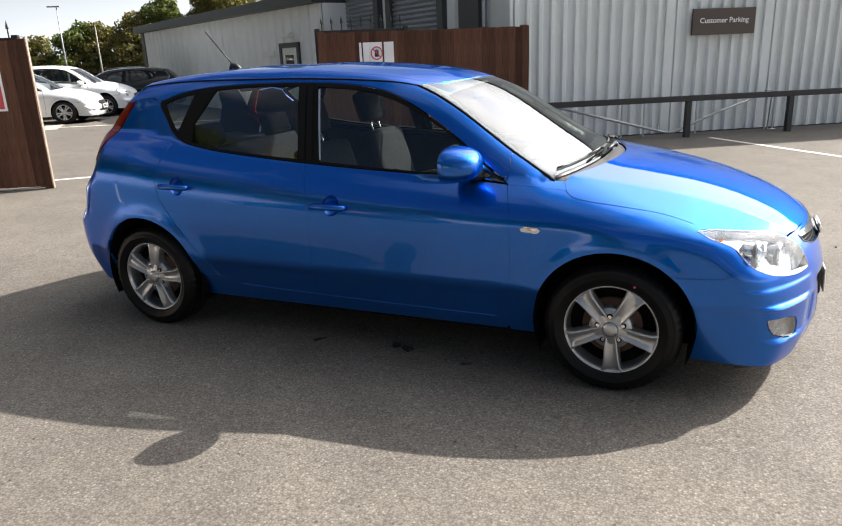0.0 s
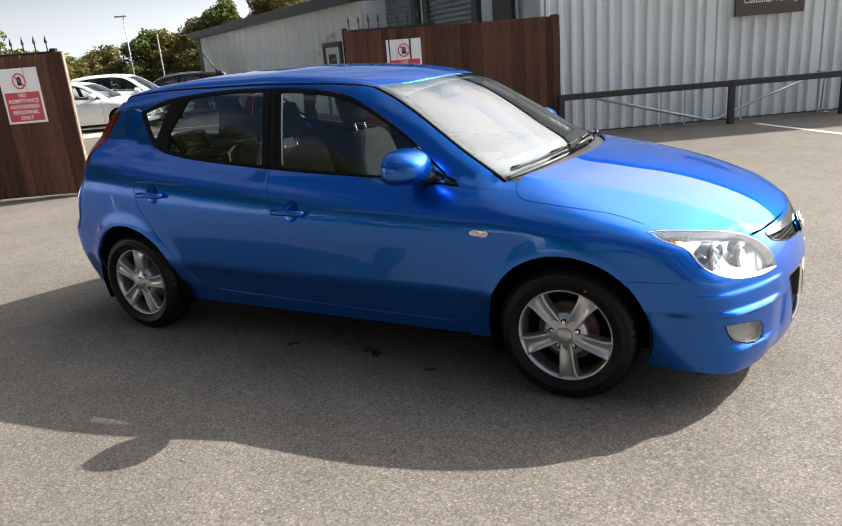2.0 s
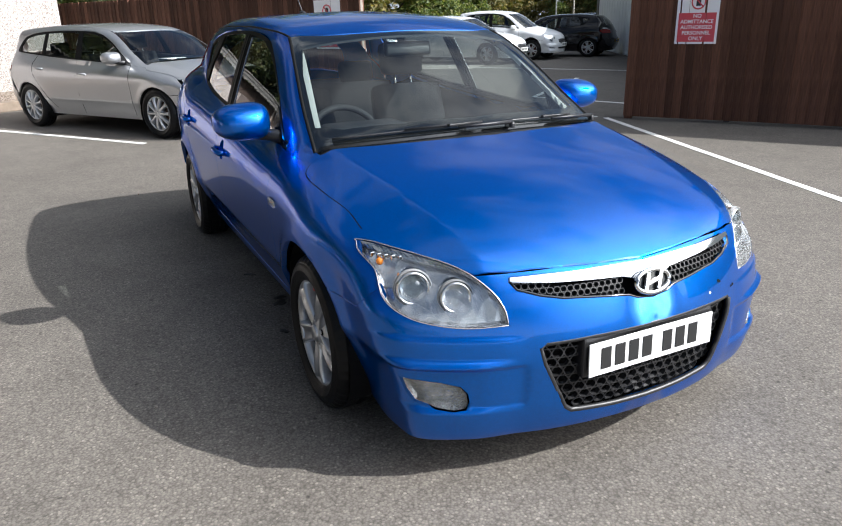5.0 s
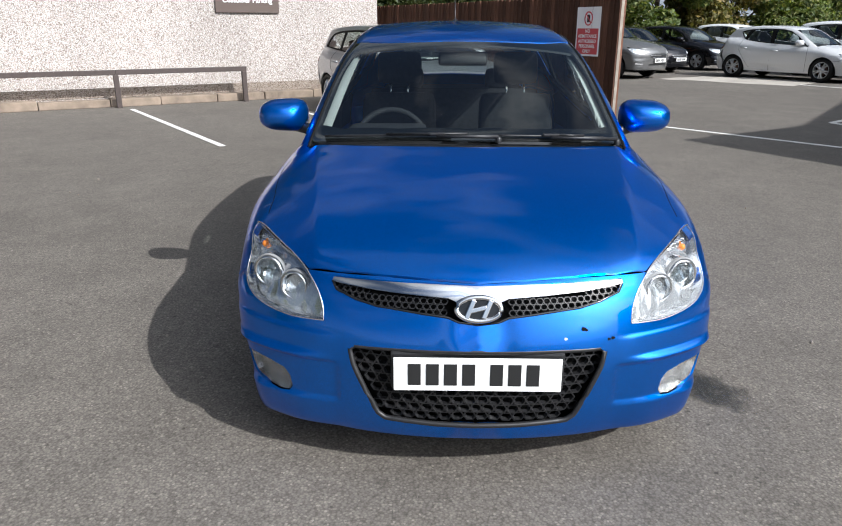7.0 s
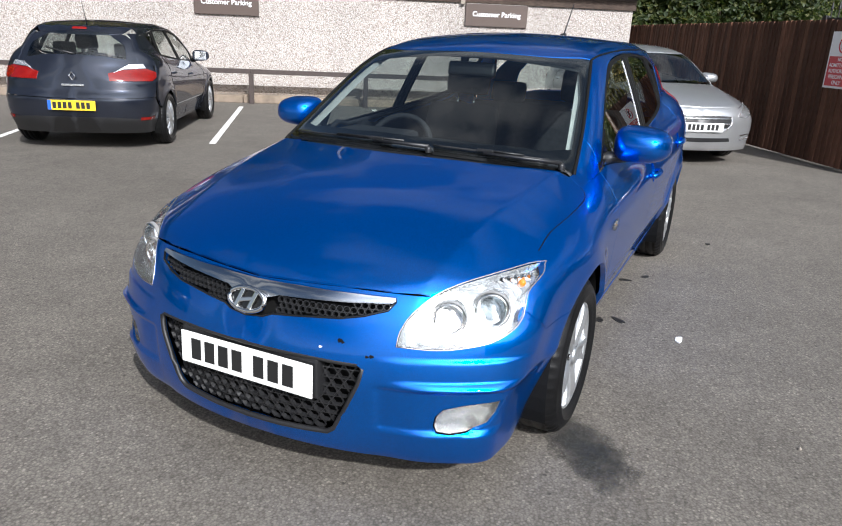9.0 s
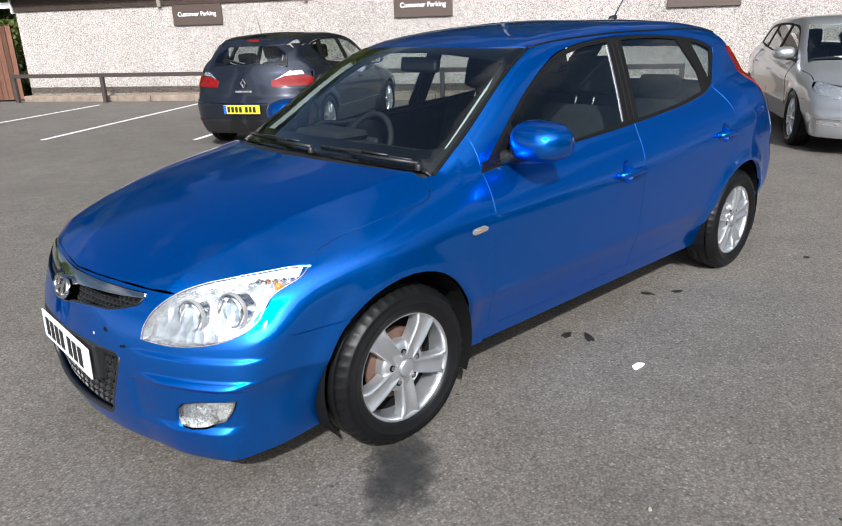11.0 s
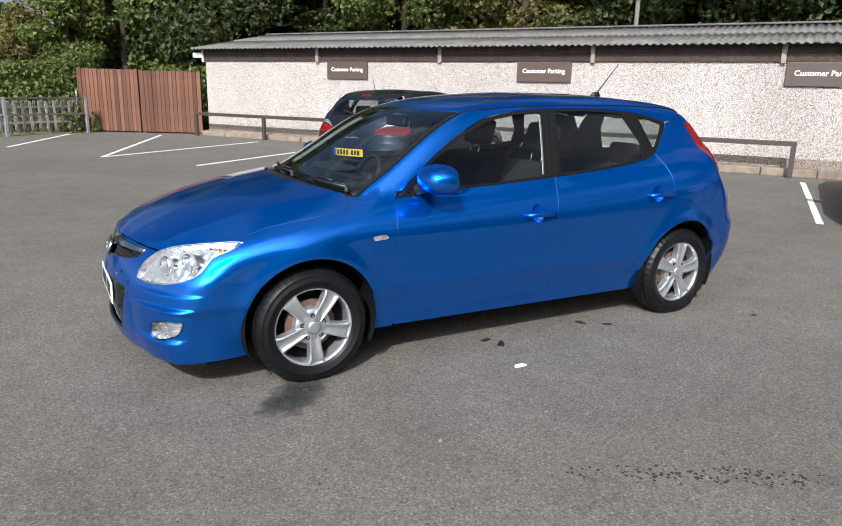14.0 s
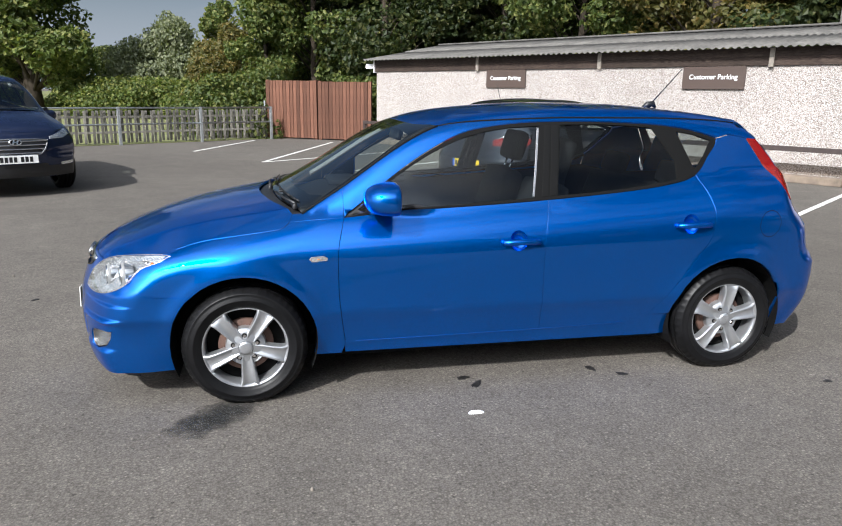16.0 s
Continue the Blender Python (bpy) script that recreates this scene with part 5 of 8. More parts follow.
def blue_hatchback():
    S = HATCH
    car = thing("hatchback_car", "blue metallic five-door hatchback with silver alloy wheels parked alone", "car")
    split = lambda line, x: ([p for p in line if p[0] >= x], [p for p in line if p[0] <= x])
    # seam between roof and side, from the windscreen's edge to the tail
    roof_y = table([0.31, 0.0, -0.5, -1.0, -1.45], [0.560, 0.575, 0.58, 0.575, 0.545], 0.05)
    rx = np.linspace(0.31, -1.45, 24)
    roof_edge = S.at_top(np.stack([rx, roof_y(rx)], 1))
    screen_side = spline([(1.03, 0.705), (0.80, 0.668), (0.55, 0.615), (0.31, 0.560)])
    ws_edge = S.at_top(np.array(screen_side))
    hood_side = S.at_side(np.array(HOODLINE))
    cowl_corner = hood_side[-1]
    pair = lambda a: [(p[0], p[2]) for p in a]
    tail_cut = [(-1.45, roof_edge[-1][2]), (-1.50, 1.300), (-1.575, 1.18), (-1.635, 1.06), (-1.685, 0.967), (-1.705, 0.955)]
    for s in (-1, 1):
        # doors
        bf, br = split(BELT, -0.245)
        sf, sr = split(SILL_T, -0.22)
        front = new("front_door")
        front.parent = car
        rear = new("rear_door")
        rear.parent = car
        panel(S, S.at_side, chain(bf, DOOR_B, sf[::-1], DOOR_F[::-1]), "door_skin", BLUE, front, s, holes=[cup_outline(-0.065, 0.797)], gap=0.0022)
        panel(S, S.at_side, chain([DOOR_B[0]], br, DOOR_R, sr[::-1], DOOR_B[::-1]), "door_skin", BLUE, rear, s, holes=[cup_outline(-1.04, 0.860)], gap=0.0022)
        for line, door in ((sf, front), (sr, rear)):
            q = S.at_side(np.array([(a, b + 0.014) for a, b in line if -0.72 < a < 0.81]))
            part("pressed_edge", tube(bmesh.new(), [Vector(a * (1, s, 1)) for a in q], 0.0026, 6, caps=False), BLUE, door, smooth=True)
        handle(front, S, -0.065, 0.797, s, BLUE)
        handle(rear, S, -1.04, 0.860, s, BLUE)
        # black window surround with the panes let in
        gf = np.array([(0.60, 0.957), (0.60, 1.078), (0.55, 1.112), (0.47, 1.163), (0.38, 1.213), (0.29, 1.258), (0.20, 1.294), (0.08, 1.328), (-0.05, 1.348), (-0.235, 1.360), (-0.165, 1.003), (0.15, 0.982), (0.40, 0.967)])
        gr = np.array([(-0.355, 1.366), (-0.55, 1.370), (-0.75, 1.363), (-0.895, 1.352), (-1.01, 1.180), (-1.01, 1.085), (-0.80, 1.053), (-0.55, 1.028), (-0.30, 1.012)])
        gq = np.array([(-1.045, 1.335), (-1.15, 1.318), (-1.255, 1.286), (-1.20, 1.212), (-1.135, 1.140), (-1.12, 1.150)])
        panel(S, S.at_side, chain(WTOP, WREAR, BELT[::-1]), "window_surround", SEAL, car, s, "black window surround", [gf, gr, gq], lift=-0.002, res=0.03)
        panel(S, S.at_side, gf, "window_pane", GLASS, front, s, "clear side window", gap=-0.004, thick=0, lift=-0.008)
        panel(S, S.at_side, gr, "window_pane", GLASS_REAR, rear, s, "tinted side window", gap=-0.004, thick=0, lift=-0.008)
        panel(S, S.at_side, gq, "quarter_pane", GLASS_REAR, car, s, "small tinted quarter window", gap=-0.004, thick=0, lift=-0.008, res=0.02)
        panel(S, S.at_side, np.array([(-0.262, 1.368), (-0.298, 1.368), (-0.245, 1.005), (-0.205, 1.002)]), "pillar_trim", PILLAR, car, s, lift=0.003)
        panel(S, S.at_side, np.array([(-0.303, 1.368), (-0.345, 1.366), (-0.292, 1.012), (-0.25, 1.005)]), "pillar_trim", PILLAR, car, s, lift=0.003)
        panel(S, S.at_side, np.array([(0.815, 0.922), (0.70, 1.005), (0.605, 1.072), (0.605, 0.948)]), "mirror_sail", GLOSS_BLACK, car, s, lift=0.004, gap=0)
        panel(S, S.at_side, np.array([(-0.222, 1.352), (-0.232, 1.352), (-0.170, 1.008), (-0.160, 1.008)]), "window_channel", SATIN, front, s, "thin silver window channel", lift=-0.004, thick=0.004, gap=0)
        # wing, sill, quarter, pillar
        brow = [(0.83, 0.918), (0.90, 0.914), (0.98, 0.908), (1.04, 0.903), (1.09, 0.898)]
        wing = chain(DOOR_F[::-1], brow, [p for p in HOODLINE[::-1] if p[1] < 0.893],
                     [(1.66, 0.765), (1.70, 0.735), (1.79, 0.697), (1.835, 0.645)], [(1.80, 0.60), (1.765, 0.573), (1.70, 0.568), (1.325 + 0.232, 0.572)],
                     arc(1.325, 0.312, ARCH, 48, 196), [(0.955, 0.213), (0.85, 0.213), (0.83, 0.266)])
        panel(S, S.at_side, wing, "front_wing", BLUE, car, s, thick=0.02, gap=0.0009, res=0.025)
        part("bonnet_seam", tube(bmesh.new(), [Vector((p[0], p[1] * s, p[2] - 0.006)) for p in hood_side], 0.0052, 6), SEAL, car, smooth=True)
        bl = S.at_side(np.array(brow))
        low_ws = [p for p in screen_side if p[0] > 0.83]
        corner = chain([(p[0], p[1]) for p in bl], [(p[0], p[1]) for p in hood_side if p[2] > 0.893], low_ws, [(0.83, 0.674)])
        panel(S, S.at_top, corner, "wing_corner", BLUE, car, s, res=0.025, gap=0.0)
        low_corner = S.at_side(np.array([(1.60, 0.66), (1.575, 0.585), (1.60, 0.545), (1.78, 0.545), (1.885, 0.585), (1.862, 0.634), (1.838, 0.656), (1.80, 0.672)]))
        panel(S, S.at_side, [(p[0], p[2]) for p in low_corner], "wing_tip", BLUE, car, s, res=0.025, gap=0.0, lift=-0.006, thick=0)
        sill = chain(SILL_T, [(-0.86, 0.335), (-0.972, 0.335)], arc(-1.325, 0.312, ARCH, 3, -17, 4), [(-0.93, 0.205), (0.83, 0.213)])
        panel(S, S.at_side, sill, "sill", BLUE, car, s, thick=0.03, lift=-0.007, gap=0.001)
        quarter = chain([(-0.86, 0.338)], DOOR_R[::-1][6:], WREAR[::-1], [(-1.38, 1.318)], tail_cut[1:], [(-1.72, 0.80), (-1.72, 0.62), (-1.655, 0.50)], arc(-1.325, 0.312, ARCH, 147 + 0, 5)[0:0],
                        [(-1.325 + ARCH * math.cos(radians(a)), 0.312 + ARCH * math.sin(radians(a))) for a in np.linspace(148, 5, 16)])
        panel(S, S.at_side, quarter, "rear_quarter", BLUE, car, s, thick=0.02)
        rail = chain([(p[0], p[2]) for p in ws_edge if p[0] <= 0.84], pair(roof_edge)[1:], [(-1.50, 1.300), (-1.38, 1.318)], WTOP[::-1])
        panel(S, S.at_side, rail, "roof_rail", BLUE, car, s)
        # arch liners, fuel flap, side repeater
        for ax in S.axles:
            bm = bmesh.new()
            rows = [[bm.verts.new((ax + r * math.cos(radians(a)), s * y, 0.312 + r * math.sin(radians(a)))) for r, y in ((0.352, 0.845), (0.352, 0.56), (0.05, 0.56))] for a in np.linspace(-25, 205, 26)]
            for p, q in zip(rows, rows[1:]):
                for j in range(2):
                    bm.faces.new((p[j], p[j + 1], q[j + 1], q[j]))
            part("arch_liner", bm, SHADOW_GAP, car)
        rep = panel(S, S.at_side, np.array([(1.018, 0.738), (1.002, 0.754), (0.94, 0.758), (0.914, 0.744), (0.918, 0.724), (1.0, 0.718)]), "side_repeater", GLASS_LAMP, car, s, "small clear side repeater", lift=0.010, thick=0.012, res=0.02)
        panel(S, S.at_side, np.array([(1.014, 0.738), (1.00, 0.751), (0.94, 0.755), (0.917, 0.743), (0.921, 0.727), (0.998, 0.721)]), "repeater_back", LAMP_BACK, rep, s, lift=0.004, thick=0, res=0.02)
        panel(S, S.at_side, np.array([(0.975, 0.742), (0.955, 0.742), (0.955, 0.734), (0.975, 0.734)]), "repeater_bulb", AMBER, rep, s, lift=0.007, thick=0, res=0.02)
        mirror_unit(car, s, BLUE)
    flap = [(-1.525 + 0.068 * math.cos(t), 0.847 + 0.072 * math.sin(t)) for t in np.linspace(0, math.tau, 25)[:-1]]
    ring = [(-1.525 + 0.071 * math.cos(t), 0.847 + 0.075 * math.sin(t)) for t in np.linspace(0, math.tau, 25)[:-1]]
    panel(S, S.at_side, ring, "fuel_flap_seam", SHADOW_GAP, car, 1, lift=0.0006, thick=0, gap=0, holes=[flap], res=0.02)
    panel(S, S.at_side, flap, "fuel_flap", BLUE, car, 1, lift=0.001, thick=0.004, res=0.02)

    # bonnet, roof, screens
    half = [(2.118, 0.0), (2.105, 0.15), (2.08, 0.30), (2.045, 0.44), (2.00, 0.548), (1.93, 0.605), (1.85, 0.660), (1.76, 0.718), (1.66, 0.776)] + [(p[0], p[1]) for p in hood_side[1:]]
    back = spline([(cowl_corner[0], cowl_corner[1]), (1.11, 0.62), (1.175, 0.45), (1.225, 0.22), (1.245, 0.0)])
    side1 = chain(half, back)
    bonnet = chain(side1, [(x, -y) for x, y in side1[::-1]])
    panel(S, S.at_top, bonnet, "bonnet", BLUE, car, gap=0.0018, res=0.02, thick=0.012)
    base = spline([(1.03, 0.705), (1.09, 0.56), (1.14, 0.36), (1.165, 0.15), (1.17, 0.0)])
    head = spline([(0.31, 0.560), (0.40, 0.40), (0.44, 0.20), (0.45, 0.0)])
    h = chain(base[::-1], screen_side, head)
    panel(S, S.at_top, chain(h, [(x, -y) for x, y in h[::-1]]), "windscreen_surround", GLOSS_BLACK, car, 1, "black windscreen border", lift=-0.003,
          holes=[chain([(0.46, -0.55), (0.485, -0.3), (0.495, 0.0), (0.485, 0.3), (0.46, 0.55)], [(0.62, 0.607), (0.92, 0.664)], [(0.985, 0.56), (1.05, 0.3), (1.075, 0.0), (1.05, -0.3), (0.985, -0.56)], [(0.92, -0.664), (0.62, -0.607)])], res=0.04, gap=0)
    panel(S, S.at_top, chain(h, [(x, -y) for x, y in h[::-1]]), "windscreen", GLASS_SCREEN, car, 1, "wide raked windscreen", thick=0, res=0.04, gap=0.006)
    cowl = chain(base, back[::-1])
    panel(S, S.at_top, chain(cowl[:len(base)], [(x, -y) for x, y in base[::-1]], [(x, -y) for x, y in back], back[::-1]), "scuttle", BLACK_PLASTIC, car, 1, "black scuttle below the windscreen", lift=-0.02, res=0.04)
    rr = [(p[0], p[1]) for p in roof_edge]
    tailrow = spline([(-1.45, 0.545), (-1.62, 0.46), (-1.70, 0.25), (-1.72, 0.0)])
    r1 = chain(head[::-1], rr, tailrow)
    panel(S, S.at_top, chain(r1, [(x, -y) for x, y in r1[::-1]]), "roof", BLUE, car, res=0.045)
    rg = [(0.80, 1.04), (0.5, 1.075), (0.0, 1.085), (-0.5, 1.075), (-0.80, 1.04), (-0.86, 1.20), (-0.70, 1.33), (0.0, 1.345), (0.70, 1.33), (0.86, 1.20)]
    panel(S, S.at_tail, rg, "rear_window", GLASS_REAR, car, 1, "tinted rear window", unit=0.65, thick=0.01)
    sp = [(-1.545, 0.0), (-1.535, 0.30), (-1.51, 0.45), (-1.565, 0.475), (-1.655, 0.42), (-1.715, 0.25), (-1.73, 0.0)]
    panel(S, S.at_top, chain(sp, [(x, -y) for x, y in sp[::-1]]), "roof_spoiler", BLUE, car, lift=0.005, thick=0.018, res=0.04)
    # tail: lamps, bumper and tailgate
    for s in (-1, 1):
        lamp = [(-1.505, 1.300), (-1.580, 1.18), (-1.640, 1.06), (-1.690, 0.970), (-1.71, 0.960), (-1.760, 0.985), (-1.718, 1.08), (-1.650, 1.19), (-1.565, 1.295)]
        panel(S, S.at_tail, [(0.78, 0.79), (1.12, 0.79), (1.12, 1.0), (1.06, 1.2), (1.0, 1.32), (0.72, 1.35), (0.80, 1.2), (0.76, 1.02)], "rear_pillar", BLUE, car, s, lift=-0.005, unit=0.7, res=0.04, thick=0, gap=0)
        panel(S, S.at_side, [(-1.44, 1.36), (-1.50, 1.296), (-1.62, 1.296), (-1.60, 1.345)], "roof_corner", BLUE, car, s, gap=0, lift=-0.002, res=0.03)
        panel(S, S.at_side, lamp, "tail_light", RED_LENS, car, s, "tall red tail light", lift=0.004, res=0.03)
        panel(S, S.at_side, [(-1.66, 0.962), (-1.72, 0.945), (-1.80, 0.985), (-1.87, 0.95), (-1.80, 0.80), (-1.725, 0.80)], "lower_quarter", BLUE, car, s)
    bump = chain([(1.15, 0.205), (1.155, 0.32), (1.17, 0.43), (1.205, 0.50), (1.165, 0.57), (1.125, 0.62), (1.12, 0.81), (0.9, 0.81), (0.55, 0.62), (0.0, 0.61), (-0.55, 0.62), (-0.9, 0.81), (-1.12, 0.81), (-1.125, 0.62), (-1.165, 0.57), (-1.205, 0.50), (-1.17, 0.43), (-1.155, 0.32), (-1.15, 0.205)])
    panel(S, S.at_tail, bump, "rear_bumper", BLUE, car, 1, unit=0.8, res=0.05)
    gate = chain([(0.55, 0.63), (0.86, 0.80), (0.80, 1.02), (0.5, 1.06), (0, 1.07), (-0.5, 1.06), (-0.80, 1.02), (-0.86, 0.80), (-0.55, 0.63)])
    panel(S, S.at_tail, gate, "tailgate", BLUE, car, 1, unit=0.75, res=0.05)

    # front: bumper, lamps, grilles
    hl = [(2.100, 0.487, 0.557), (2.085, 0.490, 0.600), (2.052, 0.512, 0.655), (1.995, 0.555, 0.698), (1.93, 0.603, 0.730), (1.85, 0.660, 0.752), (1.77, 0.712, 0.767), (1.70, 0.755, 0.773), (1.652, 0.79, 0.768),
          (1.665, 0.805, 0.750), (1.70, 0.812, 0.731), (1.79, 0.807, 0.695), (1.835, 0.797, 0.650), (1.855, 0.788, 0.628), (1.90, 0.768, 0.597), (1.96, 0.703, 0.568), (2.04, 0.600, 0.552)]
    up, lo = S.at_top(np.array([p[:2] for p in hl[2:9]])), S.at_side(np.array([(p[0], p[2]) for p in hl[9:13]]))
    hl = hl[:2] + [tuple(p) for p in up] + [tuple(p) for p in lo] + hl[13:]
    HL = to_nose(hl)
    grille = [(0.0, 0.687), (0.20, 0.690), (0.40, 0.690), (0.545, 0.688), (0.545, 0.676), (0.520, 0.655), (0.44, 0.635), (0.36, 0.622), (0.20, 0.610), (0.105, 0.602), (0.07, 0.590), (0.0, 0.583)]
    grille_full = chain(grille, mirror_flat(grille))
    lower = [(0.0, 0.500), (0.25, 0.498), (0.420, 0.492), (0.440, 0.480), (0.425, 0.430), (0.38, 0.335), (0.345, 0.265), (0.32, 0.247), (0.15, 0.238), (0.0, 0.236)]
    lower_full = chain(lower, mirror_flat(lower))
    fog = to_nose([(1.925, 0.752, 0.388), (1.965, 0.705, 0.388), (2.00, 0.655, 0.382), (2.035, 0.610, 0.368), (2.050, 0.597, 0.345), (2.052, 0.592, 0.308), (2.047, 0.599, 0.292), (2.03, 0.632, 0.288), (2.00, 0.675, 0.294), (1.962, 0.730, 0.314), (1.940, 0.748, 0.350)])
    inner = HL[3::-1]
    under = [HL[0]] + HL[:12:-1]
    hoodfront = [(math.atan2(y, x - 1.3), z) for x, y, z in S.at_top(np.array([(2.118, 0.0), (2.105, 0.15), (2.08, 0.30), (2.045, 0.44), (1.998, 0.55)]))]
    # the arch edge in the nose's plane: the angle of each arch point seen from the mapping's axis
    archpts = S.at_side(np.array([(1.325 + ARCH * math.cos(radians(a)), 0.312 + ARCH * math.sin(radians(a))) for a in np.linspace(47, -24, 13)]))
    archline = [(math.atan2(p[1], p[0] - 1.3), p[2]) for p in archpts]
    seam = S.at_side(np.array([(1.835, 0.648), (1.80, 0.60), (1.765, 0.573), (1.70, 0.568), (1.56, 0.570)]))
    seamline = [(math.atan2(p[1], p[0] - 1.3), p[2]) for p in seam]
    hb = chain(hoodfront, inner[1:], under[1:], seamline[1:], archline[1:], [(1.0, 0.166), (0.6, 0.166), (0.3, 0.174), (0.0, 0.178)])
    full = chain(hb, mirror_flat([tuple(p) for p in hb]))
    panel(S, S.at_nose, full, "front_bumper", BLUE, car, 1, holes=[grille_full, lower_full, fog, mirror_flat(fog)], unit=0.78, res=0.013, thick=0.02)
    panel(S, S.at_nose, [(-0.95, 0.125), (-0.95, 0.185), (0.95, 0.185), (0.95, 0.125)], "air_dam", BLACK_PLASTIC, car, 1, "black lower lip", unit=0.8, res=0.05, lift=-0.030)
    # bumper core, grille and intake backs: near-black sheets for the shade inside openings
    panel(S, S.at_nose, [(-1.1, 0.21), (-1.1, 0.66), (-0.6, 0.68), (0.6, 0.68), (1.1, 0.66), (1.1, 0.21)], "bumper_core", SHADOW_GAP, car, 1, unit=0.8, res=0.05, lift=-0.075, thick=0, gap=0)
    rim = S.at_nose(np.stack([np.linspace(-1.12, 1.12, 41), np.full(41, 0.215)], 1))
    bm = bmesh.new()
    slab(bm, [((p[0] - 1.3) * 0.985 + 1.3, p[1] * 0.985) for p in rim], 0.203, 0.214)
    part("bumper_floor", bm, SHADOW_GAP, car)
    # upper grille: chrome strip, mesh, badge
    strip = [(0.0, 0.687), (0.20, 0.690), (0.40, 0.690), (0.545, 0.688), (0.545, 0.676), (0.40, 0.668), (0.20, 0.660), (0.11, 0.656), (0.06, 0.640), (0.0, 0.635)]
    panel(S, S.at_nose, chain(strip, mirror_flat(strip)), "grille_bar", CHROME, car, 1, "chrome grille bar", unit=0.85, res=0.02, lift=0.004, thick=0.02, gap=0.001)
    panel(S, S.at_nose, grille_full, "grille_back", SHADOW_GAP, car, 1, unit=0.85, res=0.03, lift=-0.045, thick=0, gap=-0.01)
    for sg in (1, -1):
        cell = [(a * sg, b) for a, b in [(0.12, 0.655), (0.20, 0.657), (0.40, 0.664), (0.53, 0.672), (0.52, 0.655), (0.44, 0.637), (0.36, 0.624), (0.20, 0.613), (0.12, 0.608)]]
        honeycomb(car, S, cell, "grille_mesh", 4, 17, 0.606, 0.672, 0.11 * sg, 0.54 * sg, 0.012)
        lip = [(0.0, 0.583), (0.07, 0.590), (0.105, 0.602), (0.20, 0.610), (0.36, 0.622), (0.44, 0.635), (0.520, 0.655), (0.545, 0.678)]
        pts = S.at_nose(np.array([(a * sg, b) for a, b in lip]))
        part("grille_lip", tube(bmesh.new(), [Vector(p) for p in pts], 0.004, 8), GLOSS_BLACK, car, "thin black lip", True)
    p = S.at_nose(np.array([[0.0, 0.634]]))[0]
    oval_badge(car, pose(p[0] + 0.012, 0, 0.632, 0, 0, 90) @ pose(0, 0, 0, -18, 0, 0))
    # lower grille
    panel(S, S.at_nose, lower_full, "intake_back", SHADOW_GAP, car, 1, unit=0.85, res=0.05, lift=-0.07, thick=0, gap=-0.02)
    honeycomb(car, S, lower_full, "intake_mesh", 8, 20, 0.236, 0.50, -0.44, 0.44, 0.028)
    rim = S.at_nose(densify(lower_full, 0.03))
    part("intake_rim", tube(bmesh.new(), [Vector(q) - Vector((0.008, 0, 0)) for q in rim], 0.009, 8, True), BLACK_PLASTIC, car, smooth=True)
    p = S.at_nose(np.array([[0.0, 0.42]]))[0]
    number_plate(car, pose(2.200, 0, 0.424, 0, 0, 90) @ pose(0, 0, 0, -2, 0, 0), PLATE_WHITE)
    part("plate_bracket", boxed((2.08, -0.27, 0.36), (2.190, 0.27, 0.495), 0.01), BLACK_PLASTIC, car)
    # headlamps and fog lamps
    for s in (-1, 1):
        ROUND = np.array(spline(HL + HL[:1], 5)[:-1])
        lamp = panel(S, S.at_nose, ROUND, "headlight", GLASS_LAMP, car, s, "clear wraparound headlight with silver reflectors", unit=0.8, res=0.025, lift=0.002, thick=0.010, gap=0.002)
        panel(S, S.at_nose, ROUND, "lamp_bowl", LAMP_BACK, lamp, s, "silver reflector bowl", unit=0.8, res=0.03, lift=-0.036, thick=-0.035, gap=0.003)
        edge = S.at_nose(ROUND)
        part("lamp_seal", tube(bmesh.new(), [Vector((q[0], q[1] * s, q[2])) for q in edge], 0.0022, 6, True), SATIN, lamp, "thin silver edge", True)
        for (x, y, z), r, mat in (((1.978, 0.600, 0.628), 0.046, GLASS_LAMP), ((1.893, 0.702, 0.648), 0.050, PROJECTOR)):
            c = Vector((x, y * s, z))
            m = look(c, c + Vector((1, 0.30 * s, 0.05)))  # looks out of the car
            m = m @ pose(0, 0, 0, 90, 0, 0)
            part("lamp_ring", lathe(bmesh.new(), [(r * 0.84, 0.02), (r * 0.88, -0.004), (r * 0.94, -0.009), (r * 1.02, -0.009), (r * 1.08, 0.004), (r * 1.10, 0.05)], 32), CHROME, lamp, "chrome lamp ring", True, m)
            part("lamp_groove", lathe(bmesh.new(), [(r * 1.10, 0.010), (r * 1.11, -0.002), (r * 1.18, -0.001), (r * 1.19, 0.012)], 32), GROOVE, lamp, "grey groove round the lamp", True, m)
            part("lamp_lens", lathe(bmesh.new(), [(0.0005, -0.014), (r * 0.3, -0.013), (r * 0.55, -0.007), (r * 0.74, 0.006), (r * 0.76, 0.02)], 28), mat, lamp, smooth=True, m=m)
            part("lamp_cup", lathe(bmesh.new(), [(0.0005, 0.045), (r * 0.5, 0.035), (r * 0.76, 0.018)], 28), CHROME, lamp, smooth=True, m=m)
        for k in range(5):
            q = S.at_nose(np.array(to_nose([(1.80 - k * 0.022, 0.712 + k * 0.013, 0.742)])))[0]
            n = S.normal(q[None])[0]
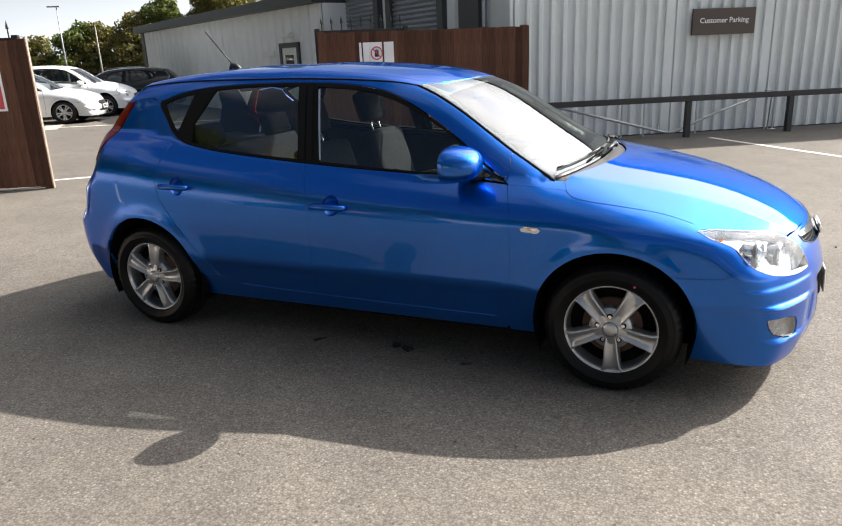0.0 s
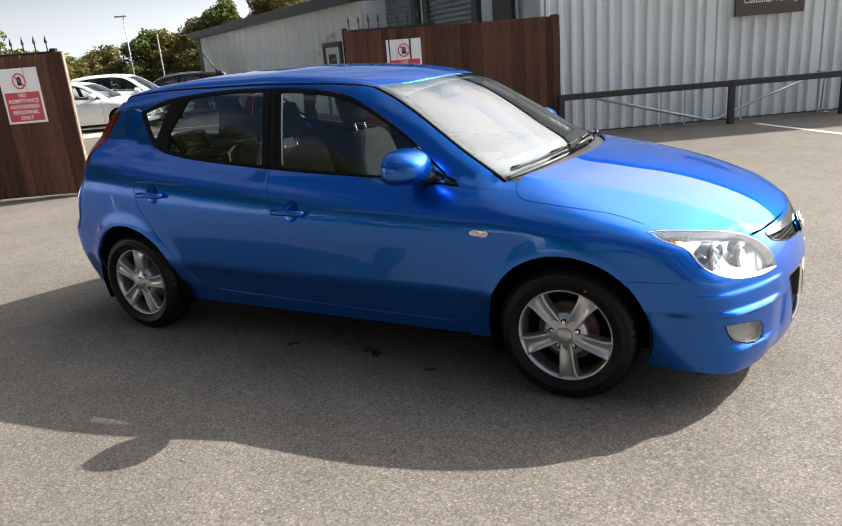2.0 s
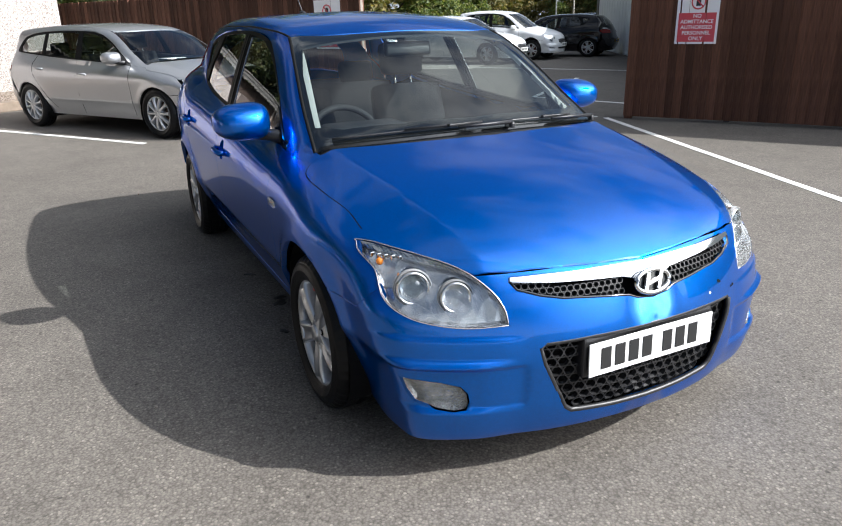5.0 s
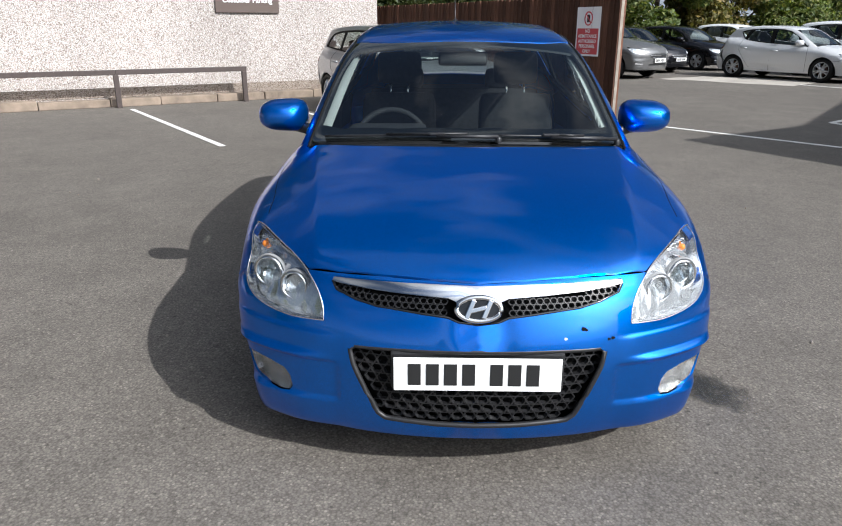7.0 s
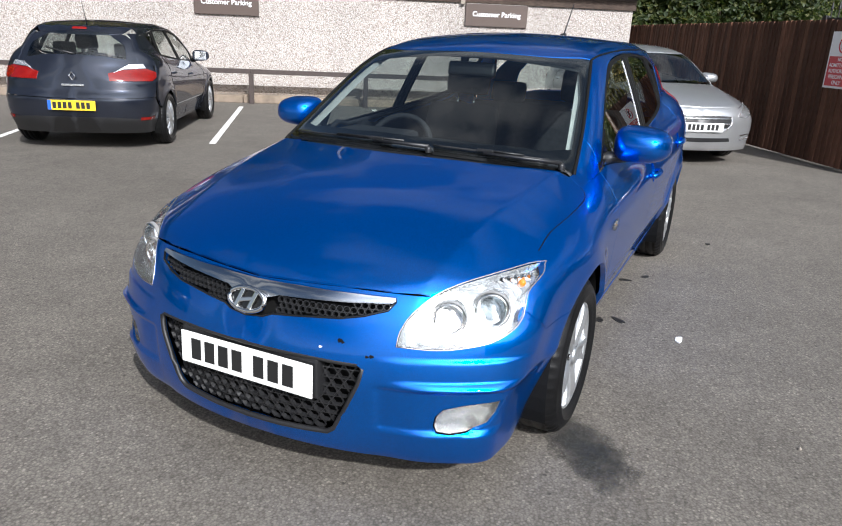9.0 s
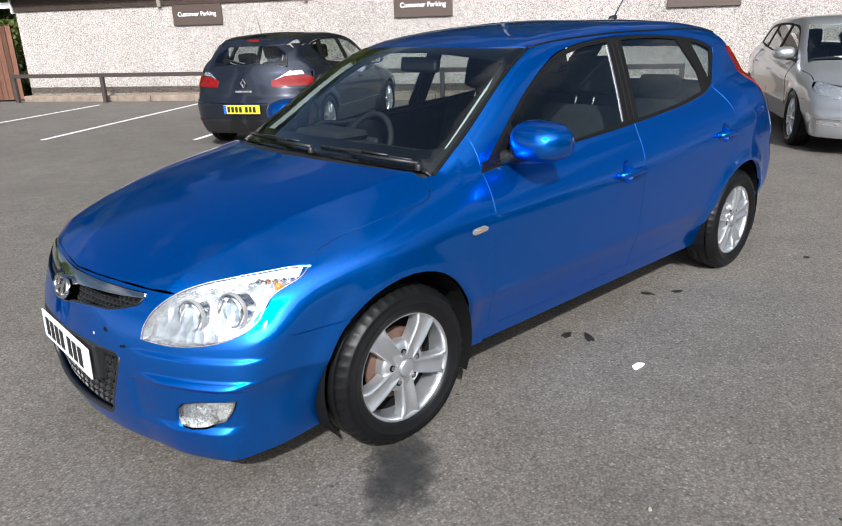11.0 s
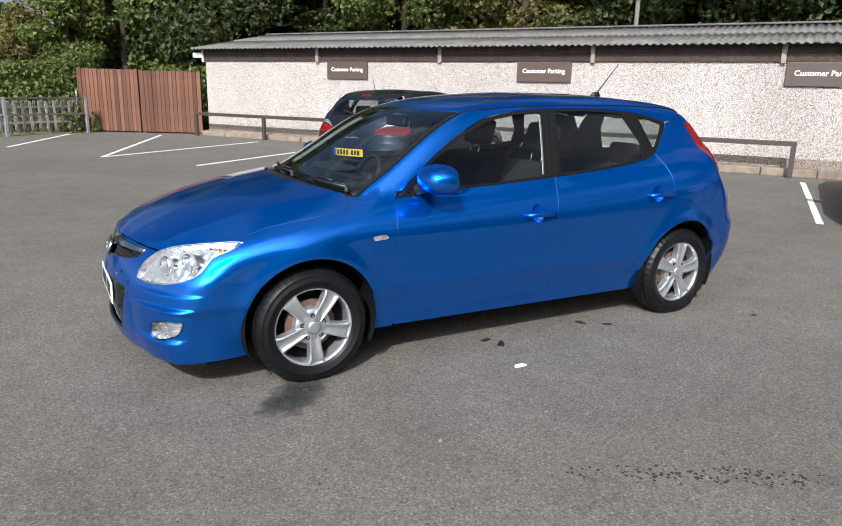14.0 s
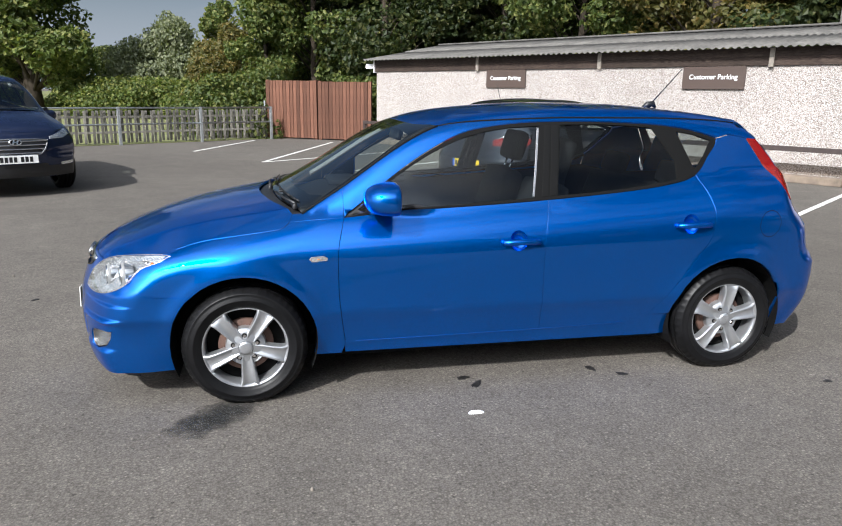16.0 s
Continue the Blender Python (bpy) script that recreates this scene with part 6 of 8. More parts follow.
            part("lamp_flute", boxed((-0.009, -0.009, -0.010), (0.009, 0.009, 0.010), 0.004), CHROME, lamp, m=pose(*(q - n * 0.035) * (1, s, 1)))
        q = S.at_nose(np.array(to_nose([(1.76, 0.765, 0.728)])))[0]
        n = S.normal(q[None])[0]
        bm = bmesh.new()
        bmesh.ops.create_uvsphere(bm, u_segments=16, v_segments=10, radius=0.012)
        part("indicator_bulb", bm, AMBER, lamp, "amber indicator bulb", True, pose(*(q - n * 0.035) * (1, s, 1)))
        flamp = panel(S, S.at_nose, fog, "fog_lamp", GLASS_LAMP, car, s, "clear front fog lamp", unit=0.8, res=0.02, lift=-0.004, thick=0.02)
        panel(S, S.at_nose, fog, "fog_bowl", FOG_BACK, flamp, s, unit=0.8, res=0.02, lift=-0.026, thick=-0.02, gap=0.002)
        c = Vector((1.965, 0.665 * s, 0.338))
        part("fog_lens", lathe(bmesh.new(), [(0.0005, -0.014), (0.020, -0.012), (0.038, -0.002), (0.043, 0.004), (0.046, 0.002), (0.047, 0.02)], 28), SATIN, flamp, smooth=True, m=look(c, c + Vector((1, 0.45 * s, 0))) @ pose(0, 0, 0, 90, 0, 0))
    # wipers, aerial
    foot = table([-0.70, -0.56, -0.36, -0.15, 0.0, 0.15, 0.36, 0.56, 0.70], [1.03, 1.09, 1.14, 1.165, 1.17, 1.165, 1.14, 1.09, 1.03], 0.02)
    over = lambda ys, dx, dz: [Vector(v) + Vector((0, 0, dz)) for v in S.at_top(np.array([(foot(y) + dx, y) for y in ys]))]
    for y0, y1, pivot, joint in ((-0.63, -0.07, 0.13, -0.13), (0.13, 0.60, 0.66, 0.36)):
        w = part("wiper", tube(bmesh.new(), over((pivot, (pivot + joint) / 2, joint), 0.012, 0.022), [0.009, 0.007, 0.006], 8), BLACK_PLASTIC, car, "black wiper arm", True)
        part("wiper_blade", tube(bmesh.new(), over(np.linspace(y0, y1, 11), -0.035, 0.008), 0.0050, 6), BLACK_PLASTIC, w, smooth=True)
        part("wiper_link", tube(bmesh.new(), over(((joint + pivot) / 2, joint, (y0 + y1) / 2), -0.022, 0.020), 0.005, 6), BLACK_PLASTIC, w, smooth=True)
        part("wiper_joint", boxed((-0.010, -0.035, -0.006), (0.010, 0.035, 0.006), 0.004), BLACK_PLASTIC, w, m=Matrix.Translation(over((joint,), -0.015, 0.022)[0]))
        part("wiper_pivot", lathe(bmesh.new(), [(0.0005, -0.009), (0.010, -0.008), (0.013, 0.0), (0.013, 0.016)], 16), BLACK_PLASTIC, w, smooth=True, m=Matrix.Translation(over((pivot,), 0.014, 0.014)[0]) @ pose(0, 0, 0, -90, 0, 0))
    a = S.at_top(np.array([[-1.22, 0.0]]))[0]
    ae = part("aerial", tube(bmesh.new(), [(a[0] - 0.01, 0, a[2] + 0.02), (a[0] - 0.215, 0, a[2] + 0.245)], [0.005, 0.0032], 8), BLACK_PLASTIC, car, "slanted black roof aerial", True)
    part("aerial_base", tube(bmesh.new(), [(a[0] + 0.04, 0, a[2] + 0.002), (a[0] + 0.005, 0, a[2] + 0.02), (a[0] - 0.03, 0, a[2] + 0.028), (a[0] - 0.05, 0, a[2] + 0.004)], [0.010, 0.022, 0.018, 0.008], 10), BLACK_PLASTIC, ae, smooth=True)
    # roof ditches, near-black inner shell that paints the shade behind the panels
    for s in (-1, 1):
        part("roof_ditch", tube(bmesh.new(), [Vector((p[0], p[1] * s, p[2] - 0.002)) for p in roof_edge], 0.006, 6), SEAL, car, smooth=True)
        part("screen_seal", tube(bmesh.new(), [Vector((p[0], p[1] * s, p[2] - 0.003)) for p in ws_edge], 0.008, 6), SEAL, car, smooth=True)
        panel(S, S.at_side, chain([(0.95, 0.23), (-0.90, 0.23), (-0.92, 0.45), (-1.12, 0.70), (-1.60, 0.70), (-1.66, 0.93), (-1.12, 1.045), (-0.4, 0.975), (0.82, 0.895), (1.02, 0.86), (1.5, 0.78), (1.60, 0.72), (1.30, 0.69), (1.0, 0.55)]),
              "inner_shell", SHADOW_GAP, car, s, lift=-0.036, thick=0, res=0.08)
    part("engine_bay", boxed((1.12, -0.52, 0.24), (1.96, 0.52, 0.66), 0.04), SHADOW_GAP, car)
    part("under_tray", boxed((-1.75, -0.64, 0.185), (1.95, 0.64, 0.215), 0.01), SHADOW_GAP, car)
    lining = [(0.28, 0.0), (0.28, 0.42), (0.0, 0.52), (-1.2, 0.52), (-1.5, 0.45), (-1.58, 0.0)]
    panel(S, S.at_top, chain(lining, [(x, -y) for x, y in lining[::-1]]), "headlining", LINING, car, 1, "pale headlining", lift=-0.035, thick=0, res=0.08)
    # pale pillar linings behind the windscreen's edges
    for s in (-1, 1):
        panel(S, S.at_top, [(0.93, 0.69), (0.62, 0.628), (0.42, 0.585), (0.42, 0.535), (0.62, 0.575), (0.93, 0.638)], "pillar_lining", LINING, car, s, "pale pillar lining", lift=-0.030, thick=0.02, res=0.04)
    for s in (-1, 1):
        q = S.at_side(np.array([p for p in BELT if p[0] < 0.80]))
        n = S.normal(q)
        part("belt_trim", tube(bmesh.new(), [Vector(a * (1, s, 1)) for a in q - n * 0.024], 0.014, 6), DASH, car, smooth=True)
        panel(S, S.at_side, [(0.78, 0.90), (0.4, 0.94), (-0.2, 0.98), (-0.8, 1.03), (-1.05, 1.06), (-1.05, 0.55), (-0.8, 0.45), (0.78, 0.45)], "door_card", DASH, car, s, "dark inner door trim", lift=-0.05, thick=0, res=0.08)
    for a, b, r in ((0.366, 0.560, 0.006), (0.375, 0.556, 0.004), (0.470, 0.523, 0.005), (0.455, 0.521, 0.004), (0.30, 0.535, 0.004)):
        panel(S, S.at_nose, [(a + r * 1.6 * math.cos(q), b + r * math.sin(q) * (1 + 0.3 * math.cos(3 * q))) for q in np.linspace(0, math.tau, 10)[:-1]], "paint_chip", SHADOW_GAP if a > 0.31 else SCUFF, car, 1, "small paint chip", lift=0.0012, thick=0, gap=0, res=0.01, unit=0.85)
    cabin(car)
    for s in (-1, 1):
        for x, spin in ((1.325, 32), (-1.325, 11 if s < 0 else 7)):
            w = wheel(car, x, 0.770 * s, spin, "five", 0.972, True)
            if s < 0 and x > 0:
                part("paint_spot", lathe(bmesh.new(), [(0.0005, -0.108), (0.005, -0.1075), (0.006, -0.104)], 10), NOTICE_RED, w, "small red paint spot on the tyre", m=pose(0.244 * math.cos(radians(98)), 0, 0.244 * math.sin(radians(98))))
    return car


DARK_LENS = make_glass("dark_lamp_lens", (0.35, 0.38, 0.42), 1.0)
PROJECTOR = make_glass("projector_lens", (0.70, 0.74, 0.76), 1.0)
blue_hatchback()


# ---- other parked cars ----
ESTATE = Shape(
    top=table([2.24, 2.16, 2.10, 2.00, 1.80, 1.60, 1.40, 1.22, 1.14, 1.00, 0.44, 0.20, -0.10, -0.40, -0.80, -1.20, -1.60, -1.85, -1.95, -2.02, -2.06],
              [0.58, 0.69, 0.74, 0.785, 0.85, 0.90, 0.94, 0.972, 0.99, 1.06, 1.36, 1.42, 1.455, 1.47, 1.47, 1.458, 1.435, 1.40, 1.34, 1.10, 0.86], 0.02),
    plan=HATCH.plan, low=HATCH.low, belt=table([1.2, 0.8, -0.26, -1.0, -1.3, -1.8], [0.93, 0.945, 0.99, 1.02, 1.04, 1.06], 0.08),
    cab=table([1.0, 0.5, 0.0, -0.5, -1.0, -1.3, -1.7, -2.0], [0.725, 0.755, 0.768, 0.773, 0.77, 0.76, 0.735, 0.69], 0.06),
    nose=table([0.12, 0.16, 0.20, 0.30, 0.42, 0.50, 0.60, 0.66, 0.72, 0.80, 1.0], [2.10, 2.15, 2.18, 2.205, 2.215, 2.215, 2.20, 2.18, 2.14, 2.08, 1.95], 0.015),
    tail=table([0.15, 0.2, 0.4, 0.6, 0.7, 0.9, 1.1, 1.4], [-1.98, -2.02, -2.08, -2.085, -2.07, -2.05, -2.02, -1.93], 0.02), axles=(1.325, -1.325), fog=0.012)
SEAM = [(-0.245, 0.985), (-0.20, 0.784), (-0.205, 0.50), (-0.22, 0.25)]


def warp_car(car, front, back, wide, high, lift=0.0):
    """Stretches a car's skin: ahead of and behind its middle, in width and in height."""
    done = set()
    for o in car.children_recursive:
        if o.type != "MESH" or o.name.startswith(("tyre", "rim", "brake", "wheel", "centre", "nut", "plate", "number")) or o.data in done:
            continue
        done.add(o.data)
        for v in o.data.vertices:
            x, y, z = v.co
            v.co = (x * (front if x > 0 else back), y * wide, lift + z * high)


def plain_car(name, label, paint, m, S=HATCH, front=1.0, back=1.0, wide=1.0, high=1.0, lift=0.0, rim="ten", wheel_scale=1.03, lamp=None, grille=None, bars=0,
              plate_z=0.43, estate=False, seats=True, rails=None, low_trim=None):
    """A parked car: skin, panes, lamps, grille, plates and wheels."""
    car = thing(name, label, "car", m, "parked cars")
    roof_y = table([0.31, 0.0, -0.5, -1.0, -1.45], [0.560, 0.575, 0.58, 0.575, 0.56 if estate else 0.545], 0.05)
    end = -1.80 if estate else -1.45
    rx = np.linspace(0.31, end, 22)
    edge = S.at_top(np.stack([rx, roof_y(np.maximum(rx, -1.6)) - (0.02 if estate else 0)], 1))
    screen = spline([(1.03, 0.705), (0.80, 0.668), (0.55, 0.615), (0.31, 0.560)])
    ws = S.at_top(np.array(screen))
    hood = S.at_side(np.array(HOODLINE))
    pair = lambda a: [(p[0], p[2]) for p in a]
    brow = [(0.83, 0.918), (0.90, 0.914), (0.98, 0.908), (1.04, 0.903), (1.09, 0.898)]
    if estate:
        wtop = spline([(0.83, 0.918), (0.58, 1.095), (0.40, 1.21), (0.22, 1.295), (0.08, 1.335), (-0.10, 1.36), (-0.54, 1.375), (-0.98, 1.372), (-1.35, 1.35), (-1.58, 1.30)])
        wrear = spline([(-1.58, 1.30), (-1.66, 1.22), (-1.72, 1.12), (-1.70, 1.085)])
        belt = spline([(0.83, 0.918), (0.45, 0.950), (-0.18, 0.985), (-0.80, 1.02), (-1.30, 1.055), (-1.70, 1.085)])
        tailcut = [(-1.80, 1.36), (-1.86, 1.20), (-1.88, 1.05), (-1.84, 0.90), (-1.76, 0.80)]
        panes = [([(0.60, 0.957), (0.60, 1.062), (0.38, 1.20), (0.20, 1.275), (0.0, 1.32), (-0.235, 1.34), (-0.175, 1.003)], GLASS), ([(-0.33, 1.345), (-0.7, 1.348), (-1.02, 1.34), (-1.0, 1.055), (-0.30, 1.012)], GLASS_REAR),
                 ([(-1.09, 1.335), (-1.35, 1.315), (-1.54, 1.275), (-1.64, 1.16), (-1.62, 1.10), (-1.08, 1.065)], GLASS_REAR)]
    else:
        wtop, wrear, belt = WTOP, WREAR, BELT
        tailcut = [(-1.50, 1.300), (-1.555, 1.18), (-1.60, 1.06), (-1.66, 0.965), (-1.72, 0.80)]
        panes = [([(0.60, 0.957), (0.60, 1.078), (0.38, 1.213), (0.20, 1.294), (-0.05, 1.348), (-0.235, 1.360), (-0.175, 1.003)], GLASS), ([(-0.345, 1.366), (-0.75, 1.363), (-0.895, 1.352), (-1.01, 1.180), (-1.01, 1.085), (-0.30, 1.012)], GLASS_REAR),
                 ([(-1.045, 1.335), (-1.255, 1.286), (-1.20, 1.212), (-1.125, 1.140)], GLASS_REAR)]
    A = ARCH
    for s in (-1, 1):
        skin = chain(belt[::-1], brow, [p for p in HOODLINE[::-1] if p[1] < 0.893], [(1.70, 0.74), (1.80, 0.68), (1.80, 0.60), (1.74, 0.575), (1.557, 0.572)], arc(1.325, 0.312, A, 48, 196), [(0.955, 0.213), (-0.93, 0.213)],
                     arc(-1.325, 0.312, A, -16, 148), [(-1.655, 0.50), (-1.72, 0.62)], tailcut[::-1], [(-1.38, 1.318)] if not estate else [], wrear)
        panel(S, S.at_side, skin, "body_side", paint, car, s, res=0.06, thick=0.02)
        panel(S, S.at_side, chain(wtop, wrear, belt[::-1]), "window_surround", SEAL, car, s, holes=[np.array(p) for p, _ in panes], lift=-0.002, res=0.05)
        for p, g in panes:
            panel(S, S.at_side, p, "window_pane", g, car, s, "tinted side window", gap=-0.004, thick=0, lift=-0.008, res=0.08)
        panel(S, S.at_side, chain([(p[0], p[2]) for p in ws if p[0] <= 0.84], pair(edge)[1:], tailcut[:1] if estate else [(-1.50, 1.300), (-1.38, 1.318)], wtop[::-1]), "roof_rail", paint, car, s, res=0.05)
        bl = S.at_side(np.array(brow))
        panel(S, S.at_top, chain([(p[0], p[1]) for p in bl], [(p[0], p[1]) for p in hood if p[2] > 0.893], [p for p in screen if p[0] > 0.83], [(0.83, 0.674)]), "wing_corner", paint, car, s, res=0.05, gap=0)
        for line in (SEAM, DOOR_F, [p for p in DOOR_R if p[1] > 0.30]):
            q = S.at_side(np.array(line))
            n = S.normal(q)
            part("door_seam", tube(bmesh.new(), [Vector((*(a * (1, s, 1)),)) for a in q - n * 0.0015], 0.004, 5), SHADOW_GAP, car)
        handle_at = ((-0.065, 0.80), (-1.02, 0.86))
        for x, z in handle_at:
            q = S.at_side(np.array([[x, z]]))[0]
            part("door_handle", tube(bmesh.new(), [(x - 0.09, q[1] * s, z), (x, (q[1] + 0.03) * s, z + 0.004), (x + 0.09, q[1] * s, z)], 0.013, 8), paint, car, smooth=True)
        for a in S.axles:
            bm = bmesh.new()
            rows = [[bm.verts.new((a + r * math.cos(radians(t)), s * y, 0.312 + r * math.sin(radians(t)))) for r, y in ((A, 0.84), (A, 0.5), (0.05, 0.5))] for t in np.linspace(-25, 205, 20)]
            for p, q in zip(rows, rows[1:]):
                for j in range(2):
                    bm.faces.new((p[j], p[j + 1], q[j + 1], q[j]))
            part("arch_liner", bm, SHADOW_GAP, car)
        panel(S, S.at_side, [(0.815, 0.922), (0.605, 1.072), (0.605, 0.948)], "mirror_sail", BLACK_PLASTIC, car, s, lift=0.004, gap=0)
        mirror_unit(car, s, paint)
    half = [(2.118, 0.0), (2.08, 0.30), (2.045, 0.44), (2.00, 0.548), (1.85, 0.660), (1.66, 0.776)] + [(p[0], p[1]) for p in hood[1:]]
    rearline = spline([tuple(hood[-1][:2]), (1.11, 0.62), (1.175, 0.45), (1.225, 0.22), (1.245, 0.0)])
    side1 = chain(half, rearline)
    mir = lambda a: chain(a, [(x, -y) for x, y in a[::-1]])
    panel(S, S.at_top, mir(side1), "bonnet", paint, car, gap=0.003, res=0.06)
    base = spline([(1.03, 0.705), (1.09, 0.56), (1.14, 0.36), (1.17, 0.0)])
    head = spline([(0.31, 0.560), (0.40, 0.40), (0.44, 0.20), (0.45, 0.0)])
    panel(S, S.at_top, mir(chain(base[::-1], screen, head)), "windscreen", GLASS, car, 1, "raked windscreen", thick=0, res=0.07, gap=0.006)
    panel(S, S.at_top, mir(chain(rearline[::-1], base)), "scuttle", BLACK_PLASTIC, car, lift=-0.015, res=0.06)
    tl = spline([(end, edge[-1][1]), (end - 0.10, 0.42), (end - 0.14, 0.0)]) if estate else spline([(-1.45, 0.545), (-1.62, 0.46), (-1.70, 0.25), (-1.72, 0.0)])
    panel(S, S.at_top, mir(chain(head[::-1], [(p[0], p[1]) for p in edge], tl)), "roof", paint, car, res=0.07)
    # tail
    rg = [(0.80, 1.04), (0.5, 1.075), (0.0, 1.085), (-0.5, 1.075), (-0.80, 1.04), (-0.86, 1.20), (-0.70, 1.33), (0.0, 1.345), (0.70, 1.33), (0.86, 1.20)]
    panel(S, S.at_tail, rg, "rear_window", GLASS_REAR, car, 1, "tinted rear window", unit=0.65, thick=0.01)
    if not estate:
        hood_back = [(1.12, 0.79), (1.12, 1.0), (1.07, 1.2), (1.0, 1.31), (0.75, 1.36), (0.4, 1.375), (0.0, 1.38)]
        panel(S, S.at_tail, chain(hood_back, mirror_flat(hood_back), [(-0.9, 0.79), (0.9, 0.79)]), "tail_shell", paint, car, 1, unit=0.7, res=0.05, lift=-0.006, thick=0, gap=0, holes=[np.array(rg)])
    bump = [(1.12, 0.205), (1.12, 0.50), (1.02, 0.62), (0.55, 0.61), (0.0, 0.60), (-0.55, 0.61), (-1.02, 0.62), (-1.12, 0.50), (-1.12, 0.205)]
    panel(S, S.at_tail, bump, "rear_bumper", paint, car, unit=0.8, res=0.06)
    panel(S, S.at_tail, [(1.05, 0.62), (1.08, 0.80), (0.80, 1.04), (0.0, 1.08), (-0.80, 1.04), (-1.08, 0.80), (-1.05, 0.62), (0.0, 0.605)], "tailgate", paint, car, unit=0.75, res=0.06)
    for s in (-1, 1):
        if estate:
            panel(S, S.at_side, [(-1.80, 1.35), (-1.87, 1.20), (-1.885, 1.05), (-1.85, 0.90), (-1.76, 0.80), (-1.90, 0.80), (-1.97, 0.95), (-1.96, 1.15), (-1.88, 1.34)], "rear_corner", paint, car, s)
        panel(S, S.at_tail, [(0.50, 0.80), (0.50, 0.885), (0.70, 0.925), (1.02, 0.94), (1.13, 0.90), (1.10, 0.84), (1.02, 0.80)], "tail_light", RED_LENS, car, s, "red tail light", unit=0.75, lift=0.006, res=0.04)
        panel(S, S.at_tail, [(0.56, 0.885), (0.72, 0.928), (1.02, 0.942), (1.0, 0.995), (0.80, 0.985)], "tail_light_clear", LAMP_BACK, car, s, "clear tail light part", unit=0.75, lift=0.006, res=0.04)
        panel(S, S.at_side, [(-1.452, 1.335), (-1.505, 1.300), (-1.56, 1.18), (-1.605, 1.06), (-1.665, 0.968), (-1.79, 0.985), (-1.76, 1.08), (-1.69, 1.20), (-1.60, 1.325)] if not estate else [(-1.78, 0.86), (-1.78, 0.96), (-1.93, 0.98), (-1.97, 0.88)],
              "rear_pillar", RED_LENS if estate else paint, car, s, res=0.04, lift=0.003)
    # nose
    seam = S.at_side(np.array([(1.80, 0.66), (1.80, 0.60), (1.74, 0.573), (1.56, 0.570)]))
    archpts = S.at_side(np.array([(1.325 + A * math.cos(radians(a)), 0.312 + A * math.sin(radians(a))) for a in np.linspace(47, -17, 10)]))
    flat = lambda q: [(math.atan2(p[1], p[0] - 1.3), p[2]) for p in q]
    hf = flat(S.at_top(np.array([(2.118, 0.0), (2.08, 0.30), (2.045, 0.44), (1.998, 0.55), (1.85, 0.66), (1.72, 0.738)])))
    hb = chain(hf, flat(seam), flat(archpts)[1:], [(1.0, 0.196), (0.5, 0.188), (0.0, 0.192)])
    panel(S, S.at_nose, chain(hb, mirror_flat([tuple(p) for p in hb])), "front_bumper", paint, car, unit=0.78, res=0.06, thick=0.02)
    lamp = lamp or [(0.58, 0.60), (0.60, 0.66), (0.75, 0.705), (1.02, 0.735), (1.10, 0.725), (1.05, 0.68), (0.92, 0.615), (0.75, 0.585)]
    for s in (-1, 1):
        l = panel(S, S.at_nose, lamp, "headlight", LAMP_BACK, car, s, "clear headlight", unit=0.8, res=0.03, lift=0.003, thick=0.01)
        panel(S, S.at_nose, lamp, "lamp_glass", GLASS_LAMP, l, s, unit=0.8, res=0.05, lift=0.010, thick=0.005)
        c = np.mean(np.array(lamp), 0)
        q = S.at_nose(c[None])[0]
        n = S.normal(q[None])[0]
        cc = Vector(q * (1, s, 1))
        part("lamp_lens", lathe(bmesh.new(), [(0.0005, -0.008), (0.03, -0.006), (0.045, 0.0), (0.05, 0.01)], 20), DARK_LENS, l, smooth=True, m=look(cc, cc + Vector(n * (1, s, 1))) @ pose(0, 0, 0, 90, 0, 0))
        fogp = [(0.62, 0.36), (0.86, 0.375), (0.86, 0.335), (0.64, 0.315)]
        panel(S, S.at_nose, fogp, "fog_lamp", LAMP_BACK, car, s, "front fog lamp", unit=0.8, res=0.03, lift=0.002)
    grille = grille or [(0.0, 0.60), (0.30, 0.60), (0.42, 0.575), (0.38, 0.50), (0.25, 0.455), (0.0, 0.45)]
    g = chain(grille, mirror_flat(grille))
    gp = panel(S, S.at_nose, g, "grille", BLACK_PLASTIC, car, 1, "black grille", unit=0.85, res=0.04, lift=0.004)
    zlo, zhi = min(p[1] for p in grille), max(p[1] for p in grille)
    for i in range(bars):
        z = zlo + (zhi - zlo) * (i + 0.6) / (bars + 0.2)
        fs = [f for f in np.linspace(-0.6, 0.6, 61) if inside(g, np.array([[f, z]]))[0]]
        if len(fs) > 3:
            q = S.at_nose(np.stack([np.array(fs), np.full(len(fs), z)], 1))
            part("grille_slat", tube(bmesh.new(), [Vector(p) + Vector((0.006, 0, 0)) for p in q], 0.008, 6), CHROME, gp, "chrome slat", True)
    if rails:
        q = S.at_nose(densify(np.array(g), 0.05))
        part("grille_frame", tube(bmesh.new(), [Vector(p) + Vector((0.005, 0, 0)) for p in q], 0.009, 6, True), CHROME, gp, "chrome grille frame", True)
    low = [(0.0, 0.36), (0.42, 0.36), (0.45, 0.31), (0.0, 0.30)]
    panel(S, S.at_nose, chain(low, mirror_flat(low)), "lower_intake", BLACK_PLASTIC, car, 1, "black lower intake", unit=0.85, res=0.05, lift=0.003)
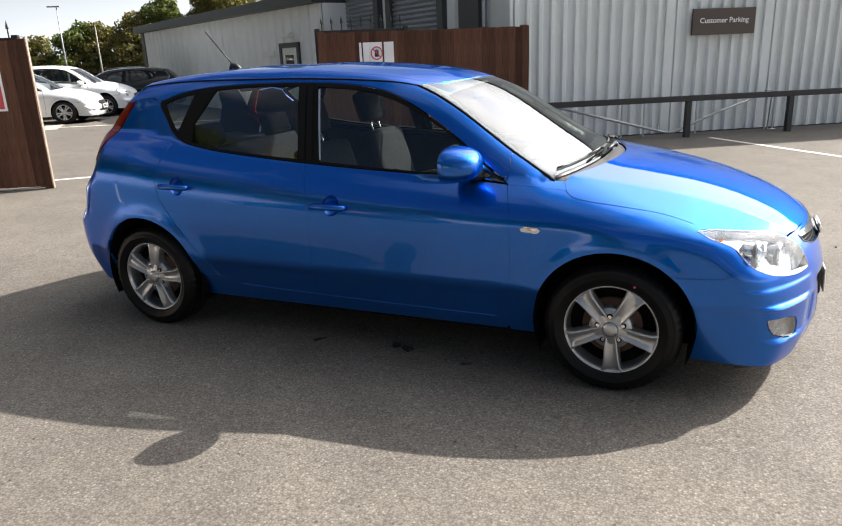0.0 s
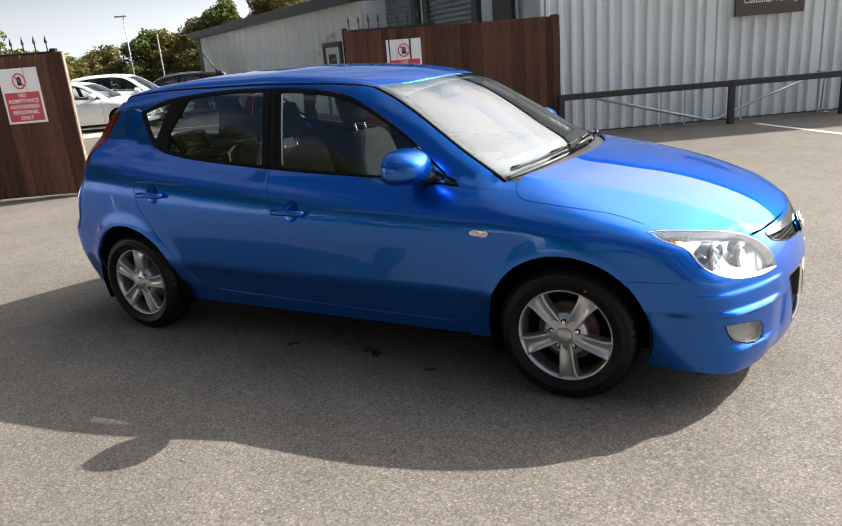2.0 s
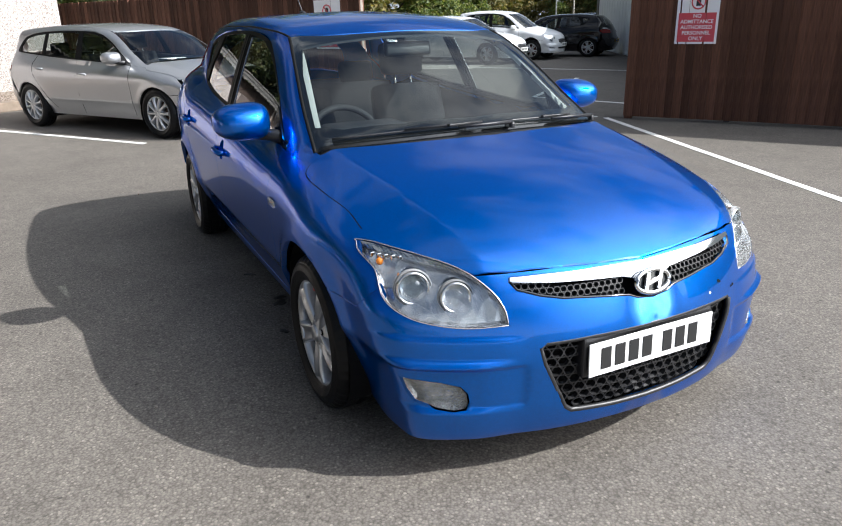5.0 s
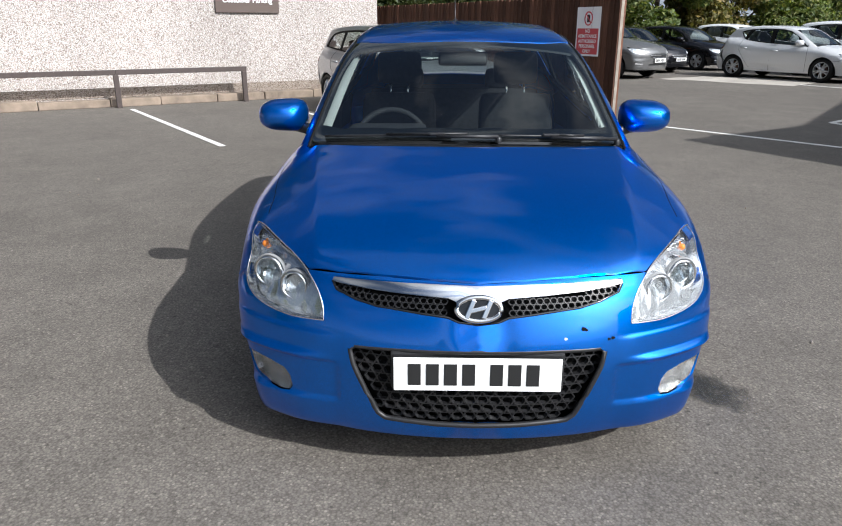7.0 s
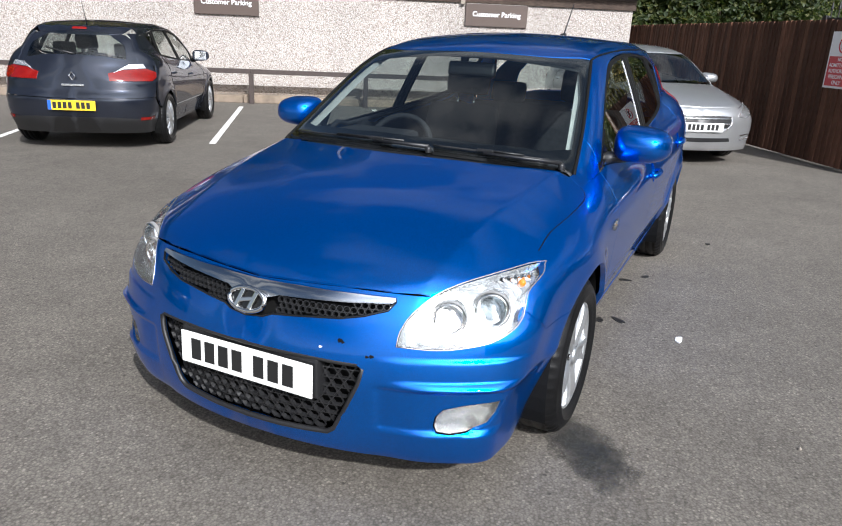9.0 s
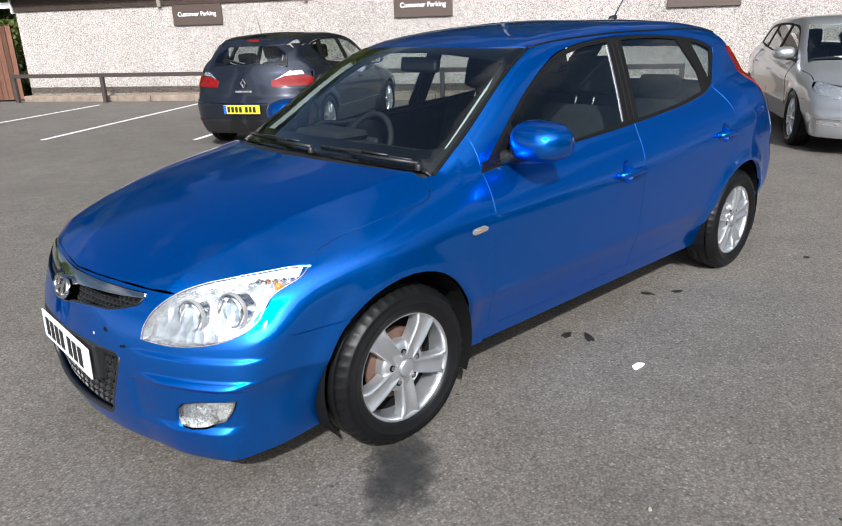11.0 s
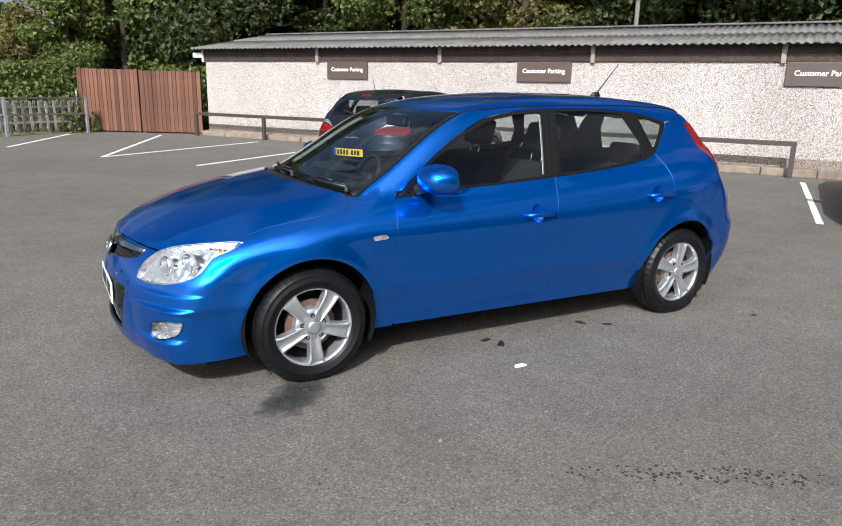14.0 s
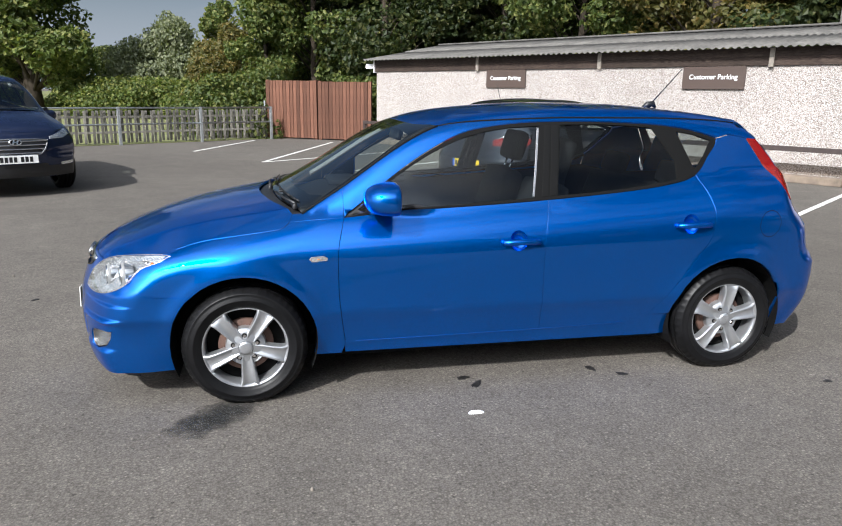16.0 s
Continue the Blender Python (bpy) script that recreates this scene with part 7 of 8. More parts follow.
    if low_trim:
        panel(S, S.at_nose, [(-1.1, 0.196), (-1.1, 0.33), (1.1, 0.33), (1.1, 0.196)], "lower_cladding", low_trim, car, 1, "dark lower cladding", unit=0.8, res=0.06, lift=0.006)
    # inside
    panel(S, S.at_top, mir([(0.28, 0.0), (0.28, 0.42), (0.0, 0.52), (-1.2, 0.50), (-1.45, 0.42), (-1.5, 0.0)]), "headlining", LINING, car, 1, lift=-0.035, thick=0, res=0.12)
    part("cabin_floor", boxed((-1.65, -0.70, 0.20), (1.9, 0.62, 0.30)), SHADOW_GAP, car)
    part("dashboard", boxed((0.62, -0.66, 0.5), (1.0, 0.66, 0.93), 0.04), DASH, car, smooth=True)
    part("boot_floor", boxed((-1.72, -0.60, 0.3), (-1.25, 0.60, 0.93)), SHADOW_GAP, car)
    part("engine_bay", boxed((1.12, -0.5, 0.24), (1.95, 0.5, 0.66), 0.04), SHADOW_GAP, car)
    if seats:
        for y in (-0.37, 0.37):
            seat(car, -0.02, y)
        part("rear_backrest", boxed((-0.07, -0.63, 0.0), (0.07, 0.63, 0.62), 0.05), FABRIC, car, smooth=True, m=pose(-1.02, 0, 0.45, 0, -18, 0))
        for y in (-0.36, 0.36):
            part("rear_headrest", boxed((-1.27, y - 0.13, 1.04), (-1.17, y + 0.13, 1.20), 0.04), FABRIC, car, smooth=True)
    for s in (-1, 1):
        q = S.at_side(np.array([(0.95, 0.225), (0.0, 0.22), (-0.9, 0.225)]))
        # added near-black box, stands in for the shade under the sill
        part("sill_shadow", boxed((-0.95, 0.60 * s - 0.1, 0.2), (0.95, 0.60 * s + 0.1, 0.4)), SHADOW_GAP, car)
    warp_car(car, front, back, wide, high, lift)
    for s in (-1, 1):
        for x, sp in ((1.325 * front, 17), (-1.325 * back, 40)):
            wheel(car, x, 0.775 * s * wide, sp, rim, wheel_scale * 1.0)
    p = S.at_nose(np.array([[0.0, plate_z]]))[0]
    number_plate(car, pose(p[0] * front + 0.022, 0, lift + plate_z * high, 0, 0, 90), PLATE_WHITE)
    p = S.at_tail(np.array([[0.0, 0.52]]))[0]
    number_plate(car, pose(p[0] * back - 0.022, 0, lift + 0.53 * high, 0, 0, -90), PLATE_YELLOW, True)
    return car


def extra(car, S, to, outline, name, mat, label, unit=0.8, lift=0.006, s=1, warp=(1, 1, 1, 1, 0), res=0.04):
    """One more piece on a parked car's skin."""
    o = panel(S, to, outline, name, mat, car, s, label, unit=unit, lift=lift, res=res)
    f, b, w, h, l = warp
    for v in o.data.vertices:
        x, y, z = v.co
        v.co = (x * (f if x > 0 else b), y * w, l + z * h)
    return o


def park_cars():
    # charcoal hatchback nose to the pebbledash wall
    wm = (1.0, 1.03, 1.0, 0.995, 0.0)
    c = plain_car("hatchback_car", "charcoal grey five-door hatchback parked nose to the wall", CHARCOAL, LOT @ pose(-6.62, -3.95, 0, 0, 0, 180), front=1.0, back=1.03, wide=1.0, high=0.995)
    extra(c, HATCH, HATCH.at_tail, [(-1.1, 0.205), (-1.1, 0.36), (-0.5, 0.40), (0.5, 0.40), (1.1, 0.36), (1.1, 0.205)], "bumper_insert", BLACK_PLASTIC, "black lower bumper", warp=wm)
    extra(c, HATCH, HATCH.at_tail, [(-0.22, 1.350), (0.22, 1.350), (0.22, 1.372), (-0.22, 1.372)], "brake_light", RED_LENS, "high brake light", warp=wm, unit=0.6, lift=0.02)
    for s in (-1, 1):
        extra(c, HATCH, HATCH.at_tail, [(0.80, 0.36), (1.02, 0.365), (1.02, 0.40), (0.80, 0.395)], "reflector", RED_LENS, "red bumper reflector", s=s, warp=wm, lift=0.012)
    q = HATCH.at_tail(np.array([[0.0, 0.845]]))[0]
    bm = tube(bmesh.new(), [(0, 0, 0.05), (0, 0.034, 0), (0, 0, -0.05), (0, -0.034, 0)], 0.009, 6, True)
    part("badge", bm, CHROME, c, "chrome diamond badge", m=pose(q[0] * 1.03 - 0.012, 0, 0.845))
    part("model_name", boxed((-0.004, -0.12, -0.011), (0.0, 0.12, 0.011), 0.001), SATIN, c, "chrome name bar", m=pose(q[0] * 1.03 - 0.022, 0, 0.745))
    part("rear_wiper", tube(bmesh.new(), [(-1.99, 0.0, 1.085), (-1.95, 0.16, 1.11), (-1.90, 0.34, 1.15)], [0.012, 0.009, 0.006], 6), BLACK_PLASTIC, c, "black rear wiper", True)
    part("aerial", tube(bmesh.new(), [(-1.45, 0, 1.41), (-1.56, 0, 1.68)], [0.006, 0.003], 6), BLACK_PLASTIC, c, "short roof aerial", True)
    # silver estate nose out
    we = (1.075, 1.07, 1.035, 1.0, 0.0)
    e = plain_car("estate_car", "silver metallic estate car parked beside the timber fence", SILVER, LOT @ pose(-6.83, 3.62, 0, 0, 0, 0), ESTATE, 1.075, 1.07, 1.035, 1.0, 0.0, "ten", 1.05, estate=True,
                  grille=[(0.0, 0.635), (0.30, 0.632), (0.435, 0.615), (0.43, 0.53), (0.36, 0.47), (0.25, 0.445), (0.0, 0.44)], bars=3, plate_z=0.495, rails=True,
                  lamp=[(0.56, 0.615), (0.585, 0.66), (0.75, 0.715), (1.0, 0.765), (1.08, 0.765), (1.02, 0.70), (0.90, 0.64), (0.72, 0.60)])
    for s in (-1, 1):
        extra(e, ESTATE, ESTATE.at_nose, [(0.62, 0.395), (0.95, 0.41), (0.95, 0.40), (0.62, 0.382)], "fog_trim", CHROME, "thin chrome strip", s=s, warp=we)
    part("paper_sheet", boxed((0.84, -0.42, 0.985), (1.06, -0.12, 0.992), 0.002), PAPER, e, "white paper on the dashboard", m=pose(0.14, 0.0, 0.0, 0, 0, 0))
    # navy sport utility at the grass side
    d = Vector((math.cos(radians(121)), math.sin(radians(121)), 0))
    at = Vector((4.60, -6.40, 0)) - d * 2.26
    u = plain_car("sport_utility_car", "dark navy sport utility car with a chrome barred grille", NAVY, Matrix.Translation(at) @ pose(0, 0, 0, 0, 0, math.degrees(math.atan2(d.y, d.x))), ESTATE, 1.03, 1.02, 1.045, 1.15, 0.06, "ten", 1.14, estate=True,
                  grille=[(0.0, 0.66), (0.30, 0.655), (0.47, 0.64), (0.40, 0.53), (0.33, 0.475), (0.0, 0.465)], bars=4, plate_z=0.42, rails=True, low_trim=BLACK_PLASTIC,
                  lamp=[(0.50, 0.645), (0.52, 0.68), (0.75, 0.725), (1.0, 0.76), (1.05, 0.745), (0.95, 0.69), (0.75, 0.65)])
    oval_badge(u, pose(2.215 * 1.03 + 0.02, 0, 0.625 * 1.15 + 0.06, 0, 0, 90) @ pose(0, 0, 0, -8, 0, 0), 0.075, 0.038)
    # cars in the far yard
    for nm, lab, paint, a, b, turn, S, k in (
            ("hatchback_car", "pale silver five-door hatchback parked in the far yard", PALE_SILVER, -8.9, 17.6, 2, HATCH, (1.0, 1.0, 1.0, 1.0, 0.0)),
            ("compact_car", "white tall compact car parked in the far yard", WHITE, -8.4, 20.0, 3, HATCH, (0.96, 0.98, 1.0, 1.08, 0.02)),
            ("sport_utility_car", "dark grey sport utility car parked in the far yard", GREY_PAINT, -12.9, 13.7, 8, ESTATE, (1.03, 1.02, 1.04, 1.10, 0.05)),
            ("saloon_car", "black car with an orange stripe parked in the far yard", BLACK_PAINT, -14.4, 16.6, 4, HATCH, (1.02, 1.02, 1.0, 1.0, 0.0)),
            ("saloon_car", "black car parked in the far yard", BLACK_PAINT, -14.3, 19.3, 2, HATCH, (1.02, 1.02, 1.0, 1.0, 0.0)),
            ("hatchback_car", "black hatchback parked in the far yard", BLACK_PAINT, -7.3, 22.0, 186, HATCH, (1.0, 1.05, 1.0, 0.98, 0.0)),
            ("hatchback_car", "charcoal hatchback parked in the far yard", CHARCOAL, -8.3, 30.5, 3, HATCH, (1.0, 1.0, 1.0, 1.0, 0.0)),
            ("compact_car", "white compact car parked in the far yard", WHITE, -15.0, 23.5, 3, HATCH, (0.98, 0.98, 1.0, 1.05, 0.0))):
        far = plain_car(nm, lab, paint, LOT @ pose(a, b, 0, 0, 0, turn), S, *k, rim="split", estate=(S is ESTATE), seats=False, bars=2)
        if "orange" in lab:
            for s in (-1, 1):
                extra(far, HATCH, HATCH.at_side, [(1.3, 0.72), (-1.2, 0.76), (-1.2, 0.70), (1.3, 0.665)], "side_stripe", AMBER, "orange side stripe", unit=1.0, s=s, warp=k)


park_cars()


# ---- trees and bushes ----
def leaves_mesh(name, clumps, per, size, mat, seed, droop=0.0):
    """Many small bent leaf blades on the shells of ragged clumps (x, y, z, rx, ry, rz)."""
    rng = np.random.default_rng(seed)
    vs, fs = [], []
    total = 0
    for cx, cy, cz, a, b, c in clumps:
        d = rng.normal(size=(per, 3))
        d /= np.linalg.norm(d, axis=1)[:, None]
        lump = 1 + 0.16 * np.sin(d[:, 0] * 5 + cx * 3) * np.cos(d[:, 1] * 4 + cy * 2) + 0.10 * np.sin(d[:, 2] * 9 + cz)
        r = (rng.uniform(0.35, 1.0, per) ** 0.45) * lump
        p = np.array([cx, cy, cz]) + d * r[:, None] * np.array([a, b, c])
        n = d + rng.normal(scale=0.75, size=(per, 3)) + np.array([0, 0, 0.35])
        n /= np.linalg.norm(n, axis=1)[:, None]
        t = np.cross(n, rng.normal(size=(per, 3)))
        t[:, 2] -= droop
        t /= np.linalg.norm(t, axis=1)[:, None]
        u = np.cross(n, t)
        l = size * rng.uniform(0.6, 1.35, per)[:, None]
        w = l * 0.36
        q = np.stack([p - t * l * 0.5, p + u * w + n * l * 0.08, p + t * l * 0.5 - n * l * 0.10, p - u * w + n * l * 0.08], 1)
        vs.append(q.reshape(-1, 3))
        k = total + np.arange(per)[:, None] * 4
        fs.append(np.concatenate([k + np.array([[0, 1, 2]]), k + np.array([[0, 2, 3]])]))
        total += per * 4
    v, f = np.vstack(vs), np.vstack(fs)
    me = bpy.data.meshes.new(name)
    me.from_pydata(v.tolist(), [], f.tolist())
    me.materials.append(mat)
    return me


def make_tree(name, label, h, spread, mat, seed, m, per=420, n=26, size=0.20, low=0.22, droop=0.0, trunk=0.16):
    """A tapered trunk, limbs and a ragged crown."""
    rng = random.Random(seed)
    t = thing(name, label, "tree", m, "trees of the wood")
    lean = rng.uniform(-0.3, 0.3)
    top = (lean, rng.uniform(-0.3, 0.3), h * 0.8)
    bm = tube(bmesh.new(), [(0, 0, -0.1), (lean * 0.1, 0, h * 0.15), (lean * 0.4, top[1] * 0.4, h * 0.45), top], [trunk * 1.35, trunk, trunk * 0.7, trunk * 0.15], 10)
    part("trunk", bm, BARK, t, smooth=True)
    clumps = []
    bm = bmesh.new()
    for i in range(n):
        a = rng.uniform(0, math.tau)
        z = h * (low + (1 - low) * (i + 0.5) / n)
        k = math.sin(min(1.0, 0.25 + (z / h - low) / (1 - low) * 0.9) * math.pi * 0.92) ** 0.7
        r = spread * k * rng.uniform(0.35, 0.85)
        c = (r * math.cos(a) + lean * z / h, r * math.sin(a), z)
        s = spread * rng.uniform(0.26, 0.44)
        clumps.append((*c, s, s, s * rng.uniform(0.6, 0.9)))
        z0 = max(h * 0.12, z - r * 0.8 - 0.4)
        tube(bm, [(lean * z0 / h, 0, z0), (c[0] * 0.5, c[1] * 0.5, (z0 + z) / 2), c], [trunk * 0.26, trunk * 0.16, 0.008], 5)
    part("branchwork", bm, BARK, t, smooth=True)
    part("crown", leaves_mesh("crown", clumps, per, size, mat, seed, droop), None, t)
    return t


def make_bush(name, label, w, d, h, mat, seed, m, n=14, per=380, size=0.14, droop=0.0):
    rng = random.Random(seed)
    b = thing(name, label, "bush", m, "bushes")
    clumps = []
    bm = bmesh.new()
    for i in range(n):
        x, y = rng.uniform(-w, w) * 0.75, rng.uniform(-d, d) * 0.7
        z = rng.uniform(0.18, 0.78) * h * (1 - 0.35 * (abs(x) / w) ** 2)
        s = rng.uniform(0.30, 0.5) * min(w, h)
        clumps.append((x, y, z, s, s, min(s * 0.85, z + 0.1)))
        tube(bm, [(x * 0.3, y * 0.3, -0.05), (x * 0.7, y * 0.7, z * 0.5), (x, y, z)], [0.04, 0.025, 0.008], 5)
    part("stemwork", bm, BARK, b)
    part("foliage", leaves_mesh("foliage", clumps, per, size, mat, seed, droop), None, b)
    return b


def plant():
    rng = random.Random(77)
    wood = "tall leafy tree of the dense wood behind the store"
    kinds = [make_tree("tree", wood, 10.5, 3.0, LEAF_DARK, 1, LOT @ pose(-18.5, -15.0, 0), 660, 44, 0.18, 0.12),
             make_tree("tree", wood, 9.5, 2.8, LEAF, 2, LOT @ pose(-18.3, -11.2, 0), 660, 44, 0.18, 0.12),
             make_tree("tree", "olive-leaved tall tree of the dense wood behind the store", 11.0, 3.1, LEAF_WARM, 3, LOT @ pose(-18.8, -6.8, 0), 640, 44, 0.18, 0.12),
             make_tree("tree", wood, 10.0, 3.2, LEAF_DARK, 4, LOT @ pose(-18.2, -2.6, 0), 660, 44, 0.19, 0.12)]
    for e2 in np.arange(1.2, 14, 3.6):
        copy_thing(kinds[rng.randrange(4) if rng.random() < 0.5 else 0], LOT @ pose(-18.6 + rng.uniform(-0.6, 0.6), e2, 0, 0, 0, rng.uniform(0, 360)))
    for e2 in np.arange(-25, 14, 3.4):
        copy_thing(kinds[(0, 3, 1, 0, 3, 2)[rng.randrange(6)]], LOT @ pose(-22.5 + rng.uniform(-1, 1), e2, 0, 0, 0, rng.uniform(0, 360)) @ pose(0, 0, rng.uniform(-0.5, 0.8)))
    # trees round the corner of the store, above the timber gate
    for a, b, k in ((-14.6, -17.4, 0), (-13.0, -19.6, 1), (-16.0, -20.5, 3), (-16.8, -24.5, 0), (-18.5, -19, 3), (-19, -23, 0)):
        copy_thing(kinds[k], LOT @ pose(a, b, -0.3, 0, 0, rng.uniform(0, 360)))
    under = [make_bush("bush", "dark leafy undergrowth behind the store", 2.2, 1.4, 3.6, LEAF_DARK, 11, LOT @ pose(-17.0, -16.0, 0)),
             make_bush("bush", "bright leafy shrub behind the timber gate", 1.6, 1.2, 3.4, LEAF, 12, LOT @ pose(-10.2, -18.6, 0), size=0.13)]
    for e2 in np.arange(-12, 14, 3.2):
        copy_thing(under[0], LOT @ pose(-17.2 + rng.uniform(-0.4, 0.4), e2, 0, 0, 0, rng.uniform(0, 360)))
    for a, b in ((-9.3, -18.4), (-11.6, -16.6), (-12.4, -15.8), (-8.3, -19.2)):
        copy_thing(under[1], LOT @ pose(a, b, -0.6, 0, 0, rng.uniform(0, 360)))
    # field side: bramble bank, willow, russet bush, spreading tree
    eye, way = Vector((1.2, 4.1, 0)), lambda px: Vector((0.28 - 0.000642 * (px - 60), -0.966, 0)).normalized()
    bank = make_bush("bush", "low bramble bank along the field", 2.6, 1.4, 2.0, LEAF_FIELD, 21, Matrix.Translation(eye + way(250) * 40), 16, 420, 0.17)
    for px, d in ((150, 43), (190, 42), (300, 39), (345, 38), (395, 36), (440, 33), (470, 30), (225, 44)):
        copy_thing(bank, Matrix.Translation(eye + way(px) * d) @ pose(0, 0, -0.1, 0, 0, rng.uniform(0, 360)))
    make_tree("tree", "grey-leaved willow beyond the field", 5.2, 3.2, LEAF_GREY, 31, Matrix.Translation(eye + way(300) * 46), 620, 26, 0.20, 0.12, 0.6)
    make_tree("tree", "grey-leaved willow beyond the field", 3.9, 2.8, LEAF_GREY, 32, Matrix.Translation(eye + way(235) * 48), 560, 24, 0.20, 0.12, 0.6)
    make_tree("tree", "pale sparse willow beyond the field", 6.0, 1.8, LEAF_GREY, 33, Matrix.Translation(eye + way(318) * 50), 240, 20, 0.18, 0.35, 0.6)
    make_tree("tree", "russet-leaved bushy tree beyond the railings", 3.3, 2.2, LEAF_WARM, 34, Matrix.Translation(eye + way(412) * 34), 560, 24, 0.15, 0.1)
    make_tree("tree", "small round-crowned tree beyond the field", 7.2, 1.7, LEAF_FIELD, 35, Matrix.Translation(eye + way(407) * 52), 420, 22, 0.22, 0.4)
    make_tree("tree", "broad-crowned tree with a dark trunk on the grass", 9.5, 4.3, LEAF_FIELD, 36, Matrix.Translation(eye + way(50) * 44), 900, 38, 0.26, 0.22, 0, 0.42)
    make_tree("tree", "bright green elder beside the timber gate", 5.0, 1.5, LEAF, 38, LOT @ pose(-11.3, -20.2, 0), 520, 22, 0.15, 0.05)
    make_tree("tree", "russet-leaved bushy tree beyond the railings", 3.9, 1.9, LEAF_WARM, 37, Matrix.Translation(eye + way(455) * 31), 560, 24, 0.15, 0.1)
    for px, d in ((130, 62), (20, 58), (-60, 50), (-150, 55), (360, 62), (190, 64)):
        copy_thing(kinds[1], Matrix.Translation(eye + way(px) * d) @ pose(0, 0, -4.9, 0, 0, rng.uniform(0, 360)))
    # hedge of trees behind the far yard
    far = make_tree("tree", "leafy tree of the hedge behind the far yard", 7.5, 3.0, LEAF, 41, LOT @ pose(-21.0, 9.0, 0), 560, 26, 0.24, 0.08)
    farw = make_tree("tree", "olive-leaved tree of the hedge behind the far yard", 7.0, 3.0, LEAF_WARM, 42, LOT @ pose(-21.5, 12.6, 0), 560, 26, 0.24, 0.08)
    for i in range(11):
        copy_thing((far, farw)[i % 3 == 1], LOT @ pose(-21.5 - 0.25 * i + rng.uniform(-1, 1), 16.0 + i * 3.6, -0.6 - 0.05 * i - (3.3 if i > 6 else 0.0), 0, 0, rng.uniform(0, 360)))
    for i in range(9):
        copy_thing((far, farw, farw)[i % 3], LOT @ pose(-29 + i * 2.8 + rng.uniform(-1, 1), 58 + rng.uniform(-2, 2), -4.3 + 0.45 * i + 0.12 * max(0, i - 4) ** 2, 0, 0, rng.uniform(0, 360)))
    for a, b, z in ((-13, 62, -1.4), (-8, 64, 1.5), (-3, 66, 4.5), (2, 68, 5.0), (7, 70, 4)):
        copy_thing(far, LOT @ pose(a, b, z, 0, 0, rng.uniform(0, 360)))


def make_poles():
    for a, b, h, mat, lab in ((-17.8, 49.6, 5.6, GALV, "tall galvanised lamp post beyond the far yard"), (-12.0, 37.1, 3.6, PALE, "plain weathered post beyond the far yard")):
        p = thing("lamp_post", lab, "lamp post", LOT @ pose(a, b, 0))
        part("pole", tube(bmesh.new(), [(0, 0, 0), (0, 0, h * 0.5), (0, 0, h)], [0.07, 0.05, 0.035], 8), mat, p, smooth=True)
        if h > 5:
            part("lamp_head", boxed((-0.6, -0.1, h - 0.02), (0.25, 0.1, h + 0.08), 0.03), mat, p)
    p = thing("utility_pole", "pale weathered wooden utility pole behind the store", "pole", LOT @ pose(-15.6, -2.35, 0))
    part("pole", tube(bmesh.new(), [(0, 0, 0), (0, 0, 4), (0, 0, 8.5)], [0.07, 0.06, 0.05], 10), PALE, p, smooth=True)


def blot(name, label, mat, pts, seed, z=0.0035):
    """A flat patch with a wandering edge on the ground."""
    rng = random.Random(seed)
    cx, cy, rx, ry, turn = pts
    n = 40
    ph = [rng.uniform(0, math.tau) for _ in range(5)]
    bm = bmesh.new()
    c, s = math.cos(radians(turn)), math.sin(radians(turn))
    out = []
    for i in range(n):
        a = math.tau * i / n
        k = 1 + 0.16 * math.sin(2 * a + ph[0]) + 0.14 * math.sin(3 * a + ph[1]) + 0.09 * math.sin(5 * a + ph[2]) + 0.07 * math.sin(9 * a + ph[3])
        x, y = rx * k * math.cos(a), ry * k * math.sin(a)
        out.append((cx + x * c - y * s, cy + x * s + y * c))
    slab(bm, out, 0.0005, z)
    tagged(part(name, bm, mat), label, name.replace("_", " "), kind="structure")


def make_damp(x, y, rx, ry, turn):
    """Wet asphalt that dries out raggedly towards its edge."""
    m = material("damp_asphalt", GREY(0.035), 0.6)
    n, l, b = nodes(m)
    co, mp = n.new("ShaderNodeTexCoord"), n.new("ShaderNodeMapping")
    mp.vector_type = "TEXTURE"
    mp.inputs["Location"].default_value, mp.inputs["Rotation"].default_value, mp.inputs["Scale"].default_value = (x, y, 0), (0, 0, radians(turn)), (rx, ry, 1)
    l.new(co.outputs["Object"], mp.inputs["Vector"])
    g = n.new("ShaderNodeTexGradient")
    g.gradient_type = "SPHERICAL"
    l.new(mp.outputs[0], g.inputs[0])
    f = noisy(m, place(m), 9, 6, 0.65)
    s = n.new("ShaderNodeMath")
    s.operation = "MULTIPLY_ADD"
    s.inputs[1].default_value = 1.1
    l.new(f, s.inputs[0])
    l.new(g.outputs["Fac"], s.inputs[2])
    a = n.new("ShaderNodeMapRange")
    a.inputs[1].default_value, a.inputs[2].default_value, a.inputs[4].default_value = 0.72, 1.4, 0.62
    l.new(s.outputs[0], a.inputs[0])
    l.new(a.outputs[0], b.inputs["Alpha"])
    return m


WORN = (0.18, 2.44, 0.72, 0.085, 150)


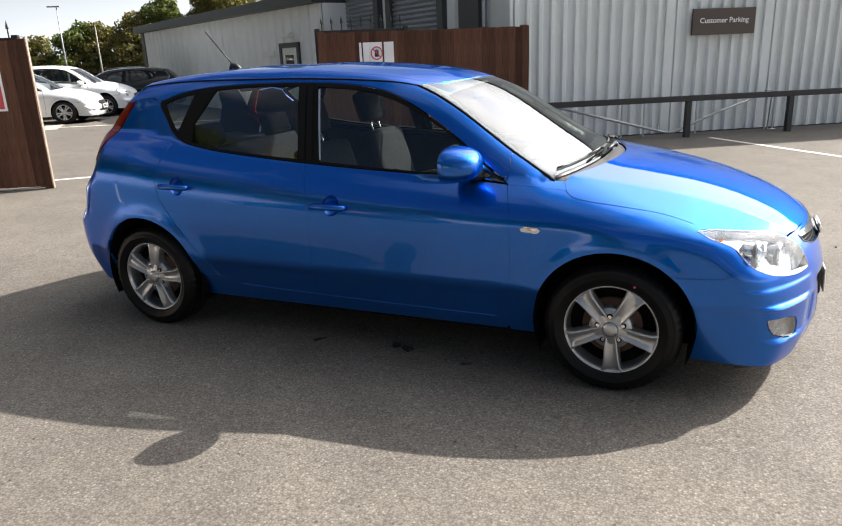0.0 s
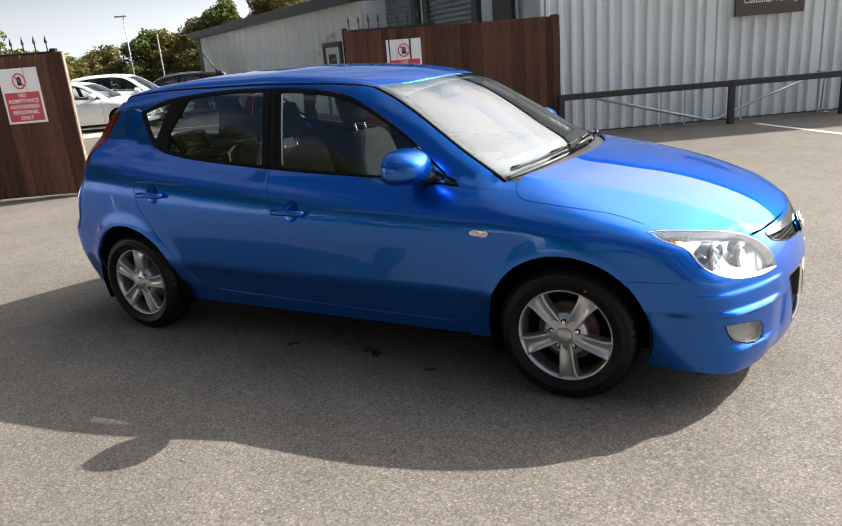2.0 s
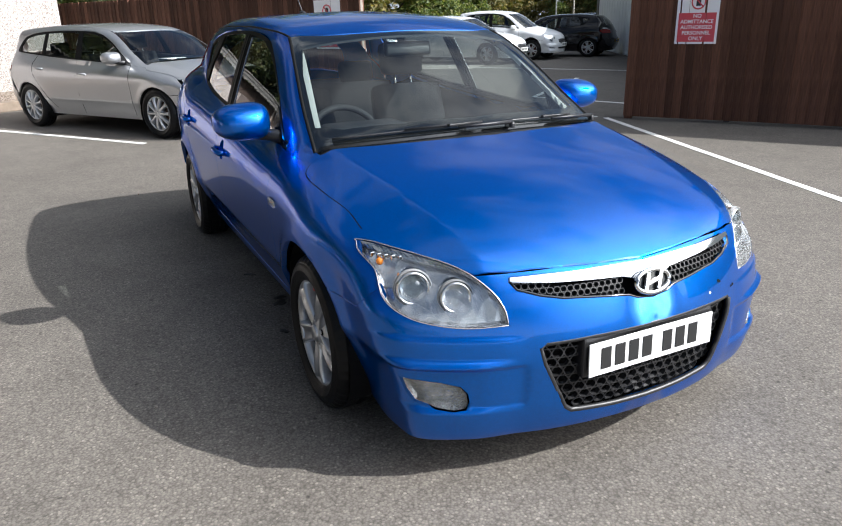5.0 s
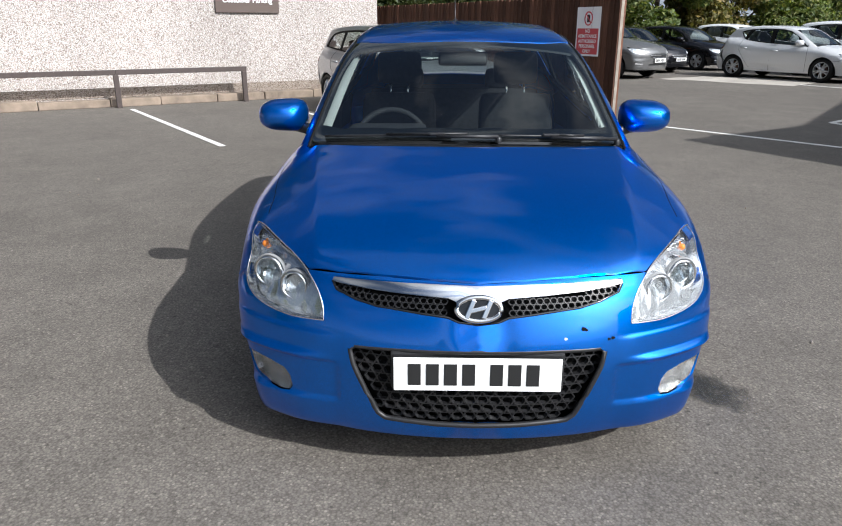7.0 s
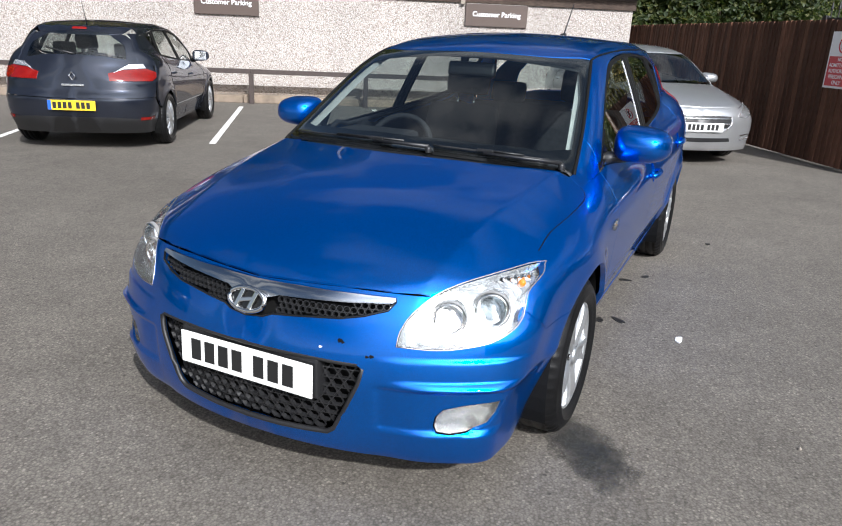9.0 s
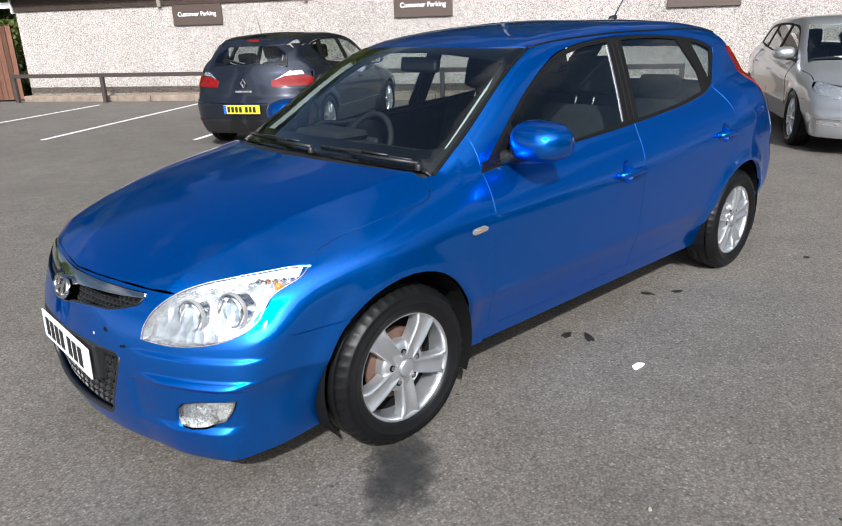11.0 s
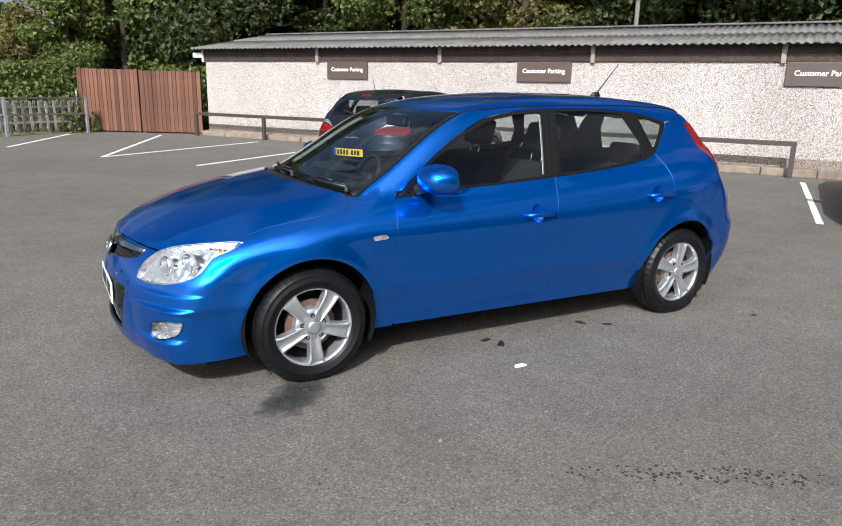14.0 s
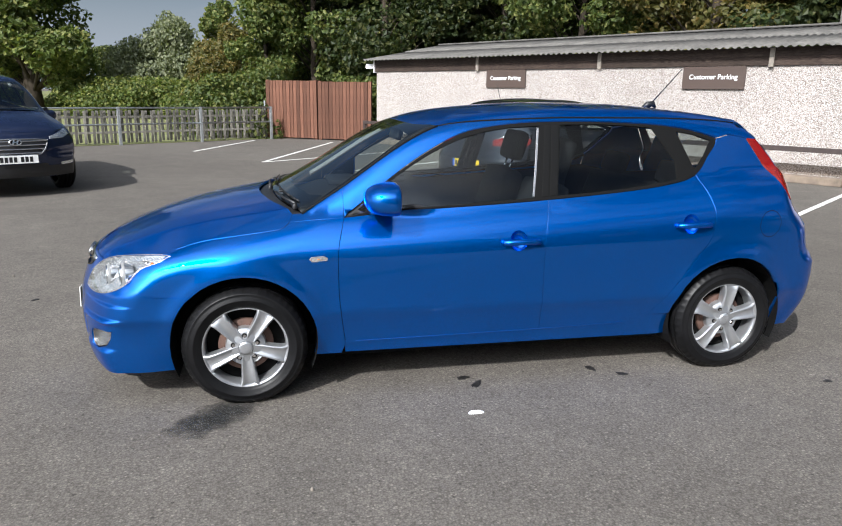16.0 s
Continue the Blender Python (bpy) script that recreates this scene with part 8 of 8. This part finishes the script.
def make_worn(x, y, rx, ry, turn):
    """Small dark pits that thin out towards the edge of a strip."""
    m = material("worn_asphalt", GREY(0.030), 0.9)
    n, l, b = nodes(m)
    co, mp = n.new("ShaderNodeTexCoord"), n.new("ShaderNodeMapping")
    mp.vector_type = "TEXTURE"
    mp.inputs["Location"].default_value, mp.inputs["Rotation"].default_value, mp.inputs["Scale"].default_value = (x, y, 0), (0, 0, radians(turn)), (rx, ry, 1)
    l.new(co.outputs["Object"], mp.inputs["Vector"])
    g, v = n.new("ShaderNodeTexGradient"), n.new("ShaderNodeTexVoronoi")
    g.gradient_type = "SPHERICAL"
    v.inputs["Scale"].default_value = 55
    l.new(mp.outputs[0], g.inputs[0])
    l.new(co.outputs["Object"], v.inputs["Vector"])
    s = n.new("ShaderNodeSeparateColor")
    l.new(v.outputs["Color"], s.inputs[0])
    pick, dot, both = (n.new("ShaderNodeMath") for _ in range(3))
    pick.operation, dot.operation, both.operation = "LESS_THAN", "LESS_THAN", "MULTIPLY"
    dot.inputs[1].default_value = 0.42
    l.new(s.outputs[0], pick.inputs[0])
    l.new(g.outputs["Fac"], pick.inputs[1])
    l.new(v.outputs["Distance"], dot.inputs[0])
    l.new(pick.outputs[0], both.inputs[0])
    l.new(dot.outputs[0], both.inputs[1])
    k = n.new("ShaderNodeMath")
    k.operation, k.inputs[1].default_value = "MULTIPLY", 0.40
    l.new(both.outputs[0], k.inputs[0])
    l.new(k.outputs[0], b.inputs["Alpha"])
    return m


def make_marks():
    blot("worn_patch", "rough worn patch of darker asphalt", make_worn(*WORN), WORN[:2] + (WORN[2] * 1.05, WORN[3] * 1.05, WORN[4]), 9, 0.002)
    blot("damp_patch", "dark damp patch on the asphalt by the front wheel", make_damp(1.47, 0.97, 0.34, 0.17, 42), (1.47, 0.97, 0.36, 0.19, 42), 3, 0.002)
    for i, (x, y, r) in enumerate(((0.18, 0.735, 0.040), (0.13, 0.83, 0.045), (-0.58, 0.735, 0.040), (-0.72, 0.84, 0.035), (-1.81, 1.14, 0.03), (-0.265, -0.76, 0.035), (0.186, -0.70, 0.04), (0.26, -0.72, 0.05), (0.62, -0.80, 0.03), (2.9, -1.2, 0.03), (-4.6, -9.0, 0.16))):
        blot("oil_spot", "small dark oil spot on the asphalt", OIL, (x, y, r * 0.9, r * 0.5, i * 47), 20 + i)
    rng = random.Random(4)
    bm = bmesh.new()
    out = [(0.232 + 0.036 * math.cos(a) * (1 + 0.2 * math.sin(3 * a)), 1.155 + 0.021 * math.sin(a) * (1 + 0.25 * math.cos(2 * a))) for a in np.linspace(0, math.tau, 25)[:-1]]
    slab(bm, out, 0.0005, 0.006)
    tagged(part("litter_scrap", bm, PAPER), "small white scrap of litter on the asphalt", "litter")
    for i in range(12):
        x, y = rng.uniform(-3.5, 3.5), rng.choice([rng.uniform(-3.6, -1.1), rng.uniform(1.1, 4.0)])
        r = rng.uniform(0.006, 0.013)
        bm = bmesh.new()
        bmesh.ops.create_icosphere(bm, subdivisions=1, radius=r)
        for v in bm.verts:
            v.co *= rng.uniform(0.7, 1.2)
        tagged(part("pebble", bm, PALE_END if i % 3 else KERB, m=pose(x, y, r * 0.6)), "tiny pale loose stone on the asphalt", "stone", "loose stones")


plant()
concrete_strip()
make_poles()
make_marks()
